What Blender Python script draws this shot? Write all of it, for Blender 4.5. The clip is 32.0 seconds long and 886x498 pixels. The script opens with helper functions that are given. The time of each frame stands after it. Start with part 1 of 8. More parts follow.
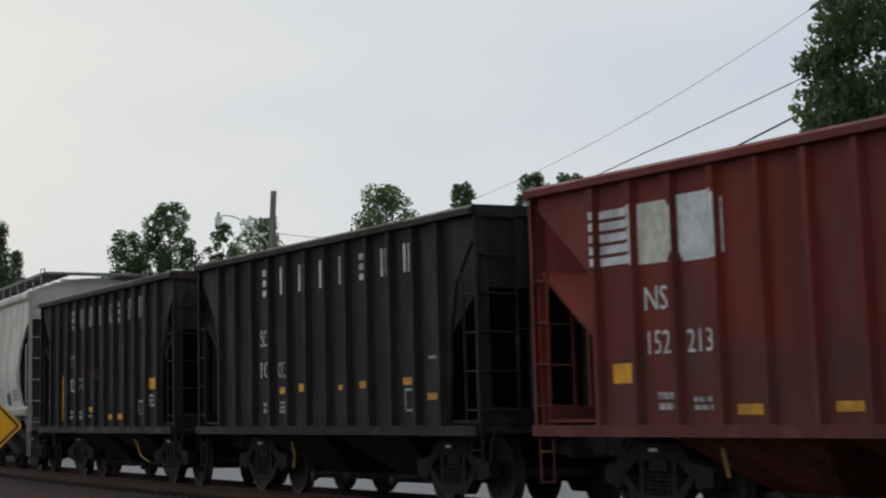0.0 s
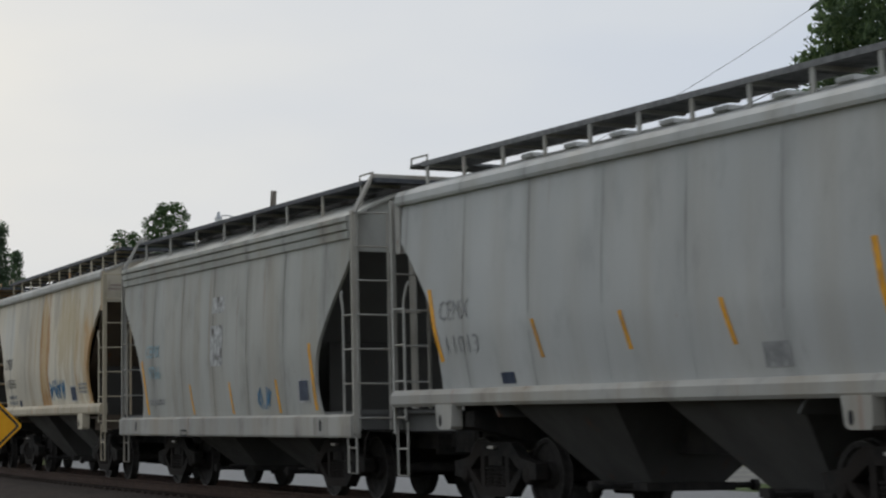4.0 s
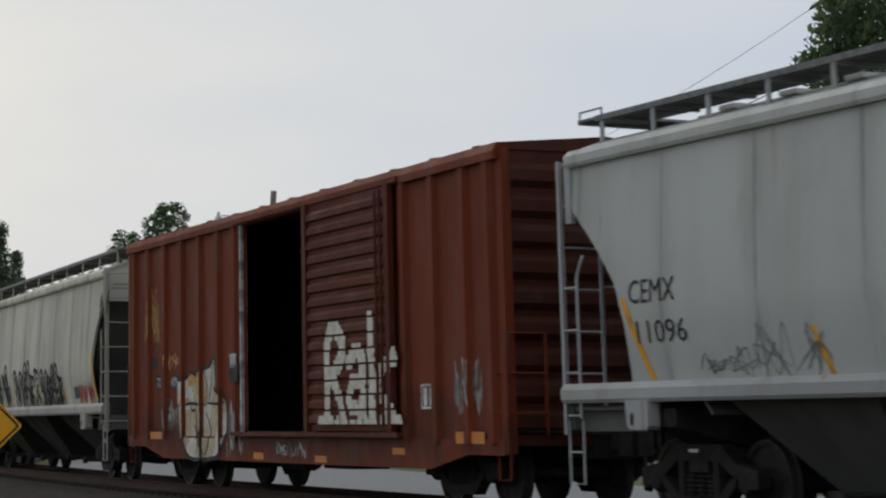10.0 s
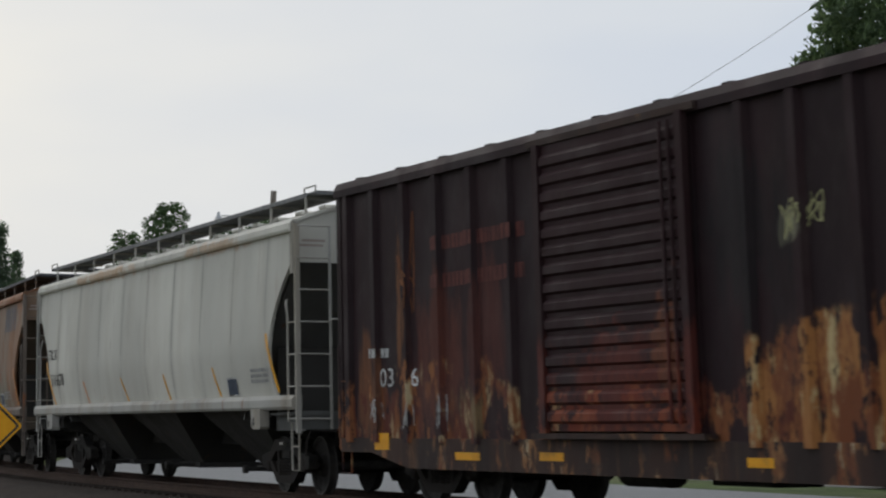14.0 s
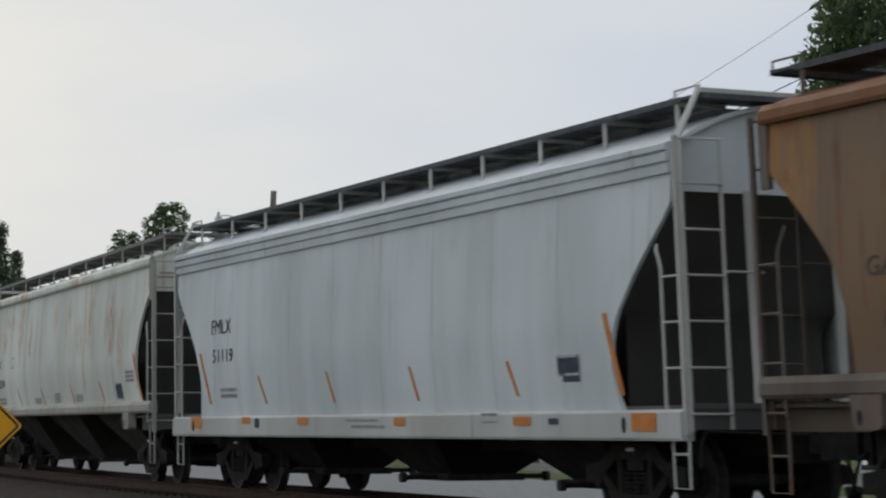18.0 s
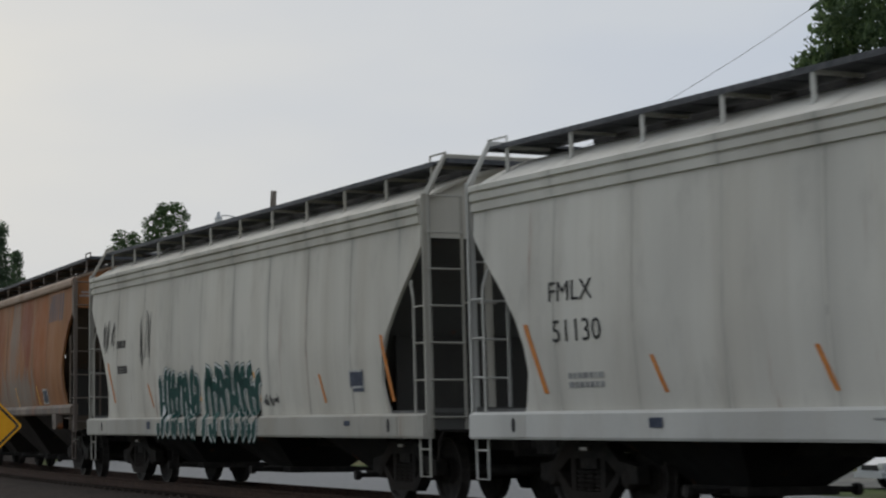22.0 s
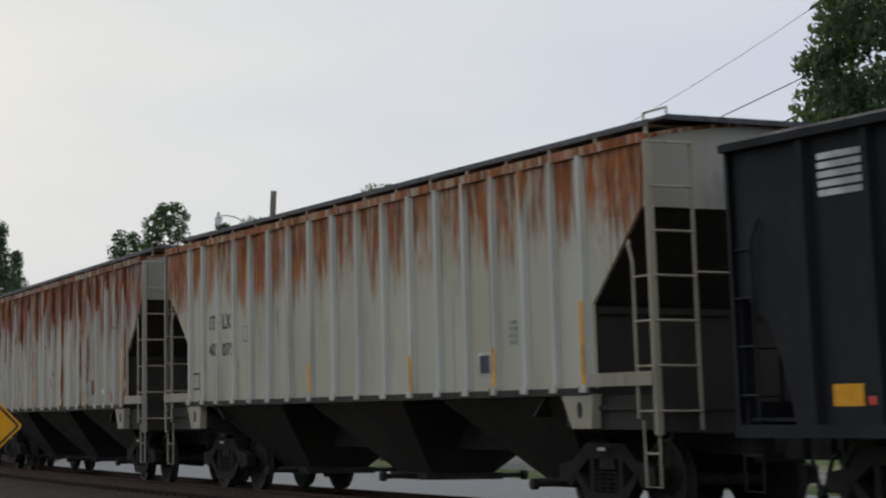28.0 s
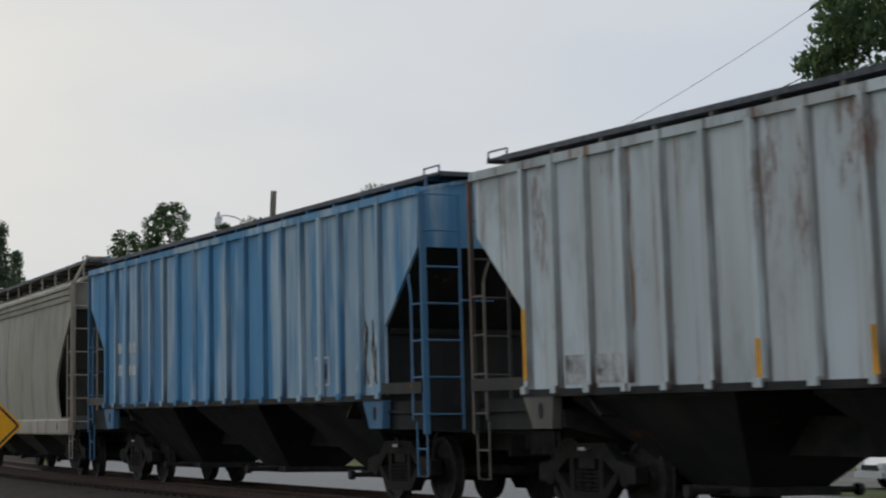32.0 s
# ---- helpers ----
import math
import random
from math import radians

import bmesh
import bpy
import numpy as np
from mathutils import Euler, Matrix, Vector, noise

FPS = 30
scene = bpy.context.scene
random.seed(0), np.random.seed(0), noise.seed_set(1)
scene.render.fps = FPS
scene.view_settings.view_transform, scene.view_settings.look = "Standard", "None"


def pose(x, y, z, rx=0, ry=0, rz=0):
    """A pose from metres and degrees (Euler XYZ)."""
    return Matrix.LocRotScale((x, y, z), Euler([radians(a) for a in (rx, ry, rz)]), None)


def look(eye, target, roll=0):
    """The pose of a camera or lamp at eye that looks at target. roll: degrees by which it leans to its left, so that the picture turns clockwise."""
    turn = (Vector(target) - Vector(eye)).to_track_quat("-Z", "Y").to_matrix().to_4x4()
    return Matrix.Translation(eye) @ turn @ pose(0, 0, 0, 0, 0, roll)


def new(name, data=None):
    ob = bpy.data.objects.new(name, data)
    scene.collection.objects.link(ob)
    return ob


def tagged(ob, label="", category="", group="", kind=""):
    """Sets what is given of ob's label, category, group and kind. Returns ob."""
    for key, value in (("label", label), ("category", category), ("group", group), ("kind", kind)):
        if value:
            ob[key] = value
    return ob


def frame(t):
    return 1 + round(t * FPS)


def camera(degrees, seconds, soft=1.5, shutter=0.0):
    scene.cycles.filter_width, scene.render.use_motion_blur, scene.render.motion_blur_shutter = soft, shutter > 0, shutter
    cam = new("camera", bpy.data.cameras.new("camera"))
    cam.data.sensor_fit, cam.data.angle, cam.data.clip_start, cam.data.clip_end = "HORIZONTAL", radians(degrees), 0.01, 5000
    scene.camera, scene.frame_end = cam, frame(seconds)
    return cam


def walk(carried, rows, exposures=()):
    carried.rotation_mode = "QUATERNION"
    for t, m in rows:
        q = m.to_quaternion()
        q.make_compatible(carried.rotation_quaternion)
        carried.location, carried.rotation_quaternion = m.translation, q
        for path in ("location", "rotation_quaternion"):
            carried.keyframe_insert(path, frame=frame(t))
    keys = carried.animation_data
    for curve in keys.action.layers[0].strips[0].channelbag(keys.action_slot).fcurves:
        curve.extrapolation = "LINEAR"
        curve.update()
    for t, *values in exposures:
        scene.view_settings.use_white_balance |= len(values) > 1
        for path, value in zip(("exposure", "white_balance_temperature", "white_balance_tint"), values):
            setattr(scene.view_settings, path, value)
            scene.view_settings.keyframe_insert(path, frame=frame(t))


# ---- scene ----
# ---------------------------------------------------------------- camera
EYE = (0.0, 0.0, 1.05)
cam = camera(22.5, 32.0, soft=2.2, shutter=1.05)
# the sensor reads its rows from the top down
scene.cycles.rolling_shutter_type, scene.cycles.rolling_shutter_duration = "TOP", 0.15
STAND = pose(*EYE, 94.572, 0.075, 0.0)
walk(cam, [(0.0, STAND), (32.0, STAND)],
     [(0.0, 0.0), (7.0, 0.0), (10.0, -0.06), (12.0, 0.05), (14.0, 0.05), (17.0, -0.04), (18.0, 0.0), (19.0, -0.12), (20.0, -0.14), (20.6, -0.16), (24.0, -0.10), (24.4, -0.02), (28.0, 0.02), (31.0, 0.02), (32.0, -0.06)])

# ---------------------------------------------------------------- light
world = bpy.data.worlds.new("overcast_sky")
scene.world = world
world.use_nodes = True
wn = world.node_tree
wn.nodes.clear()


def wnode(kind, **inputs):
    n = wn.nodes.new(kind)
    for k, v in inputs.items():
        n.inputs[k.replace("_", " ")].default_value = v
    return n


w_out = wnode("ShaderNodeOutputWorld")
w_bg = wnode("ShaderNodeBackground", Strength=1.0)
w_co = wnode("ShaderNodeTexCoord")
w_sky = wn.nodes.new("ShaderNodeTexSky")
w_sky.sky_type = "NISHITA"
w_sky.sun_disc = False
w_sky.sun_elevation, w_sky.sun_rotation = radians(37), radians(-20)
w_sky.dust_density = 4.0
# thin high cloud in broad soft streaks over the hazy sky
w_map = wnode("ShaderNodeMapping")
w_map.inputs["Scale"].default_value = (1.6, 1.6, 5.0)
w_map.inputs["Rotation"].default_value = (0.25, 0.2, 0.0)
w_noise = wnode("ShaderNodeTexNoise", Scale=2.4, Detail=4.0, Roughness=0.45)
w_ramp = wn.nodes.new("ShaderNodeValToRGB")
w_ramp.color_ramp.elements[0].position, w_ramp.color_ramp.elements[0].color = 0.36, (0.635, 0.655, 0.69, 1)
w_ramp.color_ramp.elements[1].position, w_ramp.color_ramp.elements[1].color = 0.64, (0.725, 0.72, 0.705, 1)
w_mix = wn.nodes.new("ShaderNodeMix")
w_mix.data_type = "RGBA"
w_mix.inputs[0].default_value = 0.97
w_sc = wn.nodes.new("ShaderNodeMix")
w_sc.data_type, w_sc.blend_type = "RGBA", "MULTIPLY"
w_sc.inputs[0].default_value = 1.0
w_sc.inputs[7].default_value = (0.08, 0.08, 0.08, 1)
# brighter and warmer towards the veiled sun
w_dot = wn.nodes.new("ShaderNodeVectorMath")
w_dot.operation = "DOT_PRODUCT"
w_dot.inputs[1].default_value = Vector((-0.42, 0.86, 0.34)).normalized()
w_rng = wn.nodes.new("ShaderNodeMapRange")
w_rng.inputs["From Min"].default_value, w_rng.inputs["From Max"].default_value = 0.80, 0.985
w_glow = wn.nodes.new("ShaderNodeMix")
w_glow.data_type = "RGBA"
w_glow.inputs[6].default_value, w_glow.inputs[7].default_value = (0.90, 0.965, 1.05, 1), (1.13, 1.11, 1.06, 1)
w_tint = wn.nodes.new("ShaderNodeMix")
w_tint.data_type, w_tint.blend_type = "RGBA", "MULTIPLY"
w_tint.inputs[0].default_value = 1.0
wn.links.new(w_co.outputs["Generated"], w_dot.inputs[0])
wn.links.new(w_dot.outputs["Value"], w_rng.inputs["Value"])
wn.links.new(w_rng.outputs["Result"], w_glow.inputs[0])
wn.links.new(w_co.outputs["Generated"], w_map.inputs["Vector"])
wn.links.new(w_map.outputs["Vector"], w_noise.inputs["Vector"])
wn.links.new(w_noise.outputs["Fac"], w_ramp.inputs["Fac"])
wn.links.new(w_sky.outputs["Color"], w_sc.inputs[6])
wn.links.new(w_sc.outputs[2], w_mix.inputs[6])
wn.links.new(w_ramp.outputs["Color"], w_mix.inputs[7])
wn.links.new(w_mix.outputs[2], w_tint.inputs[6])
wn.links.new(w_glow.outputs[2], w_tint.inputs[7])
wn.links.new(w_tint.outputs[2], w_bg.inputs["Color"])
wn.links.new(w_bg.outputs["Background"], w_out.inputs["Surface"])

sun_data = bpy.data.lights.new("veiled_sun", "SUN")
sun_data.energy, sun_data.angle, sun_data.color = 0.5, radians(25), (1.0, 0.95, 0.88)
sun = new("veiled_sun", sun_data)
sun.matrix_world = look((-45, 120, 95), (0, 0, 0))

# ---------------------------------------------------------------- materials
class Net:
    """A small writer for node materials."""

    def __init__(self, name, rough=0.7, metal=0.0):
        self.mat = bpy.data.materials.new(name)
        self.mat.use_nodes = True
        self.t = self.mat.node_tree
        self.b = self.t.nodes["Principled BSDF"]
        self.b.inputs["Roughness"].default_value = rough
        self.b.inputs["Metallic"].default_value = metal
        self.b.inputs["Specular IOR Level"].default_value = 0.18
        self.shift = None
        self.co = self.t.nodes.new("ShaderNodeTexCoord")

    def put(self, socket, v):
        if isinstance(v, bpy.types.NodeSocket):
            self.t.links.new(v, socket)
        else:
            socket.default_value = v

    def noise(self, scale, stretch=(1, 1, 1), shift=(0, 0, 0), detail=4.0, rough=0.55, kind="Object"):
        m = self.t.nodes.new("ShaderNodeMapping")
        m.inputs["Scale"].default_value, m.inputs["Location"].default_value = stretch, shift
        if self.shift is None:
            self.t.links.new(self.co.outputs[kind], m.inputs["Vector"])
        else:
            add = self.t.nodes.new("ShaderNodeVectorMath")
            self.t.links.new(self.co.outputs[kind], add.inputs[0])
            self.t.links.new(self.shift, add.inputs[1])
            self.t.links.new(add.outputs[0], m.inputs["Vector"])
        n = self.t.nodes.new("ShaderNodeTexNoise")
        n.inputs["Scale"].default_value, n.inputs["Detail"].default_value, n.inputs["Roughness"].default_value = scale, detail, rough
        self.t.links.new(m.outputs["Vector"], n.inputs["Vector"])
        return n.outputs["Fac"]

    def axis(self, i, kind="Object"):
        n = self.t.nodes.new("ShaderNodeSeparateXYZ")
        self.t.links.new(self.co.outputs[kind], n.inputs[0])
        return n.outputs[i]

    def span(self, v, a, b, lo=0.0, hi=1.0, smooth=True):
        n = self.t.nodes.new("ShaderNodeMapRange")
        n.interpolation_type = "SMOOTHSTEP" if smooth else "LINEAR"
        self.put(n.inputs["Value"], v)
        for k, x in (("From Min", a), ("From Max", b), ("To Min", lo), ("To Max", hi)):
            n.inputs[k].default_value = x
        return n.outputs["Result"]

    def math(self, op, a, b):
        n = self.t.nodes.new("ShaderNodeMath")
        n.operation = op
        self.put(n.inputs[0], a), self.put(n.inputs[1], b)
        return n.outputs[0]

    def mix(self, f, a, b, mode="MIX"):
        n = self.t.nodes.new("ShaderNodeMix")
        n.data_type, n.blend_type = "RGBA", mode
        self.put(n.inputs[0], f)
        for k, c in ((6, a), (7, b)):
            self.put(n.inputs[k], c if isinstance(c, bpy.types.NodeSocket) else (*c, 1))
        return n.outputs[2]

    def chance(self):
        return self.t.nodes.new("ShaderNodeObjectInfo").outputs["Random"]

    def island(self):
        return self.t.nodes.new("ShaderNodeNewGeometry").outputs["Random Per Island"]

    def bump(self, h, strength=0.3, dist=0.02):
        n = self.t.nodes.new("ShaderNodeBump")
        n.inputs["Strength"].default_value, n.inputs["Distance"].default_value = strength, dist
        self.put(n.inputs["Height"], h)
        self.t.links.new(n.outputs[0], self.b.inputs["Normal"])

    def done(self, colour):
        self.put(self.b.inputs["Base Color"], colour if isinstance(colour, bpy.types.NodeSocket) else (*colour, 1))
        return self.mat


def paint(name, base, rust=(0.20, 0.075, 0.03), streak=0.15, patch=0.1, top=0.0, low=0.0, dirt=0.35, seed=0,
          bands=(), flake=(), solid=0.30, crisp=False, second=None, rough=0.62, film=(0.30, 0.25, 0.18), stains=(), seams=None, joint=(0.10, 0.095, 0.085), ribs=0.0, lee=0.40, mottle=False):
    """Weathered paint of a railway car. streak: rust runs; patch: rust spots; top: height down to which rust runs from the roofline;
    low: rust along the sill; bands: (x, half width, strength) tall stains; second: a second coat seen in patches;
    stains: (x, z, half width, half height, colour, strength) soft-edged blots; seams: (first, pitch) of dirt lines along welded joints."""
    n = Net(name, rough)
    sh = (seed * 3.7, seed * 1.3, seed * 5.1)
    # every piece has its own stretch of the weathering
    lot = n.t.nodes.new("ShaderNodeCombineXYZ")
    n.t.links.new(n.math("MULTIPLY", n.chance(), 60.0), lot.inputs[0])
    n.shift = lot.outputs[0]
    c = base
    if second:
        f = n.span(n.noise(0.8, (1.3, 1.3, 0.2), sh, 4.0, 0.6), 0.44, 0.60)
        c = n.mix(f, base, second)
    # large faded areas and fine grain
    fade = n.span(n.noise(0.35, (1, 1, 0.6), sh, 2.0), 0.3, 0.7, 0.86, 1.10)
    comb = n.t.nodes.new("ShaderNodeCombineXYZ")
    for k in range(3):
        n.t.links.new(fade, comb.inputs[k])
    c = n.mix(1.0, c, comb.outputs[0], "MULTIPLY")
    # road film that washes down the sides in runs
    run = n.noise(1.0, (1.5, 1.5, 0.14), sh, 4.0, 0.55)
    z = n.axis(2)
    c = n.mix(n.math("MULTIPLY", n.span(run, 0.38, 0.78), dirt * 0.85), c, film)
    grime = n.noise(1.6, (1, 1, 0.5), sh, 6.0, 0.65)
    c = n.mix(n.math("MULTIPLY", n.span(grime, 0.5, 0.75), dirt * 0.55), c, (0.12, 0.11, 0.095))
    fine = n.noise(9.0, (1.6, 1.6, 0.22), sh, 5.0, 0.7)
    hole = n.noise(2.2, (1, 1, 0.7), (sh[1], sh[2], sh[0]), 8.0, 0.68)
    total = None

    def add(v):
        nonlocal total
        total = v if total is None else n.math("MAXIMUM", total, v)

    if seams:
        wob = n.math("ADD", n.axis(0), n.math("MULTIPLY", n.noise(0.7, (1, 1, 0.8), sh, 2.0), 0.12))
        ph = n.math("ABSOLUTE", n.math("SUBTRACT", n.math("FRACT", n.math("DIVIDE", n.math("SUBTRACT", wob, seams[0] + 0.06 - seams[1] / 2), seams[1]), 0.0), 0.5), 0.0)
        wide = n.span(ph, 0.16, 0.0)
        off = (seams[3] if len(seams) > 3 else 0.0) / seams[1]
        line = n.span(n.math("ABSOLUTE", n.math("SUBTRACT", ph, off), 0.0), 0.03, 0.005)
        part_way = n.span(n.noise(0.9, (1.5, 1.5, 0.5), sh, 3.0), 0.38, 0.62, 0.15, 1.0)
        c = n.mix(n.math("MULTIPLY", n.math("MULTIPLY", wide, part_way), 0.26 * seams[2]), c, (0.16, 0.15, 0.13))
        c = n.mix(n.math("MULTIPLY", n.math("MULTIPLY", line, part_way), 0.30 * seams[2]), c, joint)
    if ribs:
        # shade painted beside the ribs, with grime and rust, darkest at their feet
        xx = n.axis(0)
        u = n.math("ADD", n.math("DIVIDE", xx, 0.96), n.math("MULTIPLY", n.math("MULTIPLY", n.math("MULTIPLY", xx, xx), xx), 0.00192))
        side = n.math("FRACT", n.math("ADD", u, n.math("MULTIPLY", n.math("SUBTRACT", n.noise(2.0, (1, 1, 0.7), sh, 4.0), 0.5), 0.04)), 0.0)
        line = n.span(n.math("ABSOLUTE", n.math("SUBTRACT", side, lee), 0.0), 0.05, 0.022)
        foot = n.span(z, 2.0, 1.5, 0.62, 1.0)
        much = n.span(n.noise(1.3, (2, 2, 0.4), sh, 5.0, 0.65), 0.3, 0.6, 0.35, 1.0)
        c = n.mix(n.math("MULTIPLY", n.math("MULTIPLY", line, foot), n.math("MULTIPLY", much, ribs)), c, joint)
    for x, zc, rx, rz, colour, force in stains:
        wx = n.math("ADD", n.axis(0), n.math("MULTIPLY", n.math("SUBTRACT", n.noise(1.0, (2.2, 2.2, 0.35), (zc, x, sh[0]), 4.0), 0.5), rx * 2.6))
        wz = n.math("ADD", z, n.math("MULTIPLY", n.math("SUBTRACT", n.noise(1.0, (2.6, 2.6, 0.8), (x, sh[1], zc), 4.0), 0.5), rz * 2.6))
        dx = n.math("DIVIDE", n.math("SUBTRACT", wx, x), rx)
        dz = n.math("DIVIDE", n.math("SUBTRACT", wz, zc), rz)
        d2 = n.math("ADD", n.math("MULTIPLY", dx, dx), n.math("MULTIPLY", dz, dz))
        torn = n.math("MULTIPLY", n.math("SUBTRACT", n.noise(3.4, (2.2, 2.2, 0.34), (x, zc, 0), 9.0, 0.76), 0.5), 6.5 if rx < 0.3 else 3.2)
        blot = n.span(n.math("ADD", d2, torn), 1.30, 0.25)
        if mottle:
            # rust that has come through in speckles and short runs
            blot = n.math("MULTIPLY", n.span(n.math("ADD", d2, torn), 2.6, 0.0), n.span(n.noise(3.6, (1.5, 1.5, 0.55), (zc, sh[2], x), 9.0, 0.72), 0.44, 0.60, 0.10, 1.0))
        c = n.mix(n.math("MULTIPLY", blot, n.span(fine, 0.32, 0.55, 0.55 * force, force)), c, colour)
    if streak:
        a = n.span(n.noise(1.0, (3.4, 3.4, 0.11), (sh[2], 0, sh[0]), 5.0, 0.62), 0.64 - 0.25 * streak, 0.80 - 0.16 * streak)
        add(n.math("MULTIPLY", a, n.span(fine, 0.30, 0.62)))
    if patch:
        add(n.span(hole, 0.68 - 0.24 * patch, 0.80 - 0.22 * patch))
    if top:
        lim = n.math("ADD", n.math("MULTIPLY", z, 0.42), n.math("MULTIPLY", n.noise(1.0, (2.6, 2.6, 0.22), sh, 6.0, 0.7), 1.7))
        add(n.math("MULTIPLY", n.span(lim, 0.42 * top + 0.76, 0.42 * top + 1.04), n.span(n.noise(4.5, (1.8, 1.8, 0.16), sh, 7.0, 0.72), 0.36, 0.54, solid, 1.0)))
    if low:
        g = n.math("ADD", n.math("MULTIPLY", z, -0.55), n.math("MULTIPLY", hole, 1.3))
        add(n.span(g, 0.05 - 0.5 * low, 0.32 - 0.5 * low))
    for x, half, force in bands:
        d = n.math("ABSOLUTE", n.math("SUBTRACT", n.math("ADD", n.axis(0), n.math("MULTIPLY", n.noise(1.0, (2, 2, 0.5), sh), 0.5)), x + 0.25), 0.0)
        add(n.math("MULTIPLY", n.span(d, half, half * 0.25), n.span(fine, 0.25, 0.65, 0.25 * force, force)))
    if total is not None:
        tint = n.mix(n.span(hole, 0.35, 0.65), tuple(0.55 * v for v in rust), tuple(min(1, 1.45 * v) for v in rust))
        if crisp:
            # an orange fringe round the dark crust
            c = n.mix(n.span(total, 0.10, 0.40), c, tuple(min(1, f * v) for f, v in zip((1.45, 1.75, 1.9), rust)))
            total = n.span(total, 0.34, 0.70)
        c = n.mix(total, c, tint)
    for x0, x1, zl, red, orange, cream, share in flake:
        # paint that has blistered off in small ragged flakes up to an uneven line
        jag = n.math("MULTIPLY", n.math("SUBTRACT", n.noise(0.8, (1.1, 1.1, 1.0), (x0, zl, sh[0]), 7.0, 0.62), 0.5), 2.0)
        low_f = n.span(n.math("ADD", z, jag), zl + 0.16, zl - 0.04)
        xx = n.math("ADD", n.axis(0), n.math("MULTIPLY", jag, 0.35))
        here = n.math("MULTIPLY", n.span(xx, x0 - 0.1, x0 + 0.1), n.span(xx, x1 + 0.1, x1 - 0.1))
        tone = n.mix(n.span(n.noise(1.3, (1.7, 1.7, 0.6), (sh[1], x0, 2.0), 9.0, 0.66), 0.45, 0.56), red, orange)
        tone = n.mix(n.span(n.noise(1.7, (1.8, 1.8, 0.55), (x1, sh[2], 4.0), 9.0, 0.68), 0.56, 0.64), tone, cream)
        gone = n.span(n.noise(1.6, (1.6, 1.6, 0.7), (zl, x0, sh[1]), 9.0, 0.68), 0.66 - 0.24 * share, 0.71 - 0.24 * share)
        c = n.mix(n.math("MULTIPLY", n.math("MULTIPLY", low_f, here), gone), c, tone)
    n.bump(n.math("ADD", n.noise(14.0, (1, 1, 1), sh, 5.0), n.math("MULTIPLY", n.noise(0.8, (1, 1, 0.5), sh, 2.0), 1.4)), 0.25, 0.012)
    n.put(n.b.inputs["Roughness"], n.span(grime, 0.3, 0.7, rough - 0.08, rough + 0.18))
    return n.done(c)


def mottled(name, a, b, scale, rough=0.9, metal=0.0, bump=0.4, dist=0.02, stretch=(1, 1, 1), third=None, big=0.12):
    n = Net(name, rough, metal)
    f = n.span(n.noise(scale, stretch, (0, 0, 0), 8.0, 0.65), 0.35, 0.65)
    c = n.mix(f, a, b)
    if third:
        c = n.mix(n.span(n.noise(scale * big, stretch, (5, 3, 1), 4.0), 0.48, 0.66), c, third)
    n.bump(n.noise(scale * 2.2, stretch, (1, 2, 3), 6.0), bump, dist)
    return n.done(c)


M_TRUCK = mottled("truck_steel", (0.014, 0.0135, 0.013), (0.031, 0.028, 0.025), 6.0, 0.85, third=(0.024, 0.019, 0.016))
M_WHEEL = mottled("wheel_steel", (0.026, 0.024, 0.023), (0.050, 0.045, 0.041), 9.0, 0.75)
M_TREAD = mottled("worn_steel", (0.32, 0.31, 0.30), (0.42, 0.40, 0.38), 20.0, 0.32, 1.0)
M_RIM = mottled("rubbed_rim_steel", (0.05, 0.047, 0.044), (0.10, 0.095, 0.09), 14.0, 0.45, 0.5)
M_UNDER = mottled("underframe_grime", (0.022, 0.0215, 0.021), (0.046, 0.042, 0.038), 3.0, 0.9)
M_GRATE = mottled("walkway_steel", (0.055, 0.058, 0.066), (0.10, 0.103, 0.112), 8.0, 0.6)
M_GRATE_PALE = mottled("pale_walkway_steel", (0.12, 0.122, 0.125), (0.20, 0.20, 0.20), 8.0, 0.6)
M_LINING = mottled("worn_plywood_lining", (0.10, 0.085, 0.07), (0.18, 0.155, 0.125), 3.0, 0.9, stretch=(0.6, 1, 2.5))
M_RUSTY = mottled("rusty_steel", (0.10, 0.042, 0.022), (0.19, 0.085, 0.04), 7.0, 0.9)
M_HOSE = mottled("black_rubber", (0.012, 0.012, 0.012), (0.025, 0.024, 0.023), 9.0, 0.7)
M_DARK = mottled("black_paint", (0.015, 0.015, 0.017), (0.03, 0.03, 0.032), 6.0, 0.6)
M_RAIL = mottled("rail_steel", (0.042, 0.026, 0.020), (0.075, 0.045, 0.032), 8.0, 0.8)
M_TIE = mottled("creosoted_oak", (0.018, 0.014, 0.011), (0.045, 0.033, 0.026), 7.0, 0.95, stretch=(0.3, 3, 3))
M_YELLOW = mottled("yellow_reflective_tape", (0.68, 0.30, 0.012), (0.80, 0.38, 0.02), 6.0, 0.45, bump=0.1, third=(0.45, 0.22, 0.03), big=0.4)
M_ORANGE = mottled("orange_reflective_tape", (0.52, 0.17, 0.03), (0.62, 0.23, 0.05), 6.0, 0.45, bump=0.1)
M_RED = mottled("red_reflector", (0.55, 0.05, 0.04), (0.62, 0.09, 0.07), 6.0, 0.45, bump=0.1)
M_BLACKINK = mottled("black_stencil", (0.02, 0.02, 0.022), (0.06, 0.06, 0.06), 6.0, 0.7, bump=0.05)
M_GREYINK = mottled("faded_stencil", (0.22, 0.22, 0.22), (0.36, 0.36, 0.35), 6.0, 0.7, bump=0.05)
M_WHITEINK = mottled("white_stencil", (0.55, 0.55, 0.54), (0.74, 0.74, 0.73), 5.0, 0.65, bump=0.05, third=(0.38, 0.37, 0.36), big=0.3)
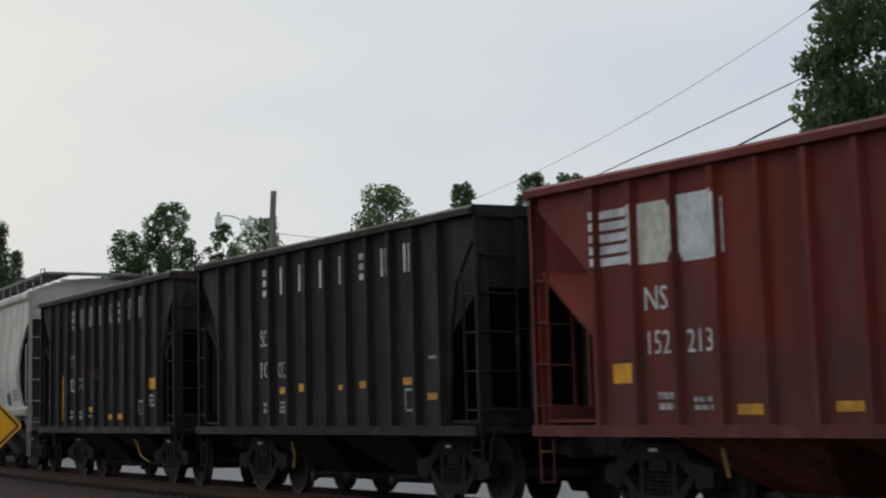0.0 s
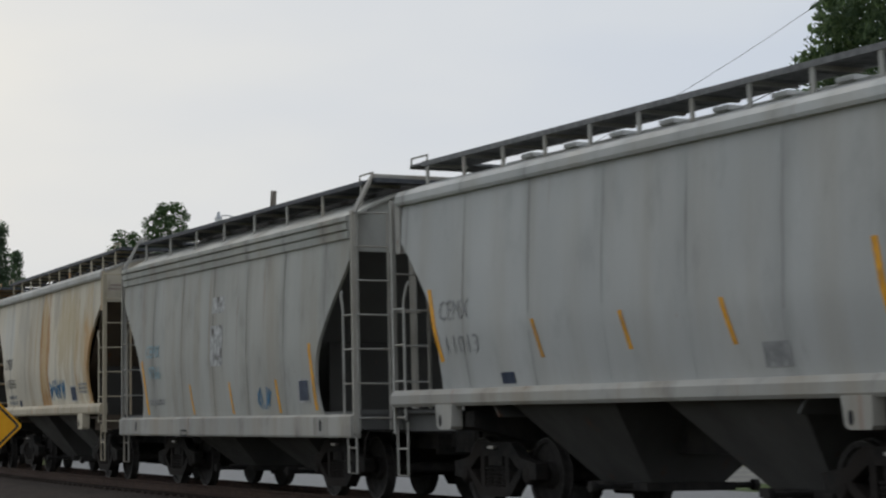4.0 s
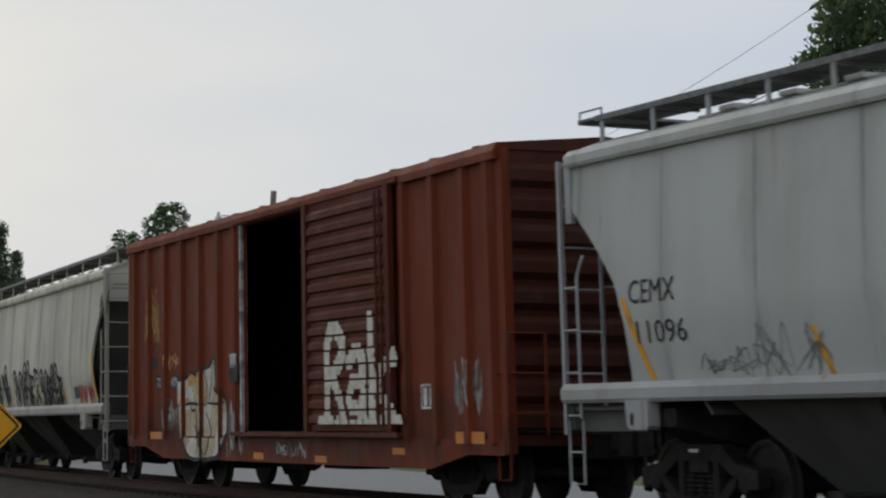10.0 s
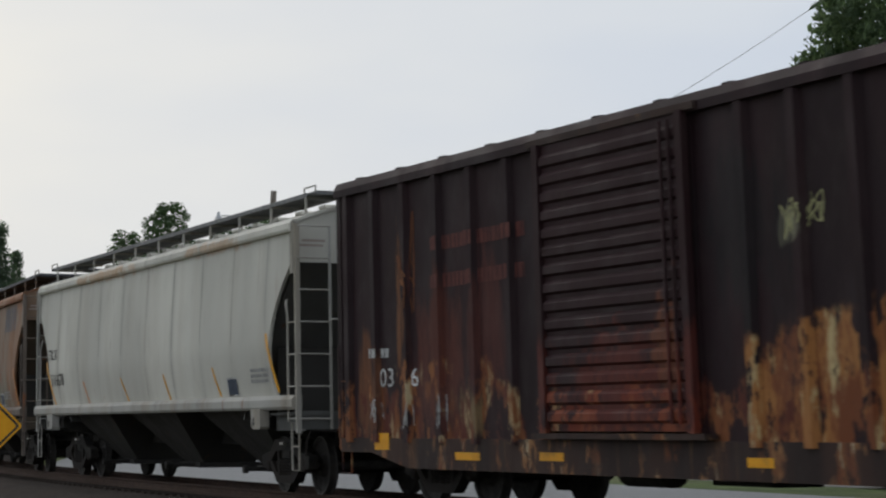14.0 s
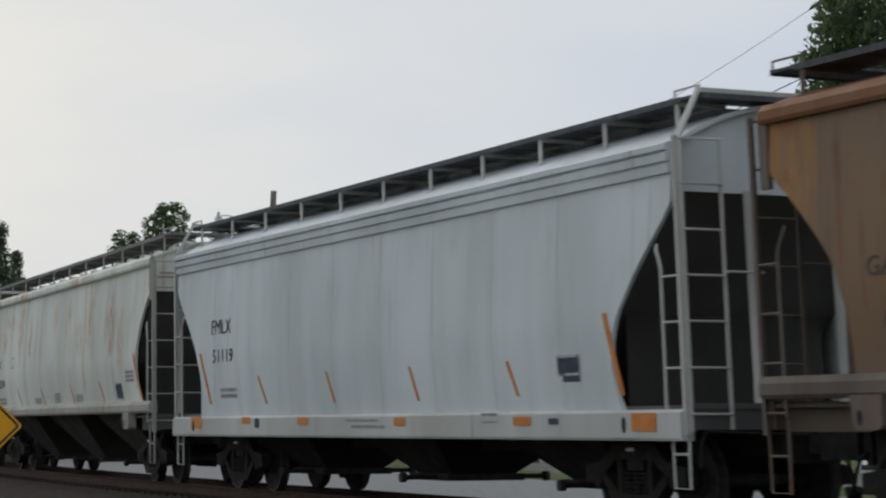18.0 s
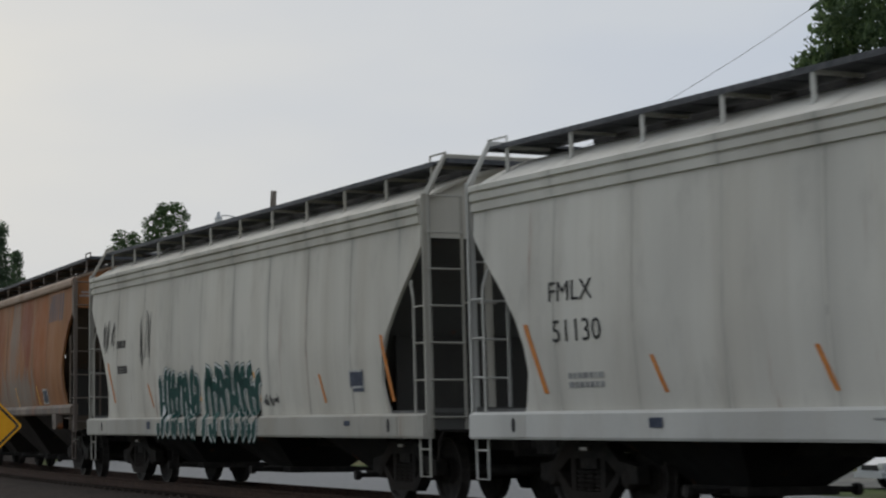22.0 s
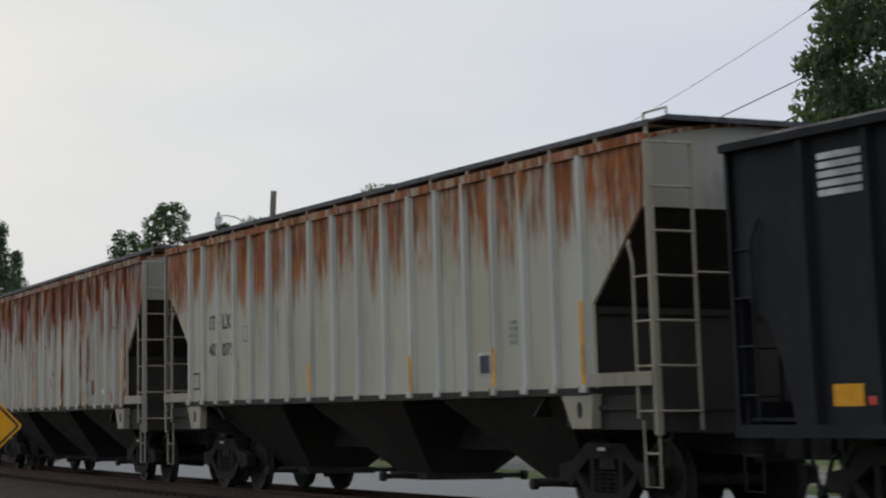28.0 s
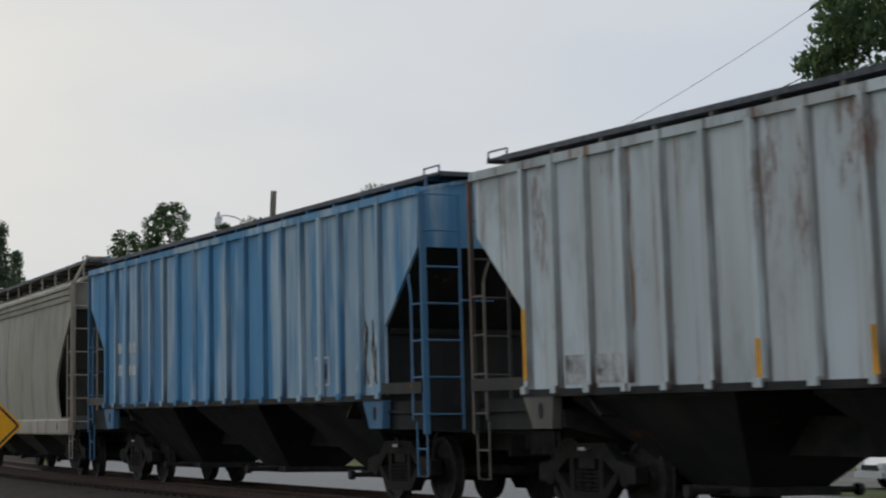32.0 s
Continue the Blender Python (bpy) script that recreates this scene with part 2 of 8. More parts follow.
M_PALEINK = mottled("worn_white_stencil", (0.30, 0.30, 0.29), (0.55, 0.55, 0.54), 7.0, 0.7, bump=0.05, third=(0.12, 0.11, 0.1), big=0.5)
M_FADEDRED = mottled("faded_red_stencil", (0.33, 0.27, 0.24), (0.38, 0.33, 0.30), 9.0, 0.7, bump=0.05)
M_NAVY = mottled("dark_blue_decal", (0.02, 0.03, 0.06), (0.05, 0.065, 0.1), 8.0, 0.5, bump=0.05)

# ---------------------------------------------------------------- the line of the track
STEP = 0.5
LINE_S = np.arange(-620.0, 560.0 + STEP / 2, STEP)


def bend(s):
    """Curvature of the track at distance s along it (1/m)."""
    if s > 60:
        return 0.0
    if s > 20:
        return 0.00158
    if s > -75:
        return 0.0022555 - 3.3916e-5 * s
    if s > -95:
        return 0.0048 + (s + 75) / 20 * 0.0078
    return -0.003 if s > -190 else 0.0


ZERO = int(np.argmin(np.abs(LINE_S)))


def running_sum(v):
    c = np.concatenate([[0.0], np.cumsum((v[1:] + v[:-1]) * STEP / 2)])
    return c - c[ZERO]


LINE_A = -1.1505 + running_sum(np.array([bend(s) for s in LINE_S]))
LINE_X, LINE_Y = running_sum(np.cos(LINE_A)), 32.702 + running_sum(np.sin(LINE_A))


def on_line(s, side=0.0):
    """Place and heading on the track at s; side: metres to the right of the direction of travel."""
    a = float(np.interp(s, LINE_S, LINE_A))
    return (float(np.interp(s, LINE_S, LINE_X)) + side * math.sin(a), float(np.interp(s, LINE_S, LINE_Y)) - side * math.cos(a), a)


def travelled(t):
    """How far the train has gone at t seconds, from where it is at 16 s."""
    u = (t - 16) / 16
    return 16 * (12.6892 * u + 0.3475 * u * u - 0.0014 * u ** 3 - 0.0958 * u ** 4)


# ---------------------------------------------------------------- mesh helpers
MESHES = {}


def shape(key, fill, smooth=False):
    """A mesh made once by fill(bm) and shared."""
    if key not in MESHES:
        bm = bmesh.new()
        fill(bm)
        bmesh.ops.recalc_face_normals(bm, faces=bm.faces)
        if smooth:
            for f in bm.faces:
                f.smooth = True
        me = bpy.data.meshes.new(key if isinstance(key, str) else "_".join(str(k) for k in key))
        bm.to_mesh(me)
        bm.free()
        me.materials.append(M_DARK)
        if smooth:
            me.set_sharp_from_angle(angle=radians(40))
        MESHES[key] = me
    return MESHES[key]


def part(name, me, mat, parent, label="", at=None):
    ob = new(name, me)
    ob.parent = parent
    ob.material_slots[0].link = "OBJECT"
    ob.material_slots[0].material = mat
    if at is not None:
        ob.matrix_basis = at
    if label:
        tagged(ob, label)
    return ob


def box(bm, x0, x1, y0, y1, z0, z1):
    v = [bm.verts.new((x, y, z)) for x in (x0, x1) for y in (y0, y1) for z in (z0, z1)]
    for q in ((0, 1, 3, 2), (4, 6, 7, 5), (0, 4, 5, 1), (2, 3, 7, 6), (0, 2, 6, 4), (1, 5, 7, 3)):
        bm.faces.new([v[i] for i in q])


def rod(bm, a, b, r, n=6, r2=None):
    a, b = Vector(a), Vector(b)
    d = (b - a).normalized()
    u = d.orthogonal().normalized()
    w = d.cross(u)
    r2 = r if r2 is None else r2
    ra = [bm.verts.new(a + (u * math.cos(k * math.tau / n) + w * math.sin(k * math.tau / n)) * r) for k in range(n)]
    rb = [bm.verts.new(b + (u * math.cos(k * math.tau / n) + w * math.sin(k * math.tau / n)) * r2) for k in range(n)]
    for k in range(n):
        bm.faces.new((ra[k], ra[(k + 1) % n], rb[(k + 1) % n], rb[k]))
    bm.faces.new(ra[::-1])
    bm.faces.new(rb)


def path_rod(bm, pts, r, n=6):
    """A bent rod of one piece through the points."""
    pts = [Vector(p) for p in pts]
    rings, u = [], None
    for i, p in enumerate(pts):
        d = (pts[min(i + 1, len(pts) - 1)] - pts[max(i - 1, 0)]).normalized()
        u = d.orthogonal().normalized() if u is None else (u - d * u.dot(d)).normalized()
        w = d.cross(u)
        rings.append([bm.verts.new(p + (u * math.cos((k + 0.5) * math.tau / n) + w * math.sin((k + 0.5) * math.tau / n)) * r) for k in range(n)])
    for a, b in zip(rings, rings[1:]):
        for k in range(n):
            bm.faces.new((a[k], a[(k + 1) % n], b[(k + 1) % n], b[k]))
    bm.faces.new(rings[0][::-1])
    bm.faces.new(rings[-1])


def prism(bm, outline, axis, lo, hi):
    """An outline in the two other axes, drawn out along axis (0, 1 or 2)."""
    def at(p, h):
        c = list(p)
        c.insert(axis, h)
        return bm.verts.new(c)
    a, b = [at(p, lo) for p in outline], [at(p, hi) for p in outline]
    for k in range(len(a)):
        m = (k + 1) % len(a)
        bm.faces.new((a[k], a[m], b[m], b[k]))
    bm.faces.new(a[::-1])
    bm.faces.new(b)


def sheet(bm, grid, off):
    """A plate of even thickness over a grid of points; off: the vector through it."""
    off = Vector(off)
    ni, nj = len(grid), len(grid[0])
    f = [[bm.verts.new(p) for p in row] for row in grid]
    b = [[bm.verts.new(Vector(p) + off) for p in row] for row in grid]
    for i in range(ni - 1):
        for j in range(nj - 1):
            bm.faces.new((f[i][j], f[i + 1][j], f[i + 1][j + 1], f[i][j + 1]))
            bm.faces.new((b[i][j], b[i][j + 1], b[i + 1][j + 1], b[i + 1][j]))
    rim = [(i, 0) for i in range(ni)] + [(ni - 1, j) for j in range(1, nj)] + [(i, nj - 1) for i in range(ni - 2, -1, -1)] + [(0, j) for j in range(nj - 2, 0, -1)]
    for (i, j), (k, m) in zip(rim, rim[1:] + rim[:1]):
        bm.faces.new((f[i][j], f[k][m], b[k][m], b[i][j]))


def lathe_y(bm, prof, cx, cz, n=24):
    """Turned about an axis along y through (cx, cz); prof: (radius, y) pairs, closed at the ends."""
    rings = [[bm.verts.new((cx + r * math.cos(k * math.tau / n), y, cz + r * math.sin(k * math.tau / n))) for k in range(n)] for r, y in prof]
    for a, b in zip(rings, rings[1:]):
        for k in range(n):
            bm.faces.new((a[k], a[(k + 1) % n], b[(k + 1) % n], b[k]))
    bm.faces.new(rings[0][::-1])
    bm.faces.new(rings[-1])


def lerp(table, v):
    xs, ys = [a for a, _ in table], [b for _, b in table]
    return float(np.interp(v, xs, ys))


# ---------------------------------------------------------------- running gear shared by all cars
def f_side_frame(bm):
    t = 0.16
    prism(bm, [(-1.16, 0.40), (-1.16, 0.60), (-0.74, 0.66), (-0.48, 0.86), (0.48, 0.86), (0.74, 0.66), (1.16, 0.60), (1.16, 0.40),
               (0.98, 0.40), (0.98, 0.52), (0.72, 0.50), (0.42, 0.68), (-0.42, 0.68), (-0.72, 0.50), (-0.98, 0.52), (-0.98, 0.40)], 1, -t / 2, t / 2)
    prism(bm, [(-0.80, 0.56), (-0.72, 0.42), (-0.42, 0.17), (0.42, 0.17), (0.72, 0.42), (0.80, 0.56), (0.66, 0.50), (0.36, 0.29), (-0.36, 0.29), (-0.66, 0.50)], 1, -t / 2, t / 2)
    for x in (-0.40, 0.30):
        box(bm, x, x + 0.10, -t / 2 + 0.01, t / 2 - 0.01, 0.27, 0.70)


def f_spring(bm):
    rows = [(0.05, 0.285)]
    for k in range(5):
        rows += [(0.060, 0.29 + k * 0.052), (0.085, 0.30 + k * 0.052), (0.085, 0.325 + k * 0.052), (0.060, 0.335 + k * 0.052)]
    rings = [[bm.verts.new((r * math.cos(a * math.tau / 10), r * math.sin(a * math.tau / 10), z)) for a in range(10)] for r, z in rows]
    for p, q in zip(rings, rings[1:]):
        for a in range(10):
            bm.faces.new((p[a], p[(a + 1) % 10], q[(a + 1) % 10], q[a]))
    bm.faces.new(rings[0][::-1])
    bm.faces.new(rings[-1])


def f_bolster(bm):
    prism(bm, [(-1.06, 0.56), (-1.06, 0.68), (-0.5, 0.74), (0.5, 0.74), (1.06, 0.68), (1.06, 0.56), (0.45, 0.42), (-0.45, 0.42)], 0, -0.19, 0.19)
    rod(bm, (0, 0, 0.72), (0, 0, 0.80), 0.2, 14)


def f_wheelset(bm):
    for s in (-1, 1):
        lathe_y(bm, [(0.15, s * 0.62), (0.34, s * 0.66), (0.39, s * 0.655), (0.475, s * 0.655), (0.485, s * 0.685), (0.462, s * 0.70),
                     (0.456, s * 0.79), (0.40, s * 0.79), (0.385, s * 0.755), (0.18, s * 0.73), (0.15, s * 0.80)], 0, 0.457, 26)
    rod(bm, (0, -0.98, 0.457), (0, 0.98, 0.457), 0.08, 10)


def f_wheel_rim(bm):
    """A thin ring round the wheel's outer edge."""
    n, prof = 26, [(0.446, 0.0), (0.458, 0.002), (0.457, 0.008), (0.447, 0.007)]
    rings = [[bm.verts.new((r * math.cos(k * math.tau / n), y, 0.457 + r * math.sin(k * math.tau / n))) for k in range(n)] for r, y in prof]
    for a, b in zip(rings, rings[1:] + rings[:1]):
        for k in range(n):
            bm.faces.new((a[k], a[(k + 1) % n], b[(k + 1) % n], b[k]))


def f_bearing(bm):
    lathe_y(bm, [(0.13, -0.10), (0.13, 0.02), (0.10, 0.06), (0.04, 0.07)], 0, 0, 14)


def f_brake_rig(bm):
    box(bm, -0.55, 0.55, -0.06, 0.06, 0.30, 0.37)
    for x in (-0.40, 0.40):
        box(bm, x - 0.05, x + 0.05, -0.78, 0.78, 0.33, 0.44)


def bogie(car, x):
    at = pose(x, 0, 0)
    t = part("truck", shape("truck_bolster", f_bolster), M_TRUCK, car, "dark cast steel four-wheel truck", at)
    for s in (-1, 1):
        part("side_frame", shape("side_frame", f_side_frame), M_TRUCK, t, at=pose(0, s * 1.0, 0))
        for x in (-0.21, 0.0, 0.21):
            part("spring", shape("spring", f_spring), M_TRUCK, t, at=pose(x, s * 1.0, 0))
        w = part("wheelset", shape("wheelset", f_wheelset, True), M_WHEEL, t, at=pose(s * 0.89, 0, 0))
        for e in (-1, 1):
            part("wheel_rim", shape("wheel_rim", f_wheel_rim, True), M_RIM, t, "thin worn bright rim", pose(s * 0.89, e * 0.787, 0, 0, 0, 0 if e > 0 else 180))
            part("bearing_cap", shape("bearing_cap", f_bearing, True), M_TRUCK, t, at=pose(s * 0.89, e * 1.02, 0.457, 0, 0, 0 if e > 0 else 180))
        # bright plate added on each side frame as a glint
        part("wear_plate", shape("wear_plate", lambda bm: box(bm, -0.09, 0.09, -0.03, 0.03, 0.775, 0.81)), M_TREAD, t, "bright rubbed steel wear plate", pose(0.05, s * 1.12, 0))
    part("brake_rigging", shape("brake_rigging", f_brake_rig), M_TRUCK, t)
    return t


def f_coupler(bm):
    box(bm, -0.45, 0.40, -0.10, 0.10, 0.76, 0.96)
    prism(bm, [(0.35, -0.16), (0.50, -0.20), (0.70, -0.15), (0.68, -0.03), (0.55, -0.01), (0.56, 0.10), (0.70, 0.17), (0.60, 0.22), (0.35, 0.17)], 2, 0.70, 1.0)
    box(bm, -0.05, 0.05, -0.30, 0.30, 0.66, 1.06)


def f_hose(bm):
    path_rod(bm, [(0.0, 0.32, 0.78), (0.16, 0.30, 0.72), (0.34, 0.24, 0.50), (0.50, 0.16, 0.38), (0.70, 0.05, 0.34)], 0.026, 7)
    rod(bm, (0.66, 0.06, 0.30), (0.76, 0.02, 0.40), 0.045, 8)


def f_lever(bm):
    path_rod(bm, [(0.04, -1.42, 0.86), (0.04, -1.36, 1.0), (0.06, -0.6, 0.98), (0.12, -0.12, 0.96)], 0.016, 6)
    path_rod(bm, [(0.04, -1.42, 0.86), (0.04, -1.44, 0.62)], 0.016, 6)


def draft_gear(car, half):
    for d, turn in ((1, 0), (-1, 180)):
        at = pose(d * half, 0, 0, 0, 0, turn)
        part("coupler", shape("coupler", f_coupler), M_TRUCK, car, "dark cast steel knuckle coupler", at)
        part("air_hose", shape("air_hose", f_hose), M_HOSE, car, "black rubber air hose", at)
        part("uncoupling_lever", shape("uncoupling_lever", f_lever), M_TRUCK, car, "", at)


def f_brake_wheel(bm):
    n = 18
    ring = [(0.0, 0.27 * math.cos(k * math.tau / n), 0.27 * math.sin(k * math.tau / n)) for k in range(n + 1)]
    path_rod(bm, ring, 0.018, 6)
    for k in range(5):
        a = k * math.tau / 5
        rod(bm, (0, 0, 0), (0, 0.26 * math.cos(a), 0.26 * math.sin(a)), 0.013, 5)
    rod(bm, (-0.14, 0, 0), (0.03, 0, 0), 0.045, 8)
    box(bm, -0.24, -0.10, -0.15, 0.15, -0.26, 0.14)


def f_stirrup(width, z0, z1):
    def fill(bm):
        path_rod(bm, [(0, -width / 2, z1), (0, -width / 2 + 0.01, z0), (0, width / 2 - 0.01, z0), (0, width / 2, z1)], 0.017, 6)
        rod(bm, (0, -width / 2, (z0 + z1) / 2), (0, width / 2, (z0 + z1) / 2), 0.014, 6)
    return fill


def f_rung(b):
    """A round rung with flattened feet, from the corner to b."""
    def fill(bm):
        path_rod(bm, [(0, 0, 0), (b[0] * 0.06, b[1] * 0.06, 0.0), (b[0] * 0.94, b[1] * 0.94, 0.0), b], 0.0135, 6)
    return fill


def corner_ladders(car, mat, half, y_side, z_top, z_side=3.0, z_foot=1.02, end_y=0.52):
    """At each corner an end ladder and a shorter side ladder that share the corner stile, and a step below."""
    rungs = []
    z = z_top
    while z > z_foot + 0.08:
        rungs.append(z)
        z -= 0.49
    for d in (1, -1):
        for s in (1, -1):
            corner = pose(d * half, s * (y_side - 0.015), 0)

            def stile(bm):
                box(bm, -0.012, 0.012, -0.034, 0.034, z_foot - 0.06, z_top + 0.03)
                box(bm, min(0, -d * 0.055), max(0, -d * 0.055), s * 0.034 - 0.008, s * 0.034 + 0.008, z_foot - 0.06, z_top + 0.03)

            def inner(bm):
                box(bm, -0.010, 0.010, -s * end_y - 0.020, -s * end_y + 0.020, z_foot, z_top + 0.015)
            e = part("end_ladder", shape(("end_ladder", z_top, z_foot, d, s), stile), mat, car, "", corner)
            part("inner_stile", shape(("inner_stile", z_top, z_foot, end_y, s), inner), mat, e)
            for z in rungs:
                part("rung", shape(("end_rung", end_y, d, s), f_rung((0, -s * end_y, 0))), mat, e, "", pose(d * 0.03, 0, z))
            if z_top > 3.5:
                grab = shape(("end_grab", s, d), lambda bm: path_rod(bm, [(0, 0, 0), (d * 0.05, -s * 0.02, 0), (d * 0.05, -s * 0.46, 0), (0, -s * 0.48, 0)], 0.0125, 6))
                part("grab_iron", grab, mat, e, "", pose(0, -s * end_y, rungs[3] + 0.045))

            def side(bm):
                # bent over to the car's side at its head
                path_rod(bm, [(0, 0, z_foot + 0.12), (0, 0, z_side - 0.13), (-d * 0.015, 0, z_side - 0.06), (-d * 0.10, -s * 0.01, z_side + 0.10), (-d * 0.115, -s * 0.03, z_side + 0.16)], 0.019, 6)
            e = part("side_ladder", shape(("side_ladder", z_side, z_foot, d, s), side), mat, car, "", pose(d * (half - 0.40), s * (y_side + 0.02), 0))
            for z in rungs:
                if z < z_side:
                    part("rung", shape(("side_rung", d, s), f_rung((d * 0.40, -s * 0.02, 0))), mat, e, "", pose(0, 0, z))
            e = shape(("step_iron", z_foot), f_stirrup(0.34, 0.40, z_foot + 0.1))
            part("step_iron", e, mat, car, "", pose(d * (half - 0.20), s * (y_side - 0.02), 0, 0, 0, 90))


def roof_walk(car, half, z, mat_post, roof_z, n, y0=0.55, y1=1.22, rail=True, grate=None):
    """Two walkways along the roof on posts, with a cross walk at each end."""
    def walk_plate(bm):
        box(bm, -half, half, y0, y1, z - 0.03, z)
        box(bm, -half, half, y1, y1 + 0.012, z - 0.055, z + 0.012)
        k = -half + 0.3
        while k < half:
            box(bm, k - 0.015, k + 0.015, y0, y1, z - 0.038, z - 0.03)
            k += 0.62
    me = shape(("roof_walk", half, z, y0, y1), walk_plate)
    for s in (0, 180):
        part("running_board", me, grate or M_GRATE, car, "steel grating walkway along the roof", pose(0, 0, 0, 0, 0, s))

    def cross(bm):
        box(bm, -0.29, 0.29, -y1, y1, z - 0.026, z + 0.006)
        box(bm, 0.29, 0.302, -y1, y1, z - 0.05, z + 0.012)
    me = shape(("cross_walk", z, y1), cross)
    for d in (0, 180):
        part("end_running_board", me, grate or M_GRATE, car, "", pose((half + 0.12) * (1 if d == 0 else -1), 0, 0, 0, 0, d))
    if rail:
        def hand(bm):
            path_rod(bm, [(-0.25, 0, z), (-0.25, 0, z + 0.09), (0.27, 0, z + 0.09), (0.27, 0, z)], 0.014, 6)
        me = shape(("roof_grab", z), hand)
        for d in (1, -1):
            for s in (1, -1):
                part("roof_grab_iron", me, mat_post, car, "", pose(d * (half + 0.12), s * y1, 0))

    def post(bm):
        box(bm, -0.035, 0.035, y1 - 0.03, y1 - 0.006, roof_z - 0.04, z - 0.03)
        box(bm, -0.035, 0.035, y0 + 0.05, y1 - 0.03, z - 0.07, z - 0.03)
        box(bm, -0.06, 0.06, y1 - 0.09, y1 + 0.03, roof_z - 0.04, roof_z - 0.01)
    me = shape(("walk_post", z, roof_z, y0, y1), post)
    for k in range(n):
        x = -half + 0.12 + k * (2 * half - 0.24) / (n - 1)
        for s in (0, 180):
            part("walkway_post", me, mat_post, car, "", pose(x if s == 0 else -x, 0, 0, 0, 0, s))


def hopper_bays(car, mat, centres, top_half, z_top, z_low=0.40, y_top=1.40, y_low=0.50):
    def bay(bm):
        v = []
        for hx, hy, z in ((top_half, y_top, z_top), (top_half, y_top, z_top - 0.05), (0.60, y_low, z_low)):
            v.append([bm.verts.new((sx * hx, sy * hy, z)) for sx, sy in ((-1, -1), (1, -1), (1, 1), (-1, 1))])
        for a, b in zip(v, v[1:]):
            for k in range(4):
                bm.faces.new((a[k], a[(k + 1) % 4], b[(k + 1) % 4], b[k]))
        bm.faces.new(v[0])
        bm.faces.new(v[-1][::-1])
    def gate(bm):
        box(bm, -0.68, 0.68, -y_low - 0.10, y_low + 0.10, z_low - 0.10, z_low - 0.002)
        rod(bm, (0.30, -1.12, z_low - 0.05), (0.30, 1.12, z_low - 0.05), 0.035, 8)
        for s in (-1, 1):
            rod(bm, (0.30, s * 1.08, z_low - 0.05), (0.30, s * 1.16, z_low - 0.05), 0.07, 8)
    a = shape(("hopper_bay", top_half, z_top, z_low, y_top, y_low), bay)
    b = shape(("outlet_gate", z_low, y_low), gate)
    for x in centres:
        h = part("hopper_bay", a, mat, car, "", pose(x, 0, 0))
        part("outlet_gate", b, M_UNDER, h, "grimy steel outlet gate")


def f_ribs_end(half, y, z0, z1):
    def fill(bm):
        n = 7
        for k in range(n):
            z = z0 + (k + 0.5) * (z1 - z0) / n
            prism(bm, [(0, z - 0.17), (0.05, z - 0.08), (0.05, z + 0.08), (0, z + 0.17)], 1, -y, y)
    return fill


# ---------------------------------------------------------------- covered hopper with bulged sides
SIDE_W = [(1.2, 1.45), (1.5, 1.485), (1.9, 1.555), (2.3, 1.60), (3.0, 1.575), (4.1, 1.50)]
SIDE_DEEP = [(1.2, 1.53), (1.5, 1.56), (2.2, 1.60), (3.0, 1.575), (4.1, 1.50)]
# how far the side sheet is cut back at each height, at its front and at its rear end
CUT_ROUND = [(1.45, 1.28), (1.6, 1.38), (1.9, 1.47), (2.2, 1.45), (2.6, 1.36), (2.9, 1.12), (3.2, 0.80), (3.45, 0.46), (3.62, 0.24), (4.3, 0.24)]
CUT_SLIM = [(1.45, 1.12), (1.6, 1.22), (1.9, 1.29), (2.2, 1.27), (2.6, 1.17), (2.9, 0.98), (3.2, 0.72), (3.45, 0.42), (3.62, 0.24), (4.3, 0.24)]
CUT_REAR = [(1.45, 1.44), (1.6, 1.47), (1.9, 1.50), (2.2, 1.48), (2.6, 1.33), (2.9, 1.06), (3.2, 0.74), (3.45, 0.42), (3.62, 0.24), (4.3, 0.24)]
CUT_DEEP = [(1.2, 1.40), (1.4, 1.50), (1.7, 1.58), (2.0, 1.52), (2.3, 1.36), (2.7, 0.98), (3.1, 0.52), (3.42, 0.16), (4.3, 0.16)]


def side_y(z, deep=False):
    return lerp(SIDE_DEEP if deep else SIDE_W, z)


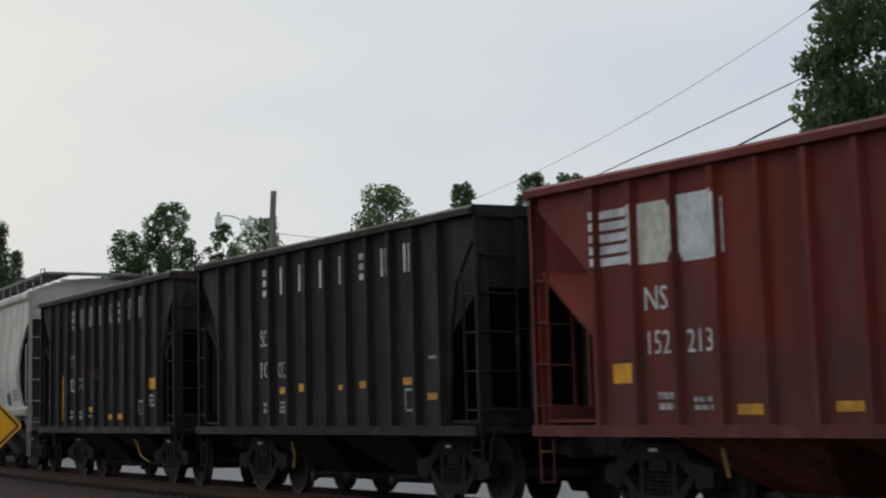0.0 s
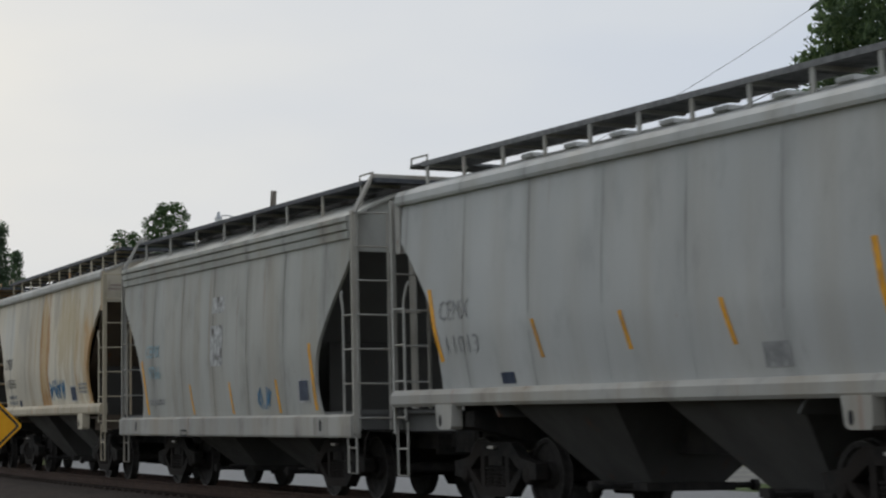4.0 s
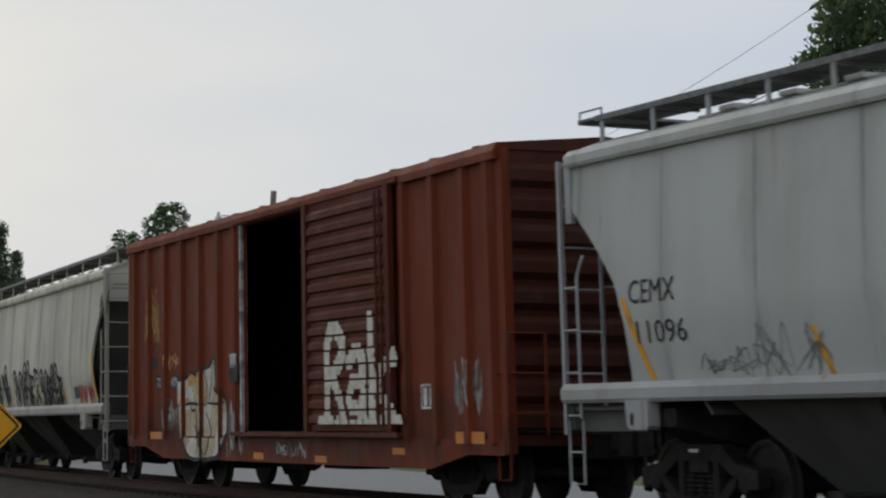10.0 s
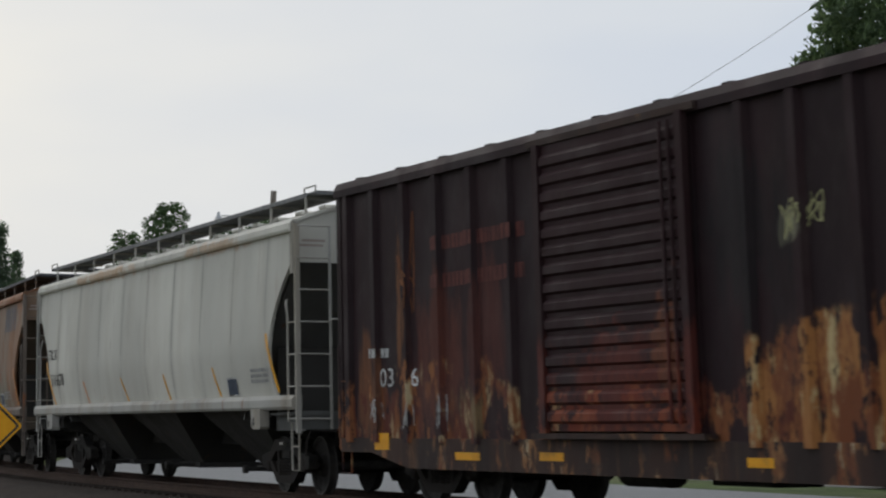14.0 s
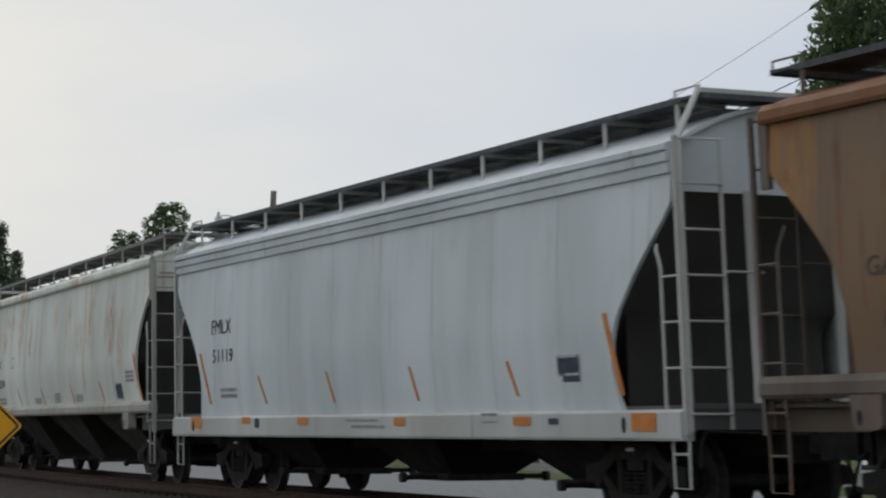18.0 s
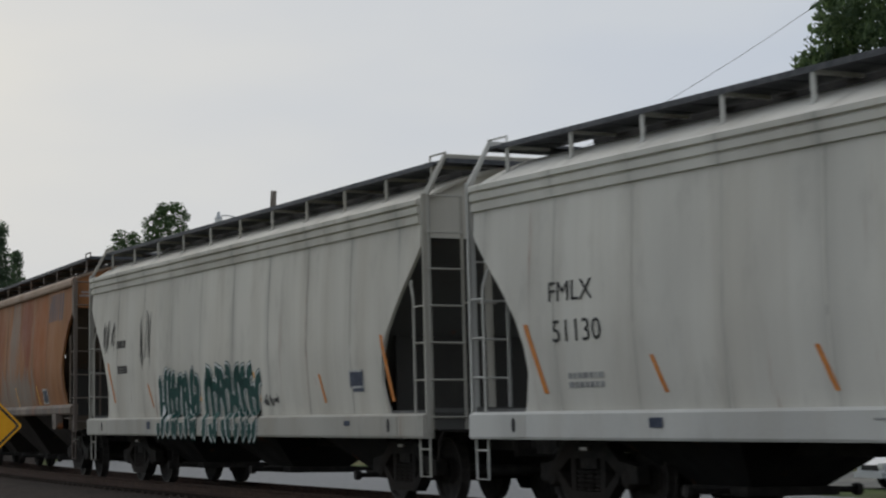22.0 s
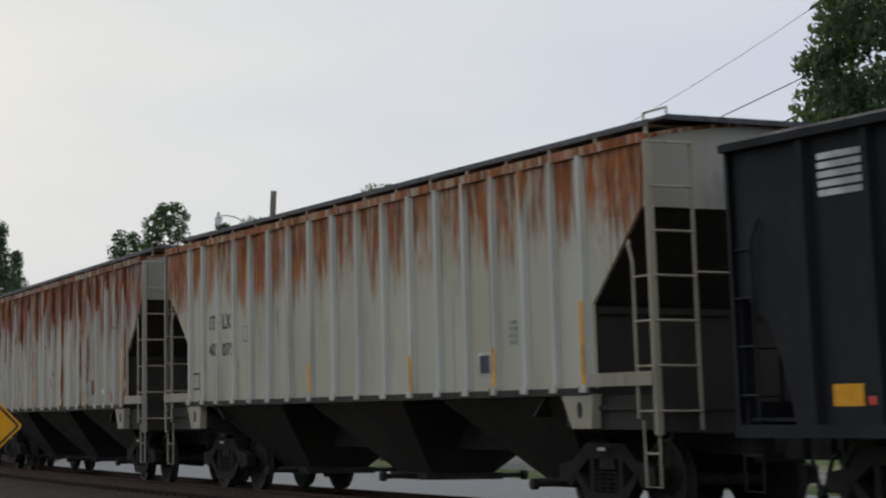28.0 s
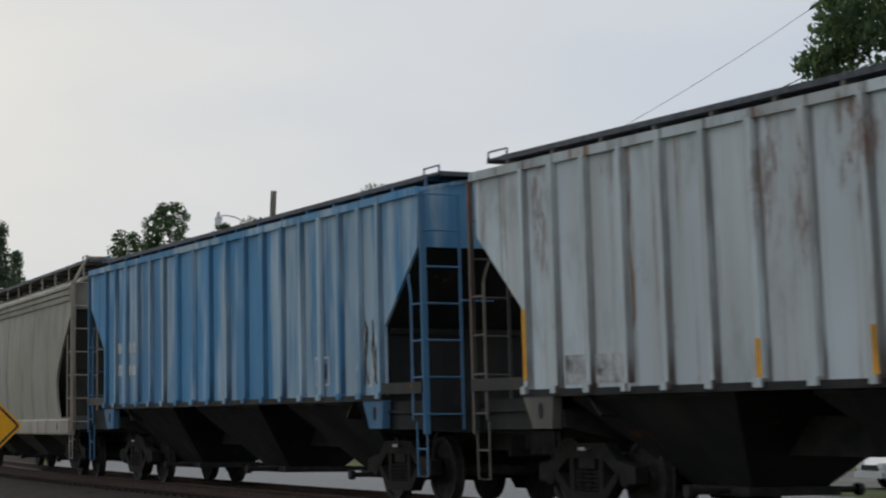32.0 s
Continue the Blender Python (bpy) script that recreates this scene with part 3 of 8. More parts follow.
def smooth_hopper(name, half, bays, body, trim, label, deep=False, under=None, posts=11, cover=None, inner_mat=None, slim=False):
    """Covered hopper car with smooth bulged sides; deep: tall side sill and banded roof edge."""
    car = new(name)
    tagged(car, label, "freight car", "cars of the train")
    under = under or body
    cut_front = CUT_DEEP if deep else CUT_SLIM if slim else CUT_ROUND
    cut_rear = CUT_DEEP if deep else CUT_REAR
    z0, z1 = (1.22, 4.08) if deep else (1.50, 4.12)
    key = (half, deep)

    zs = [z0 + (z1 - z0) * k / 18 for k in range(19)]
    ends = [(half - lerp(cut_rear, z), half - lerp(cut_front, z), z) for z in zs]
    for s in (-1, 1):
        def side(bm):
            sheet(bm, [[(-p + (p + q) * u / 24, s * side_y(z, deep), z) for p, q, z in ends] for u in range(25)], (0, -s * 0.05, 0))
        part("side_sheet", shape(("hopper_side", *key, slim, s), side, True), body, car)

    k = -half + 2.3
    while k < half - 2.0:
        def seam(bm):
            zs = [z0 + (z1 - z0) * j / 8 for j in range(9)]
            sheet(bm, [[(k + e, -side_y(z, deep) - 0.004, z) for z in zs] for e in (-0.014, 0.014)], (0, 0.012, 0))
        me = shape(("weld_seam", *key, round(k, 2)), seam)
        for r in (0, 180):
            part("weld_seam", me, body, car, "", pose(0, 0, 0, 0, 0, r))
        k += 1.82

    rise, ez, ye = (0.50, 4.08, 1.50) if deep else (0.34, 4.22, 1.52)
    xr = half - (0.14 if deep else 0.22)

    def arc(y):
        return ez + rise * (1 - (abs(y) / ye) ** 2.0)

    def roof(bm):
        ys = [ye * (k / 12 - 1) for k in range(25)]
        sheet(bm, [[(x, y, arc(y)) for y in ys] for x in [(-1 + 2 * k / 20) * xr for k in range(21)]], (0, 0, -0.05))
    part("roof", shape(("hopper_roof", *key), roof, True), cover or body, car)

    def edge(bm):
        if deep:
            prism(bm, [(-1.46, 3.76), (-1.56, 3.76), (-1.57, 3.85), (-1.535, 3.865), (-1.54, 3.88), (-1.58, 3.89), (-1.585, 3.97), (-1.55, 3.985),
                       (-1.55, 4.0), (-1.60, 4.01), (-1.60, 4.075), (-1.54, 4.10), (-1.46, 4.10)], 0, -xr, xr)
        else:
            prism(bm, [(-1.48, 4.05), (-1.565, 4.05), (-1.585, 4.09), (-1.575, 4.18), (-1.52, 4.245), (-1.46, 4.245)], 0, -xr, xr)
    me = shape(("roof_edge", *key), edge)
    for r in (0, 180):
        part("roof_side_rail", me, cover or body, car, "", pose(0, 0, 0, 0, 0, r))

    zc = 3.58
    xe = half - 0.26

    def end(bm):
        ys = [1.49 * (k / 8 - 1) for k in range(17)]
        sheet(bm, [[(xe, y, zc), (xe, y, (zc + arc(y)) / 2), (xe, y, arc(y) - 0.02)] for y in ys], (-0.04, 0, 0))
    me = shape(("end_sheet", *key), end)
    inner = 3.7 if bays == 2 else 3.5

    def slope(bm):
        sheet(bm, [[(xe - 0.04 + (inner - half) * 0 - k / 6 * 2.7, y, zc + 0.02 - k / 6 * (zc - 1.15)) for k in range(7)] for y in (-1.46, -0.5, 0.5, 1.46)], (-0.03, 0, 0.02))
    ms = shape(("slope_sheet", *key), slope)

    def bulk(bm):
        box(bm, half - 1.72, half - 1.68, -1.30, 1.30, 1.20, 2.32)
    mb = shape(("shear_plate", *key), bulk)

    def brace(bm):
        rod(bm, (half - 0.16, 0, 1.2), (half - 0.20, 0, 3.6), 0.055, 6)
    mbr = shape(("end_brace", *key), brace)

    def sill_end(bm):
        box(bm, half - 1.5, half, -1.49, 1.49, 1.235, 1.275)
        prism(bm, [(-1.49, 1.02), (1.49, 1.02), (1.52, 1.30), (-1.52, 1.30)], 0, half - 0.12, half - 0.02)
        box(bm, half - 1.55, half - 0.12, -1.38, -1.34, 1.00, 1.235)
        box(bm, half - 1.55, half - 0.12, 1.34, 1.38, 1.00, 1.235)
    mse = shape(("end_sill", *key), sill_end)
    # recess parts take darker tones: shade between the cars put into their colour
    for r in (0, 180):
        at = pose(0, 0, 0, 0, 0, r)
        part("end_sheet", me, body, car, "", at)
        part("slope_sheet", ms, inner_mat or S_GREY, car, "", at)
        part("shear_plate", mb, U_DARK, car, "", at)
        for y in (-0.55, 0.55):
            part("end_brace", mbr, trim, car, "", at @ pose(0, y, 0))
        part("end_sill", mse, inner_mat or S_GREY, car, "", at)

    if not deep:
        for d in (1, -1):
            for row, (ya, yb) in enumerate(((0.98, 1.36), (1.02, 1.40))):
                me = shape(("end_stencil", row), lambda bm: box(bm, 0.0, 0.004, ya, yb, 3.90 - 0.075 * row, 3.94 - 0.075 * row))
                for s in (1, -1):
                    part("end_stencil", me, M_FADEDRED, car, "faint worn stencilled line", pose(d * xe, 0, 0, 0, 0, 0 if d > 0 else 180) @ Matrix.Diagonal((1, s, 1, 1)))

    def sill(bm):
        if deep:
            prism(bm, [(-1.46, 0.90), (-1.60, 0.90), (-1.615, 0.93), (-1.615, 1.20), (-1.55, 1.235), (-1.46, 1.235)], 0, -half + 0.03, half - 0.03)
        else:
            prism(bm, [(-1.46, 1.32), (-1.60, 1.32), (-1.63, 1.36), (-1.63, 1.47), (-1.58, 1.54), (-1.46, 1.54)], 0, -half + 0.05, half - 0.05)
    me = shape(("side_sill", *key), sill)
    for r in (0, 180):
        part("side_sill", me, trim, car, "", pose(0, 0, 0, 0, 0, r))

    if not deep:
        def pad(bm):
            prism(bm, [(-0.24, 1.34), (-0.20, 1.06), (-0.14, 1.02), (0.20, 1.02), (0.24, 1.06), (0.24, 1.34)], 1, -1.655, -1.50)

        def hole(bm):
            prism(bm, [(0.04 * math.cos(k * math.tau / 12) - 0.09, 1.13 + 0.075 * math.sin(k * math.tau / 12)) for k in range(12)], 1, -1.660, -1.652)
    else:
        def pad(bm):
            box(bm, -0.30, 0.30, -1.622, -1.612, 0.93, 1.19)

        def hole(bm):
            prism(bm, [(0.05 * math.cos(k * math.tau / 12), 1.07 + 0.09 * math.sin(k * math.tau / 12)) for k in range(12)], 1, -1.627, -1.62)
    # holes are thin black discs on the pads, their darkness put into the colour
    mp, mh = shape(("jacking_pad", deep), pad), shape(("jacking_hole", deep), hole)
    for d in (1, -1):
        for r in (0, 180):
            x = d * (half - (1.78 if not deep else 1.25))
            p = part("jacking_pad", mp, trim, car, "", pose(x, 0, 0, 0, 0, r))
            part("jacking_hole", mh, M_DARK, p)

    def centre(bm):
        box(bm, -half + 0.1, half - 0.1, -0.28, 0.28, 0.74, 1.16)
        for x in (-half + 2.1, half - 2.1):
            prism(bm, [(-1.45, 1.25), (-1.45, 1.05), (-0.3, 0.80), (0.3, 0.80), (1.45, 1.05), (1.45, 1.25)], 0, x - 0.16, x + 0.16)
    part("centre_sill", shape(("centre_sill", half), centre), M_UNDER, car)
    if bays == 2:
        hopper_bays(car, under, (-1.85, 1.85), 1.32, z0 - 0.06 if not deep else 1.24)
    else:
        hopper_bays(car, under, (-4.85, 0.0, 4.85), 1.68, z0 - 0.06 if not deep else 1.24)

    zw = 4.62 if deep else 4.66
    roof_walk(car, half - 0.38, zw, trim, arc(1.2), posts, grate=None if deep or cover else M_GRATE_PALE)

    pale = not (deep or cover)

    def trough(bm):
        box(bm, -half + 1.3, half - 1.3, -0.40, 0.40, ez + rise - 0.06, ez + rise + (0.035 if pale else 0.11))
        k = -half + 2.0
        while k < half - 1.6:
            box(bm, k - 0.16, k + 0.16, -0.45, 0.45, ez + rise + 0.03, ez + rise + (0.085 if pale else 0.15))
            k += 1.2
    # covers not pale are near black, painting in the shaded gap under the walkways
    part("hatch_cover", shape(("hatch_cover", *key, pale), trough), body if pale else M_UNDER, car)
    zt = 4.12
    corner_ladders(car, trim, half, 1.54, zt, 2.85)

    def post(bm):
        if deep:
            path_rod(bm, [(half - 0.02, -1.50, 1.0), (half - 0.02, -1.50, 4.14), (half - 0.02, -1.22, 4.66), (half - 0.02, 1.22, 4.66), (half - 0.02, 1.50, 4.14), (half - 0.02, 1.50, 1.0)], 0.048, 4)
        else:
            box(bm, half - 0.30, half - 0.16, -1.55, -1.49, 3.40, 4.20)
    me = shape(("end_frame", *key), post)
    for r in (0, 180):
        part("end_frame" if deep else "corner_plate", me, trim, car, "", pose(0, 0, 0, 0, 0, r))
    if not deep:
        me = shape(("corner_plate_rear", *key), lambda bm: box(bm, half - 0.30, half - 0.16, 1.49, 1.55, 3.40, 4.20))
        for r in (0, 180):
            part("corner_plate", me, trim, car, "", pose(0, 0, 0, 0, 0, r))
    part("brake_wheel", shape("brake_wheel", f_brake_wheel), M_UNDER, car, "", pose(-half + 0.02, 0.35, 2.3, 0, 0, 180))
    for d in (1, -1):
        bogie(car, d * (half - 2.05))
    draft_gear(car, half)
    return car


# ---------------------------------------------------------------- covered hopper with upright ribs
RIBS_AT = [s * v for s in (-1, 1) for v in (0.48, 1.46, 2.40, 3.30, 4.18, 5.02, 5.88, 6.66, 7.41)]      # closer towards the ends
CUT_TRI = [(1.48, 1.42), (2.44, 1.42), (3.45, 0.20), (4.3, 0.14)]


def f_flat_side(half, z0, z1, w, cut, n=12, thick=0.04):
    def fill(bm):
        zs = sorted({z0 + (z1 - z0) * k / n for k in range(n + 1)} | {z for z, _ in cut if z0 < z < z1})
        sheet(bm, [[((2 * u / 16 - 1) * (half - lerp(cut, z)), -w, z) for z in zs] for u in range(17)], (0, thick, 0))
    return fill


def ribbed_hopper(name, half, body, trim, label, under, posts=15, rib_mat=None, end_mat=None, sill_mat=None):
    car = new(name)
    tagged(car, label, "freight car", "cars of the train")
    z0, z1, w = 1.48, 4.22, 1.50
    me = shape(("ribbed_side", half), f_flat_side(half, z0, z1, w, CUT_TRI))
    for r in (0, 180):
        part("side_sheet", me, body, car, "", pose(0, 0, 0, 0, 0, r))

    def rib(bm):
        prism(bm, [(x - 0.075, -w + 0.005), (x - 0.055, -w - 0.065), (x + 0.055, -w - 0.065), (x + 0.075, -w + 0.005)], 2, z0 + 0.03, z1 - 0.05)
        box(bm, x - 0.085, x + 0.085, -w - 0.10, -w + 0.005, z0 - 0.04, z0 + 0.05)
    for k, x in enumerate(RIBS_AT):
        me = shape(("side_rib", k), rib)
        for r in (0, 180):
            part("rib", me, rib_mat or body, car, "", pose(0, 0, 0, 0, 0, r))

    def chord(bm):
        box(bm, -half + 0.12, half - 0.12, -w - 0.05, -w + 0.06, z1 - 0.06, z1 + 0.05)
    me = shape(("top_chord", half), chord)

    def foot(bm):
        box(bm, -half + 1.42, half - 1.42, -w - 0.07, -w + 0.08, z0 - 0.07, z0 + 0.015)
    mf = shape(("rib_foot_sill", half), foot)

    def sill(bm, d):
        box(bm, d * (half - 0.75) - 0.72, d * (half - 0.75) + 0.72, -w - 0.05, -w + 0.06, z0 + 0.02, z0 + 0.17)
    ms = [shape(("rib_sill", half, d), lambda bm: sill(bm, d)) for d in (1, -1)]

    def pad(bm):
        prism(bm, [(-0.36, 1.42), (-0.12, 1.03), (0.36, 1.03), (0.40, 1.42)], 1, -1.56, -1.44)

    def hole(bm):
        prism(bm, [(0.09 + 0.06 * math.cos(k * math.tau / 12), 1.24 + 0.10 * math.sin(k * math.tau / 12)) for k in range(12)], 1, -1.566, -1.556)
    # hole drawn as a thin black disc, its darkness in the colour
    mp, mh = shape("rib_pad", pad), shape("rib_pad_hole", hole)
    for r in (0, 180):
        part("top_chord", me, body, car, "", pose(0, 0, 0, 0, 0, r))
        part("side_sill", mf, under, car, "dark rusted sill under the side sheet", pose(0, 0, 0, 0, 0, r))
        for me_s in ms:
            part("end_side_sill", me_s, sill_mat or trim, car, "", pose(0, 0, 0, 0, 0, r))
        for d in (1, -1):
            p = part("jacking_pad", mp, trim, car, "", pose(d * (half - 1.80), 0, 0, 0, 0, r) @ Matrix.Diagonal((1, 1, 1, 1)))
            part("jacking_hole", mh, M_DARK, p)

    def arc(y):
        return z1 + 0.03 + 0.22 * (1 - (abs(y) / w) ** 1.6)

    def roof(bm):
        ys = [w * (k / 8 - 1) for k in range(17)]
        sheet(bm, [[(x, y, arc(y)) for y in ys] for x in (-half + 0.14, 0.0, half - 0.14)], (0, 0, -0.05))
    part("roof", shape(("rib_roof", half), roof), body, car)
    xe, zc = half - 0.16, 3.46

    def end(bm):
        ys = [1.47 * (k / 6 - 1) for k in range(13)]
        sheet(bm, [[(xe, y, zc), (xe, y, arc(y) - 0.02)] for y in ys], (-0.04, 0, 0))

    def slope(bm):
        sheet(bm, [[(xe - 0.04 - k / 5 * 2.9, y, zc + 0.02 - k / 5 * (zc - 1.15)) for k in range(6)] for y in (-1.45, 0.0, 1.45)], (-0.03, 0, 0.02))

    def bulk(bm):
        box(bm, half - 1.50, half - 1.46, -1.42, 1.42, 1.10, 2.42)
        box(bm, half - 1.46, half - 1.40, -1.42, 1.42, 2.34, 2.42)

    def sill_end(bm):
        box(bm, half - 1.45, half, -1.47, 1.47, 1.24, 1.28)
        box(bm, half - 0.12, half - 0.02, -1.50, 1.50, 1.00, 1.34)
        for s in (-1, 1):
            box(bm, half - 1.45, half - 0.12, s * 1.40 - 0.02, s * 1.40 + 0.02, 1.02, 1.40)
    kinds = [("end_sheet", shape(("rib_end", half), end), end_mat or body), ("slope_sheet", shape(("rib_slope", half), slope), under),
             ("shear_plate", shape(("rib_bulk", half), bulk), under), ("end_sill", shape(("rib_end_sill", half), sill_end), under)]
    for nm, me, mt in kinds:
        for r in (0, 180):
            part(nm, me, mt, car, "", pose(0, 0, 0, 0, 0, r))

    def centre(bm):
        box(bm, -half + 0.1, half - 0.1, -0.28, 0.28, 0.74, 1.16)
        for x in (-half + 2.1, half - 2.1):
            prism(bm, [(-1.45, 1.25), (-1.45, 1.05), (-0.3, 0.80), (0.3, 0.80), (1.45, 1.05), (1.45, 1.25)], 0, x - 0.16, x + 0.16)
    part("centre_sill", shape(("centre_sill", half), centre), M_UNDER, car)
    hopper_bays(car, under, (-4.85, 0, 4.85), 1.72, 1.42)
    roof_walk(car, half - 0.42, 4.47, trim, arc(1.2), posts)
    corner_ladders(car, trim, half, 1.50, 4.16, 2.95)
    part("brake_wheel", shape("brake_wheel", f_brake_wheel), M_UNDER, car, "", pose(-half + 0.02, 0.35, 2.3, 0, 0, 180))
    for d in (1, -1):
        bogie(car, d * (half - 2.05))
    draft_gear(car, half)
    return car


# ---------------------------------------------------------------- open-top hopper
def open_hopper(name, half, z1, body, label, ribs, cut, reach):
    car = new(name)
    tagged(car, label, "freight car", "cars of the train")
    z0, w = 1.04, 1.50
    key = (name, half, z1)
    me = shape(("open_side", *key), f_flat_side(half, z0, z1, w, cut))
    for r in (0, 180):
        part("side_sheet", me, body, car, "", pose(0, 0, 0, 0, 0, r))

    def rib(bm):
        prism(bm, [(-0.07, -w + 0.005), (-0.045, -w - 0.085), (0.045, -w - 0.085), (0.07, -w + 0.005)], 2, z0 + 0.02, z1 - 0.04)
    me = shape(("open_rib", z1), rib)
    for k in range(ribs):
        x = -reach + 2 * reach * k / (ribs - 1)
        for r in (0, 180):
            part("rib", me, body, car, "", pose(x, 0, 0, 0, 0, r))

    def chord(bm):
        prism(bm, [(-w - 0.12, z1 - 0.02), (-w - 0.12, z1 + 0.06), (-w - 0.06, z1 + 0.10), (-w + 0.05, z1 + 0.10), (-w + 0.05, z1 - 0.04)], 0, -half, half)

    def sill(bm):
        box(bm, -half + 0.03, half - 0.03, -w - 0.11, -w + 0.06, z0 - 0.10, z0 + 0.03)
    for nm, f in (("top_chord", chord), ("side_sill", sill)):
        me = shape((nm, *key), f)
        for r in (0, 180):
            part(nm, me, body, car, "", pose(0, 0, 0, 0, 0, r))

    def end(bm):
        box(bm, half - 0.10, half - 0.04, -w, w, z1 - 0.95, z1 + 0.06)

    def cap(bm):
        box(bm, half - 0.14, half + 0.02, -w - 0.05, w + 0.05, z1 - 0.03, z1 + 0.10)

    def slope(bm):
        sheet(bm, [[(half - 0.10 - k / 5 * 2.7, y, z1 - 0.94 - k / 5 * (z1 - 0.94 - 1.10)) for k in range(6)] for y in (-1.47, 0, 1.47)], (-0.03, 0, 0.03))

    def sill_end(bm):
        box(bm, half - 1.3, half, -1.47, 1.47, 1.10, 1.14)
        box(bm, half - 0.14, half - 0.02, -1.50, 1.50, 0.98, 1.30)
    for nm, f in (("end_sheet", end), ("end_chord", cap), ("slope_sheet", slope), ("end_sill", sill_end)):
        me = shape((nm, *key), f)
        for r in (0, 180):
            part(nm, me, body, car, "", pose(0, 0, 0, 0, 0, r))
    post = shape(("open_end_post", *key), lambda bm: box(bm, half - 0.06, half + 0.02, -0.06, 0.06, 1.2, z1 - 0.035))
    corner = shape(("open_corner_post", *key), lambda bm: box(bm, half - 0.10, half + 0.0, -0.06, 0.06, 1.1, z1 - 0.035))
    for r in (0, 180):
        for y in (-0.75, 0.0, 0.75):
            part("end_post", post, body, car, "", pose(0, 0, 0, 0, 0, r) @ pose(0, y, 0))
        for y in (-1.44, 1.44):
            part("corner_post", corner, body, car, "", pose(0, 0, 0, 0, 0, r) @ pose(0, y, 0))

    def centre(bm):
        box(bm, -half + 0.1, half - 0.1, -0.28, 0.28, 0.70, 1.12)
        for x in (-half + 2.0, half - 2.0):
            prism(bm, [(-1.45, 1.05), (-1.45, 0.92), (-0.3, 0.78), (0.3, 0.78), (1.45, 0.92), (1.45, 1.05)], 0, x - 0.16, x + 0.16)
    part("centre_sill", shape(("open_centre", half), centre), M_UNDER, car)
    n = 2 if half < 6.5 else 3
    b = (half - 2.6) / n
    hopper_bays(car, body, [(-n + 1 + 2 * k) * b for k in range(n)], b * 0.9, 1.02, 0.36, 1.42, 0.6)
    corner_ladders(car, body, half, 1.53, z1 - 0.05, z1 - 0.9)
    for d in (1, -1):
        bogie(car, d * (half - 1.95))
    draft_gear(car, half)
    part("brake_wheel", shape("brake_wheel", f_brake_wheel), M_UNDER, car, "", pose(-half - 0.02, 0.35, 2.4, 0, 0, 180))
    return car


# ---------------------------------------------------------------- boxcar
def boxcar(name, half, body, door_mat, sill_mat, label, door, opened, posts, end_mat=None):
    """door: (start, end) of the doorway along the car; opened: how far the sliding door has been pushed forward."""
    car = new(name)
    tagged(car, label, "freight car", "cars of the train")
    w, z0, zf, z1 = 1.50, 0.72, 0.98, 4.42
    a, b = door
    key = (round(a, 2), round(opened, 2))

    def wall(bm):
        # two panels beside the doorway, with the header above it
        box(bm, -half, a, -w, -w + 0.05, z0 + 0.1, z1 + 0.08)
        box(bm, b, half, -w, -w + 0.05, z0 + 0.1, z1 + 0.08)
        box(bm, a, b, -w, -w + 0.05, z1 - 0.06, z1 + 0.08)

    def far_wall(bm):
        box(bm, -half, half, w - 0.05, w, z0 + 0.1, z1 + 0.08)
    part("side_wall", shape(("box_side", *key), wall), body, car)
    part("side_wall", shape(("box_far_side", half), far_wall), body, car)

    def floor(bm):
        box(bm, -half + 0.05, half - 0.05, -w + 0.05, w - 0.05, zf - 0.06, zf)
    part("floor", shape(("box_floor", half), floor), M_LINING, car, "dark worn wooden floor boards")

    def lining(bm):
        box(bm, -half + 0.06, half - 0.06, w - 0.09, w - 0.052, zf, z1)
    part("lining", shape(("box_lining", half), lining), M_LINING, car, "dark wooden lining boards")

    def post(bm):
        prism(bm, [(-0.12, -w + 0.003), (-0.07, -w - 0.075), (0.07, -w - 0.075), (0.12, -w + 0.003)], 2, z0 + 0.12, z1 - 0.02)
    me = shape("box_post", post)
    for x in posts:
        near = shape(("box_post", round(x, 2), half), lambda bm: prism(bm, [(x - 0.12, -w + 0.003), (x - 0.07, -w - 0.075), (x + 0.07, -w - 0.075), (x + 0.12, -w + 0.003)], 2, z0 + 0.12, z1 - 0.02))
        part("side_post", near, body, car)
    for k in range(13):
        part("side_post", me, body, car, "", pose(-half + 0.5 + k * (2 * half - 1) / 12, 0, 0, 0, 0, 180))

    def sill(bm):
        prism(bm, [(-half, 0.70), (-half, 0.90), (half, 0.90), (half, 0.70), (half - 1.1, 0.70), (half - 2.3, 0.50), (-half + 2.3, 0.50), (-half + 1.1, 0.70)], 1, -w - 0.03, -w + 0.045)
    me = shape(("box_sill", half), sill)
    for r in (0, 180):
        part("side_sill", me, sill_mat, car, "", pose(0, 0, 0, 0, 0, r))

    def plate(bm):
        prism(bm, [(-w + 0.02, z1 - 0.05), (-w - 0.09, z1 - 0.05), (-w - 0.09, z1 + 0.05), (-w - 0.03, z1 + 0.16), (-w + 0.02, z1 + 0.16)], 0, -half - 0.02, half + 0.02)
    me = shape(("box_plate", half), plate)
    for r in (0, 180):
        part("side_plate", me, body, car, "", pose(0, 0, 0, 0, 0, r))

    def roof(bm):
        for s in (-1, 1):
            sheet(bm, [[(-half, s * (w + 0.01), z1 + 0.14), (-half, 0, z1 + 0.28)], [(half, s * (w + 0.01), z1 + 0.14), (half, 0, z1 + 0.28)]], (0, 0, -0.04))

    def roof_rib(bm):
        prism(bm, [(-w, z1 + 0.15), (0, z1 + 0.29), (w, z1 + 0.15), (w, z1 + 0.19), (0, z1 + 0.33), (-w, z1 + 0.19)], 0, -0.08, 0.08)
    part("roof", shape(("box_roof", half), roof), body, car)
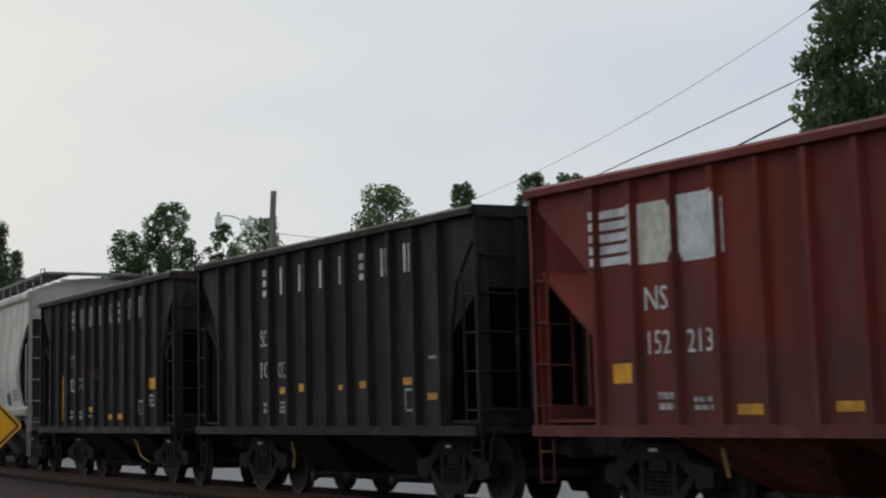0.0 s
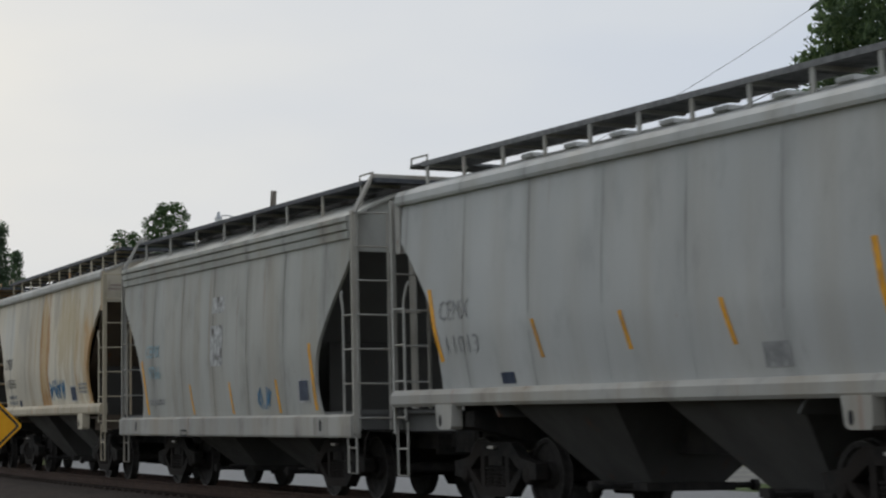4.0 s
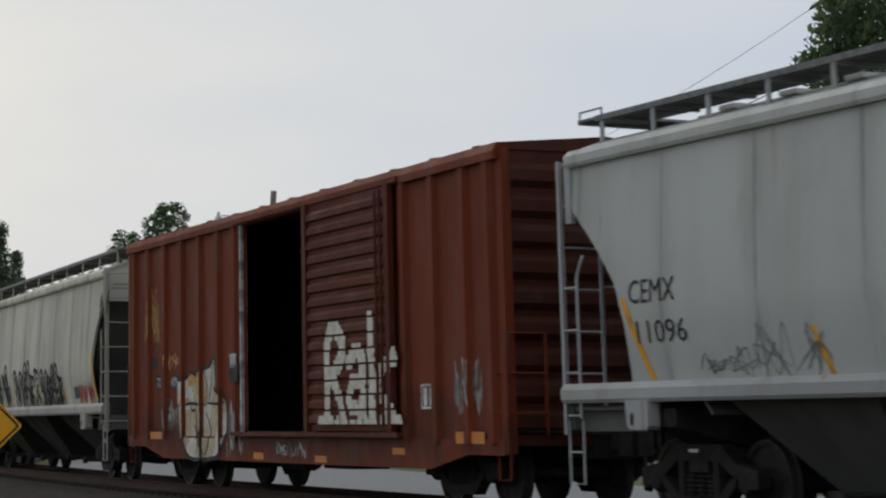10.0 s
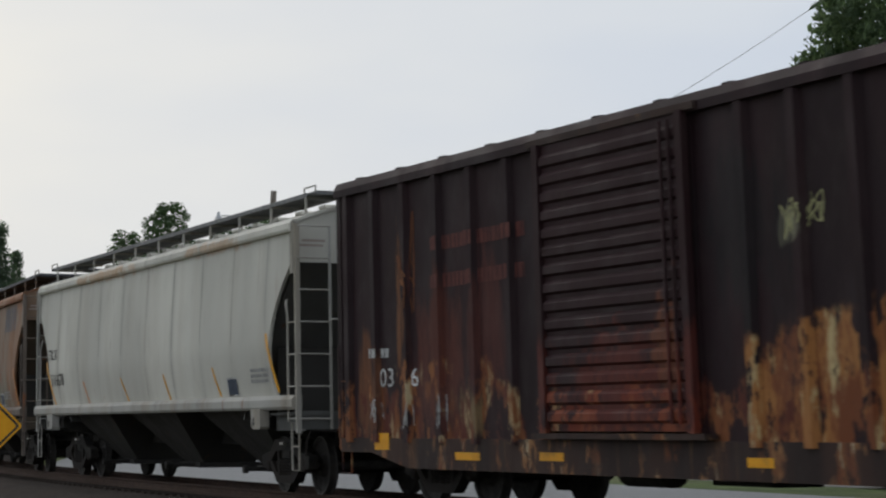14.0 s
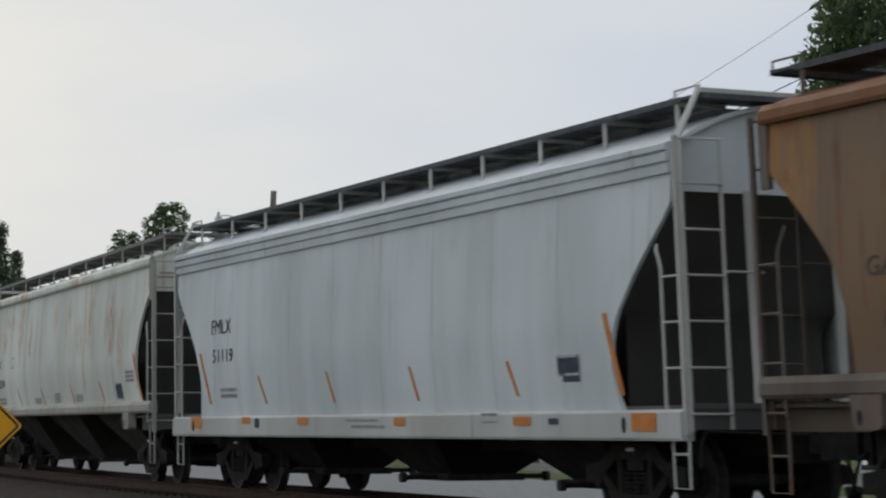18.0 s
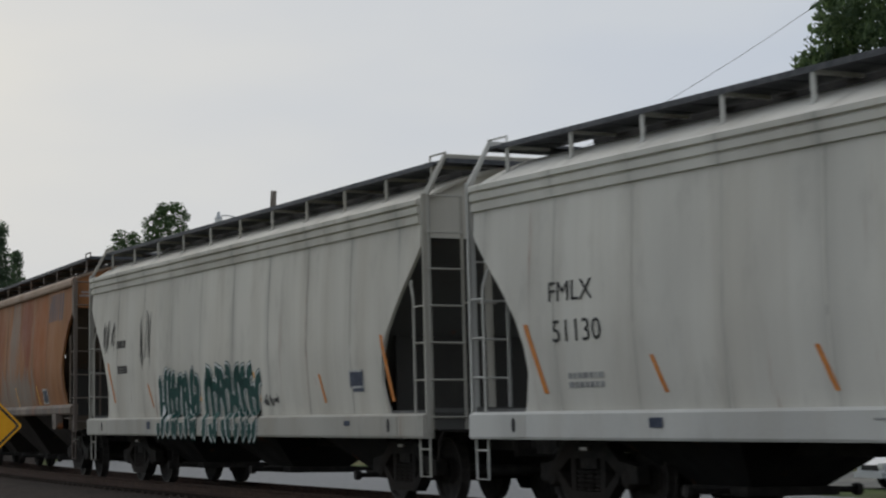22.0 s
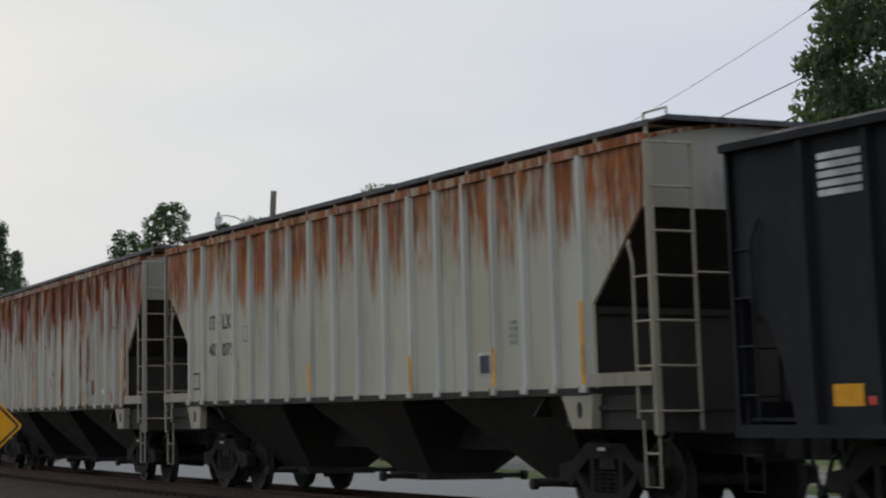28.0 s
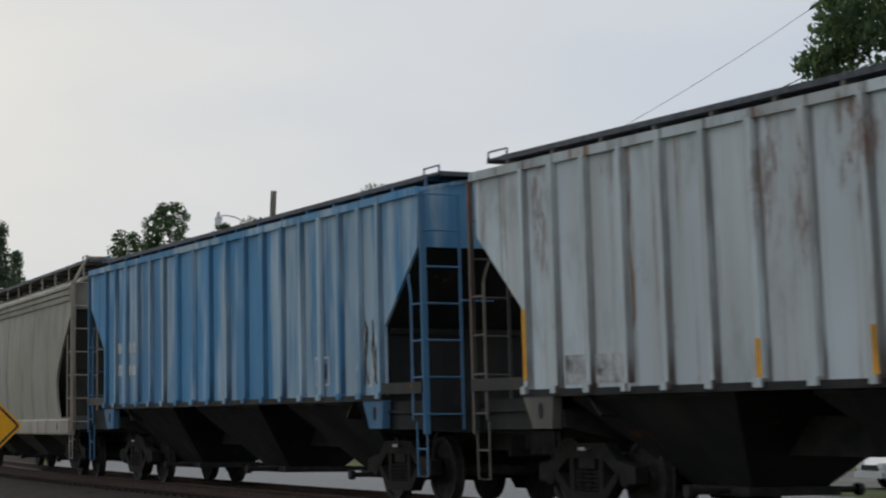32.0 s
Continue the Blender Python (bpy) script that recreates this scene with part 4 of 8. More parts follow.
    me = shape("box_roof_rib", roof_rib)
    for k in range(12):
        part("roof_rib", me, body, car, "", pose(-half + 0.7 + k * (2 * half - 1.4) / 11, 0, 0))

    def end(bm):
        box(bm, half - 0.06, half, -w, w, z0 + 0.1, z1 + 0.10)
        prism(bm, [(-w - 0.02, z1 + 0.08), (w + 0.02, z1 + 0.08), (w, z1 + 0.16), (0, z1 + 0.30), (-w, z1 + 0.16)], 0, half - 0.08, half + 0.03)
    me = shape(("box_end", half), end)
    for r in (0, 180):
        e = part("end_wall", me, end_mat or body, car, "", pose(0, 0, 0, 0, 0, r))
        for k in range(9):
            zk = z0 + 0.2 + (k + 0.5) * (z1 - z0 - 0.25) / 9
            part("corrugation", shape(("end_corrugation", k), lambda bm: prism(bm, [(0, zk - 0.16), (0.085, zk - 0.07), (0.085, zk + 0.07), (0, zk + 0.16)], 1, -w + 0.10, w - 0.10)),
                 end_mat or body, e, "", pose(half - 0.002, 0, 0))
        for s in (-1, 1):
            part("corner_post", shape("box_corner_post", lambda bm: box(bm, -0.06, 0.09, -0.06, 0.06, z0, z1 + 0.1)), body, e, "", pose(half + 0.004, s * (w - 0.045), 0))

    def leaf(bm):
        w0, w1 = a + opened - 0.06, b + opened + 0.06
        y = -w - 0.10
        box(bm, w0, w1, y, y + 0.04, zf + 0.02, z1 - 0.02)
    d = part("door", shape(("box_door", *key), leaf), door_mat, car, "sliding steel door with pressed ribs")

    w0, w1, yd = a + opened - 0.06, b + opened + 0.06, -w - 0.10
    for k in range(15):
        zk = zf + 0.12 + k * (z1 - zf - 0.2) / 15
        ridge = shape(("door_ridge", round(w1 - w0, 2), k), lambda bm: prism(bm, [(yd + 0.002, zk - 0.015), (yd - 0.045, zk + 0.015), (yd - 0.045, zk + 0.10), (yd + 0.002, zk + 0.15)], 0,
                                                                             w0 + 0.14, w1 - 0.14))
        part("pressed_ridge", ridge, door_mat, d)
    stile = shape("door_stile", lambda bm: box(bm, -0.07, 0.07, -0.06, 0.02, zf, z1 - 0.02))
    bar = shape("lock_rod", lambda bm: rod(bm, (0, 0, zf + 0.1), (0, 0, z1 - 0.1), 0.022, 6))
    for x in (w0 + 0.05, w1 - 0.05):
        part("stile", stile, door_mat, d, "", pose(x, yd, 0))
    for x in (w1 - 0.40, w1 - 0.22):
        part("lock_rod", bar, door_mat, d, "", pose(x, yd - 0.075, 0))

    lo, hi = min(a, a + opened) - 0.3, max(b, b + opened) + 0.3
    part("door_track", shape(("door_track", *key), lambda bm: box(bm, lo, hi, -w - 0.17, -w, zf - 0.07, zf - 0.005)), sill_mat, car)
    part("door_track", shape(("door_head_track", *key), lambda bm: box(bm, lo, hi, -w - 0.13, -w, z1 - 0.03, z1 + 0.05)), sill_mat, car)

    def frame_posts(bm):
        for x in (a - 0.09, b + 0.02):
            box(bm, x, x + 0.08, -w - 0.05, -w + 0.06, zf, z1 - 0.03)
    part("door_post", shape(("door_post", *key), frame_posts), M_PALEINK if opened else body, car)

    def centre(bm):
        box(bm, -half + 0.1, half - 0.1, -0.28, 0.28, 0.66, 0.92)
        for x in (-half + 2.3, half - 2.3):
            box(bm, x - 0.2, x + 0.2, -1.4, 1.4, 0.74, 0.90)
        box(bm, 0.6, 1.8, -0.95, -0.35, 0.42, 0.80)
        rod(bm, (-1.6, -0.7, 0.55), (-0.6, -0.7, 0.55), 0.2, 12)
    part("centre_sill", shape(("box_centre", half), centre), M_UNDER, car)
    corner_ladders(car, body, half + 0.10, 1.50, 2.2, 2.1, 0.95, 0.5)
    for d in (1, -1):
        bogie(car, d * (half - 2.35))
    draft_gear(car, half)
    part("brake_wheel", shape("brake_wheel", f_brake_wheel), M_UNDER, car, "", pose(-half - 0.12, 0.35, 2.4, 0, 0, 180))
    return car

# ---------------------------------------------------------------- ground, track and road
GROUND_Z = -0.62
n = Net("meadow_grass", 0.95)
g1 = n.span(n.noise(0.9, (1, 1, 1), (0, 0, 0), 8.0, 0.7), 0.35, 0.65)
g2 = n.span(n.noise(0.06, (1, 1, 1), (3, 1, 0), 4.0), 0.4, 0.62)
c = n.mix(g2, n.mix(g1, (0.035, 0.06, 0.014), (0.085, 0.115, 0.03)), (0.14, 0.125, 0.06))
n.bump(n.noise(6.0, (1, 1, 1), (0, 0, 0), 8.0), 0.8, 0.08)
M_GRASS = n.done(c)
M_ROAD = mottled("pale_worn_asphalt", (0.15, 0.154, 0.158), (0.215, 0.217, 0.22), 5.0, 0.75, bump=0.3, third=(0.18, 0.184, 0.188), big=0.05)
M_LOT = mottled("gravel_lot", (0.10, 0.098, 0.09), (0.17, 0.165, 0.15), 3.0, 0.95, third=(0.2, 0.19, 0.16))
n = Net("dark_ballast", 0.95)
v = n.noise(5.0, (1, 1, 1), (0, 0, 0), 8.0, 0.75)
c = n.mix(n.span(v, 0.35, 0.65), (0.012, 0.009, 0.008), (0.040, 0.029, 0.0235))
c = n.mix(n.span(n.noise(0.5, (1, 1, 1), (2, 0, 0), 3.0), 0.4, 0.65), c, (0.033, 0.023, 0.018))
n.bump(n.noise(9.0, (1, 1, 1), (0, 0, 0), 6.0), 1.0, 0.05)
M_BALLAST = n.done(c)
n = Net("brown_gravel", 0.95)
c = n.mix(n.span(n.noise(6.0, (1, 1, 1), (0, 0, 0), 8.0, 0.75), 0.35, 0.65), (0.04, 0.03, 0.02), (0.12, 0.09, 0.062))
c = n.mix(n.span(n.noise(0.7, (1, 1, 1), (2, 5, 0), 5.0), 0.5, 0.62), c, (0.06, 0.07, 0.025))
n.bump(n.noise(10.0, (1, 1, 1), (0, 0, 0), 6.0), 1.0, 0.05)
M_GRAVEL = n.done(c)


def ribbon(name, prof, s0, s1, step, mat, label, kind="structure", close=False):
    """A strip along the track; prof: (side, z) pairs across it."""
    verts, faces = [], []
    ss = np.arange(s0, s1 + step / 2, step)
    m = len(prof)
    for s in ss:
        for side, z in prof:
            x, y, _ = on_line(s, side)
            verts.append((x, y, z))
    for i in range(len(ss) - 1):
        for j in range(m if close else m - 1):
            k = (j + 1) % m
            faces.append((i * m + j, (i + 1) * m + j, (i + 1) * m + k, i * m + k))
    me = bpy.data.meshes.new(name)
    me.from_pydata(verts, [], faces)
    me.materials.append(mat)
    ob = new(name, me)
    return tagged(ob, label, kind=kind)


def f_ground(bm):
    r = [0, 60, 160, 400, 1000, 2600, 4600]
    ring = []
    for k, d in enumerate(r[1:]):
        ring.append([bm.verts.new((d * math.cos(a * math.tau / 48), 40 + d * math.sin(a * math.tau / 48), GROUND_Z)) for a in range(48)])
    c = bm.verts.new((0, 40, GROUND_Z))
    for a in range(48):
        bm.faces.new((c, ring[0][a], ring[0][(a + 1) % 48]))
        for p, q in zip(ring, ring[1:]):
            bm.faces.new((p[a], q[a], q[(a + 1) % 48], p[(a + 1) % 48]))


me = shape("ground", f_ground)
me.materials.clear()
me.materials.append(M_GRASS)
tagged(new("ground", me), "flat rough grass reaching the horizon", kind="structure")

ribbon("ballast", [(3.6, GROUND_Z + 0.02), (2.2, -0.24), (1.5, -0.20), (-1.5, -0.20), (-2.2, -0.24), (-3.4, GROUND_Z + 0.02)], -240, 200, 2.0, M_BALLAST, "dark oily crushed-stone ballast under the track")
ribbon("gravel_verge", [(9.5, GROUND_Z + 0.006), (3.5, GROUND_Z + 0.012)], -120, 60, 2.0, M_GRAVEL, "brown gravel and dry weeds beside the track")
ribbon("road", [(-4.2, GROUND_Z + 0.015), (-10.0, GROUND_Z + 0.06), (-16.6, GROUND_Z + 0.015)], -240, 60, 2.0, M_ROAD, "pale worn asphalt road along the railway")
ribbon("gravel_lot", [(-21.0, GROUND_Z + 0.015), (-32.0, GROUND_Z + 0.02)], -120, 60, 2.0, M_LOT, "pale gravel lot beyond the grass")

RAIL = [(0.075, -0.17), (0.072, -0.155), (0.012, -0.13), (0.012, -0.045), (0.037, -0.03), (0.037, 0.0), (-0.037, 0.0), (-0.037, -0.03), (-0.012, -0.045), (-0.012, -0.13), (-0.072, -0.155), (-0.075, -0.17)]
for s in (-0.755, 0.755):
    ribbon("rail", [(s + a, z) for a, z in RAIL], -240, 200, 1.0, M_RAIL, "rusty steel rail with a worn head", close=True)

# trees --------------------------------------------------------------------
def leaf_net(name, dark, light):
    n = Net(name, 0.65)
    c = n.mix(n.island(), dark, light)
    n.b.inputs["Specular IOR Level"].default_value = 0.25
    glow, both, out = n.t.nodes.new("ShaderNodeBsdfTranslucent"), n.t.nodes.new("ShaderNodeMixShader"), n.t.nodes["Material Output"]
    n.put(glow.inputs["Color"], n.mix(1.0, c, (1.5, 1.6, 1.1), "MULTIPLY"))
    both.inputs[0].default_value = 0.5
    n.t.links.new(n.b.outputs[0], both.inputs[1])
    n.t.links.new(glow.outputs[0], both.inputs[2])
    n.t.links.new(both.outputs[0], out.inputs["Surface"])
    return n.done(c)


M_BARK = mottled("grey_bark", (0.06, 0.048, 0.038), (0.13, 0.11, 0.09), 5.0, 0.95, bump=0.8, stretch=(1, 1, 0.3))
M_LEAF = leaf_net("deep_green_leaves", (0.032, 0.060, 0.027), (0.078, 0.122, 0.058))
M_LEAF_ASH = leaf_net("grey_green_ash_leaves", (0.050, 0.080, 0.042), (0.15, 0.20, 0.115))
M_LEAF_PALE = leaf_net("fresh_green_leaves", (0.060, 0.095, 0.038), (0.12, 0.165, 0.075))
M_LEAF_FIR = leaf_net("blue_green_needles", (0.045, 0.070, 0.050), (0.085, 0.12, 0.08))
M_LEAF_RUST = leaf_net("reddish_leaves", (0.06, 0.05, 0.028), (0.11, 0.085, 0.045))


def tree(x, y, height, spread, base, count, leaf, mat, label, seed, droop=0.25, kind="round"):
    """A trunk with limbs that reach the lumps of the crown, and a leaf-covered crown with gaps."""
    rng = np.random.default_rng(seed)
    top = new("tree")
    top.matrix_basis = pose(x, y, GROUND_Z)
    tagged(top, label, "tree")
    bm = bmesh.new()
    bx, by = rng.uniform(-0.3, 0.3, 2)
    trunk = [Vector((bx * (k / 6) ** 2, by * (k / 6) ** 2, height * 0.9 * k / 6)) for k in range(7)]
    r0 = height * 0.016 + 0.05
    for k in range(6):
        rod(bm, trunk[k], trunk[k + 1], r0 * (1 - k / 6.6), 8, r0 * (1 - (k + 1) / 6.6))
    lumps = []
    for k in range(95):
        h = base + (height - base) * ((k + rng.uniform(0, 1)) / 95)
        u = (h - base) / (height - base)
        if kind == "fir":
            wide = spread * (1.04 - u) * (0.8 + 0.25 * math.sin(u * 40))
        else:
            wide = spread * max(0.12, math.sin(math.pi * min(1.0, 0.14 + 0.86 * u * 0.96 + 0.0))) ** 0.62
            wide *= 0.82 + 0.22 * noise.noise((seed, u * 4, 0))
        a = k * 2.399 + rng.uniform(-0.6, 0.6)
        r = wide * rng.uniform(0.45, 0.92)
        c = Vector((bx * u + math.cos(a) * r, by * u + math.sin(a) * r, min(h, height - 0.25 * spread * 0.3)))
        size = spread * rng.uniform(0.15, 0.30) * (0.75 + 0.35 * (1 - u))
        lumps.append((c, size))
        if k % 4 == 0 and u < 0.93:
            i = min(5, int(max(0.0, h - 0.35 * r) / (height * 0.9) * 6))
            root = trunk[i]
            rr = max(0.02, r0 * 0.4 * (1 - u))
            mid = root.lerp(c, 0.55) + Vector((0, 0, 0.06 * r))
            rod(bm, root, mid, rr, 5, rr * 0.6)
            rod(bm, mid, c, rr * 0.6, 5, rr * 0.2)
    me = bpy.data.meshes.new("trunk")
    bm.to_mesh(me)
    bm.free()
    me.materials.append(M_BARK)
    part("trunk", me, M_BARK, top)
    cen, rad = np.array([t[0] for t in lumps]), np.array([t[1] for t in lumps])
    pick = rng.choice(len(cen), count, p=rad ** 2 / (rad ** 2).sum())
    d = rng.normal(size=(count, 3))
    d /= np.linalg.norm(d, axis=1)[:, None]
    p = cen[pick] + d * (rad[pick] * rng.uniform(0.2, 1.15, count) ** 0.6)[:, None] * np.array([1, 1, 0.8])
    p = p[p[:, 2] > base * 0.7]
    m = len(p)
    along = rng.normal(size=(m, 3)) * np.array([1, 1, 0.5]) + np.array([0, 0, -droop * 2])
    along /= np.linalg.norm(along, axis=1)[:, None]
    across = np.cross(along, rng.normal(size=(m, 3)))
    across /= np.linalg.norm(across, axis=1)[:, None]
    lift = np.cross(across, along)
    size = leaf * rng.uniform(0.6, 1.35, m)[:, None]
    a, b, e, f = p - along * size * 0.5, p + across * size * 0.27 + lift * size * 0.06, p + along * size * 0.5 - lift * size * 0.12, p - across * size * 0.27 + lift * size * 0.06
    verts = np.stack([a, b, e, f], 1).reshape(-1, 3)
    idx = np.arange(m) * 4
    tri = np.concatenate([np.stack([idx, idx + 1, idx + 2], 1), np.stack([idx, idx + 2, idx + 3], 1)])
    me = bpy.data.meshes.new("crown")
    me.from_pydata(verts.tolist(), [], tri.tolist())
    me.materials.append(mat)
    tagged(part("crown", me, mat, top), kind="stuff")
    return top


PITCH = radians(4.572)


def ray_at(px, py, d):
    """The place d metres ahead in the direction px, py of a picture 1568 wide."""
    u, v = (px - 784) / 3942, (441 - py) / 3942
    f, h = math.cos(PITCH) - v * math.sin(PITCH), math.sin(PITCH) + v * math.cos(PITCH)
    return (u / f * d, d, EYE[2] + h / f * d)


def sight(px, d):
    """World x of a direction px to the right of straight ahead, at distance d."""
    return (px - 784) / 3945 * d


tree(sight(1650, 52.5), 52.5, 15.0, 3.68, 2.8, 64000, 0.21, M_LEAF_ASH, "tall leafy ash tree with drooping deep green leaves", 5, droop=0.5)
tree(sight(2050, 58), 58, 14.5, 4.4, 2.8, 20000, 0.26, M_LEAF_ASH, "tall leafy ash tree with drooping deep green leaves", 6, droop=0.5)
for px, d, h, sp, cnt, mt, lb, seed in (
        (305, 120, 13.7, 2.6, 8500, M_LEAF, "rounded broad-leaved tree behind the railway", 11),
        (228, 118, 12.0, 2.2, 5200, M_LEAF, "small rounded broad-leaved tree behind the railway", 12),
        (178, 126, 10.2, 2.2, 3600, M_LEAF, "low broad-leaved tree behind the railway", 13),
        (388, 124, 13.0, 1.5, 3200, M_LEAF, "slim broad-leaved tree behind the railway", 14),
        (455, 128, 13.6, 2.9, 6200, M_LEAF, "rounded broad-leaved tree behind the railway", 15),
        (682, 112, 13.6, 3.1, 8500, M_LEAF_PALE, "fresh green rounded tree behind the railway", 16),
        (812, 96, 12.2, 1.5, 4600, M_LEAF_PALE, "young tree with open fresh green crown", 17),
        (858, 99, 11.2, 1.9, 3600, M_LEAF_RUST, "small reddish-leaved tree behind the railway", 18),
        (945, 104, 13.5, 1.8, 5200, M_LEAF, "narrow broad-leaved tree behind the railway", 19),
        (1012, 100, 13.0, 2.1, 5600, M_LEAF, "rounded broad-leaved tree behind the railway", 20),
        (-12, 122, 12.8, 2.9, 4600, M_LEAF_FIR, "dark blue-green spruce behind the railway", 21),
        (30, 126, 11.6, 1.8, 2600, M_LEAF_FIR, "slim dark spruce behind the railway", 22),
        (110, 190, 12.2, 5.0, 5200, M_LEAF_PALE, "low hazy thicket on the skyline", 23),
        (40, 190, 12.0, 4.5, 5200, M_LEAF_PALE, "low hazy thicket on the skyline", 24)):
    tree(sight(px, d), d, h, sp, h * 0.22, int(cnt * 3.3), 0.26 if d > 150 else 0.165, mt, lb, seed, kind="fir" if mt is M_LEAF_FIR else "round")

# street lamp pole, wires, warning sign ------------------------------------------
M_WOODPOLE = mottled("weathered_pole_wood", (0.16, 0.135, 0.11), (0.28, 0.25, 0.215), 4.0, 0.9, stretch=(2, 2, 0.2))
M_WIRE = mottled("black_cable", (0.02, 0.02, 0.022), (0.035, 0.035, 0.036), 5.0, 0.6)
M_GALV = mottled("galvanised_steel", (0.36, 0.37, 0.38), (0.46, 0.47, 0.48), 12.0, 0.45, 0.6)
n = Net("frosted_lamp_glass", 0.3)
M_GLASS = n.done((0.75, 0.76, 0.74))


def up(py, d):
    return ray_at(784, py, d)[2]


D_POLE = 96.0
pole = new("street_lamp")
px0 = sight(474, D_POLE)
pole.matrix_basis = pose(px0, D_POLE, GROUND_Z)
tagged(pole, "leaning grey wooden pole with a curved street lamp arm", "street lamp")
HT = up(338, D_POLE) - GROUND_Z


def f_pole(bm):
    lean = sight(483, D_POLE) - px0
    for k in range(6):
        a, b = k / 6, (k + 1) / 6
        rod(bm, (lean * a * a, 0, HT * a), (lean * b * b, 0, HT * b), 0.16 - 0.03 * a, 12, 0.16 - 0.03 * b)


part("post", shape("lamp_pole", f_pole, True), M_WOODPOLE, pole)


def lamp_pt(px, py):
    return (sight(px, D_POLE) - px0, 0.0, up(py, D_POLE) - GROUND_Z)


ARM = [(475, 432), (462, 418), (448, 404), (432, 392), (414, 384), (400, 381), (390, 382)]


def f_arm(bm):
    path_rod(bm, [lamp_pt(*p) for p in ARM], 0.028, 7)


part("lamp_arm", shape("lamp_arm", f_arm), M_GALV, pole, "curved galvanised steel arm")


def f_head(bm):
    x, _, z = lamp_pt(385, 383)
    rod(bm, (x, 0, z), (x, 0, z + 0.20), 0.10, 12, 0.05)
    rod(bm, (x, 0, z - 0.10), (x, 0, z), 0.19, 14, 0.10)


def f_bowl(bm):
    x, _, z = lamp_pt(385, 383)
    rod(bm, (x, 0, z - 0.36), (x, 0, z - 0.10), 0.15, 14, 0.17)


part("lamp_head", shape("lamp_head", f_head), M_GALV, pole)
part("lamp_bowl", shape("lamp_bowl", f_bowl), M_GLASS, pole, "pale glass lamp bowl")


def wire(name, a, b, sag, r, label):
    pts = []
    a, b = Vector(a), Vector(b)
    for k in range(25):
        u = k / 24
        p = a.lerp(b, u)
        p.z -= sag * 4 * u * (1 - u)
        pts.append(p)
    me = shape((name, round(a.z, 2)), lambda bm: path_rod(bm, pts, r, 6))
    ob = part(name, me, M_WIRE, None)
    return tagged(ob, label, "cable", "overhead wires")


wire("overhead_wire", ray_at(1900, -326, 75), ray_at(565, 430, 150), 2.8, 0.011, "thin dark overhead wire")
wire("overhead_wire", ray_at(1900, -96, 75), ray_at(565, 526, 150), 0.4, 0.024, "plain dark overhead cable")
wire("overhead_wire", ray_at(1900, -60, 75), ray_at(565, 568, 150), 1.2, 0.042, "thick black overhead cable")
wire("overhead_wire", ray_at(478, 412, D_POLE), ray_at(760, 425, 118), 0.15, 0.012, "thin dark wire from the lamp pole")


def utility_pole(x, y, z_top):
    u = new("utility_pole")
    u.matrix_basis = pose(x, y, GROUND_Z)
    tagged(u, "plain dark wooden utility pole carrying wires", "utility pole")
    h = z_top - GROUND_Z
    part("post", shape(("utility_post", round(h, 1)), lambda bm: rod(bm, (0, 0, 0), (0, 0, h), 0.16, 12, 0.11)), M_WOODPOLE, u)


utility_pole(sight(565, 150), 150, up(426, 150))
utility_pole(sight(1903, 75), 75.1, up(-335, 75))
utility_pole(sight(760, 118), 118.1, up(420, 118))

# yellow warning sign, seen in part
D_SIGN = 38.0
M_SIGN = mottled("warning_sign_yellow", (0.72, 0.33, 0.012), (0.80, 0.39, 0.02), 3.0, 0.4, bump=0.05)
sign = new("warning_sign")
sign.matrix_basis = pose(sight(-3, D_SIGN), D_SIGN, 0, 0, 0, 8)
tagged(sign, "yellow diamond warning sign with a black border on a steel post", "road sign")
SZ, SH = up(753, D_SIGN), 0.425


def diamond(r, y0, y1):
    def fill(bm):
        o = []
        for k in range(4):
            for e in (-0.06, 0.06):
                a = k * math.pi / 2
                cx, cz = math.cos(a), math.sin(a)
                tx, tz = -math.sin(a), math.cos(a)
                o.append(((cx * (1 - abs(e)) + tx * e) * r, SZ + (cz * (1 - abs(e)) + tz * e) * r))
        prism(bm, o, 1, y0, y1)
    return fill


part("sign_back", shape("sign_back", diamond(SH, -0.003, 0.003)), M_SIGN, sign, "yellow reflective outer edge")
part("sign_border", shape("sign_border", diamond(SH - 0.045, -0.008, -0.0045)), M_BLACKINK, sign, "black border")
part("sign_face", shape("sign_face", diamond(SH - 0.10, -0.013, -0.0095)), M_SIGN, sign)
part("post", shape("sign_post", lambda bm: (box(bm, -0.03, 0.03, 0.005, 0.03, GROUND_Z - 0.1, SZ + 0.3), box(bm, -0.012, 0.012, 0.03, 0.045, GROUND_Z - 0.1, SZ + 0.3))), M_GALV, sign)


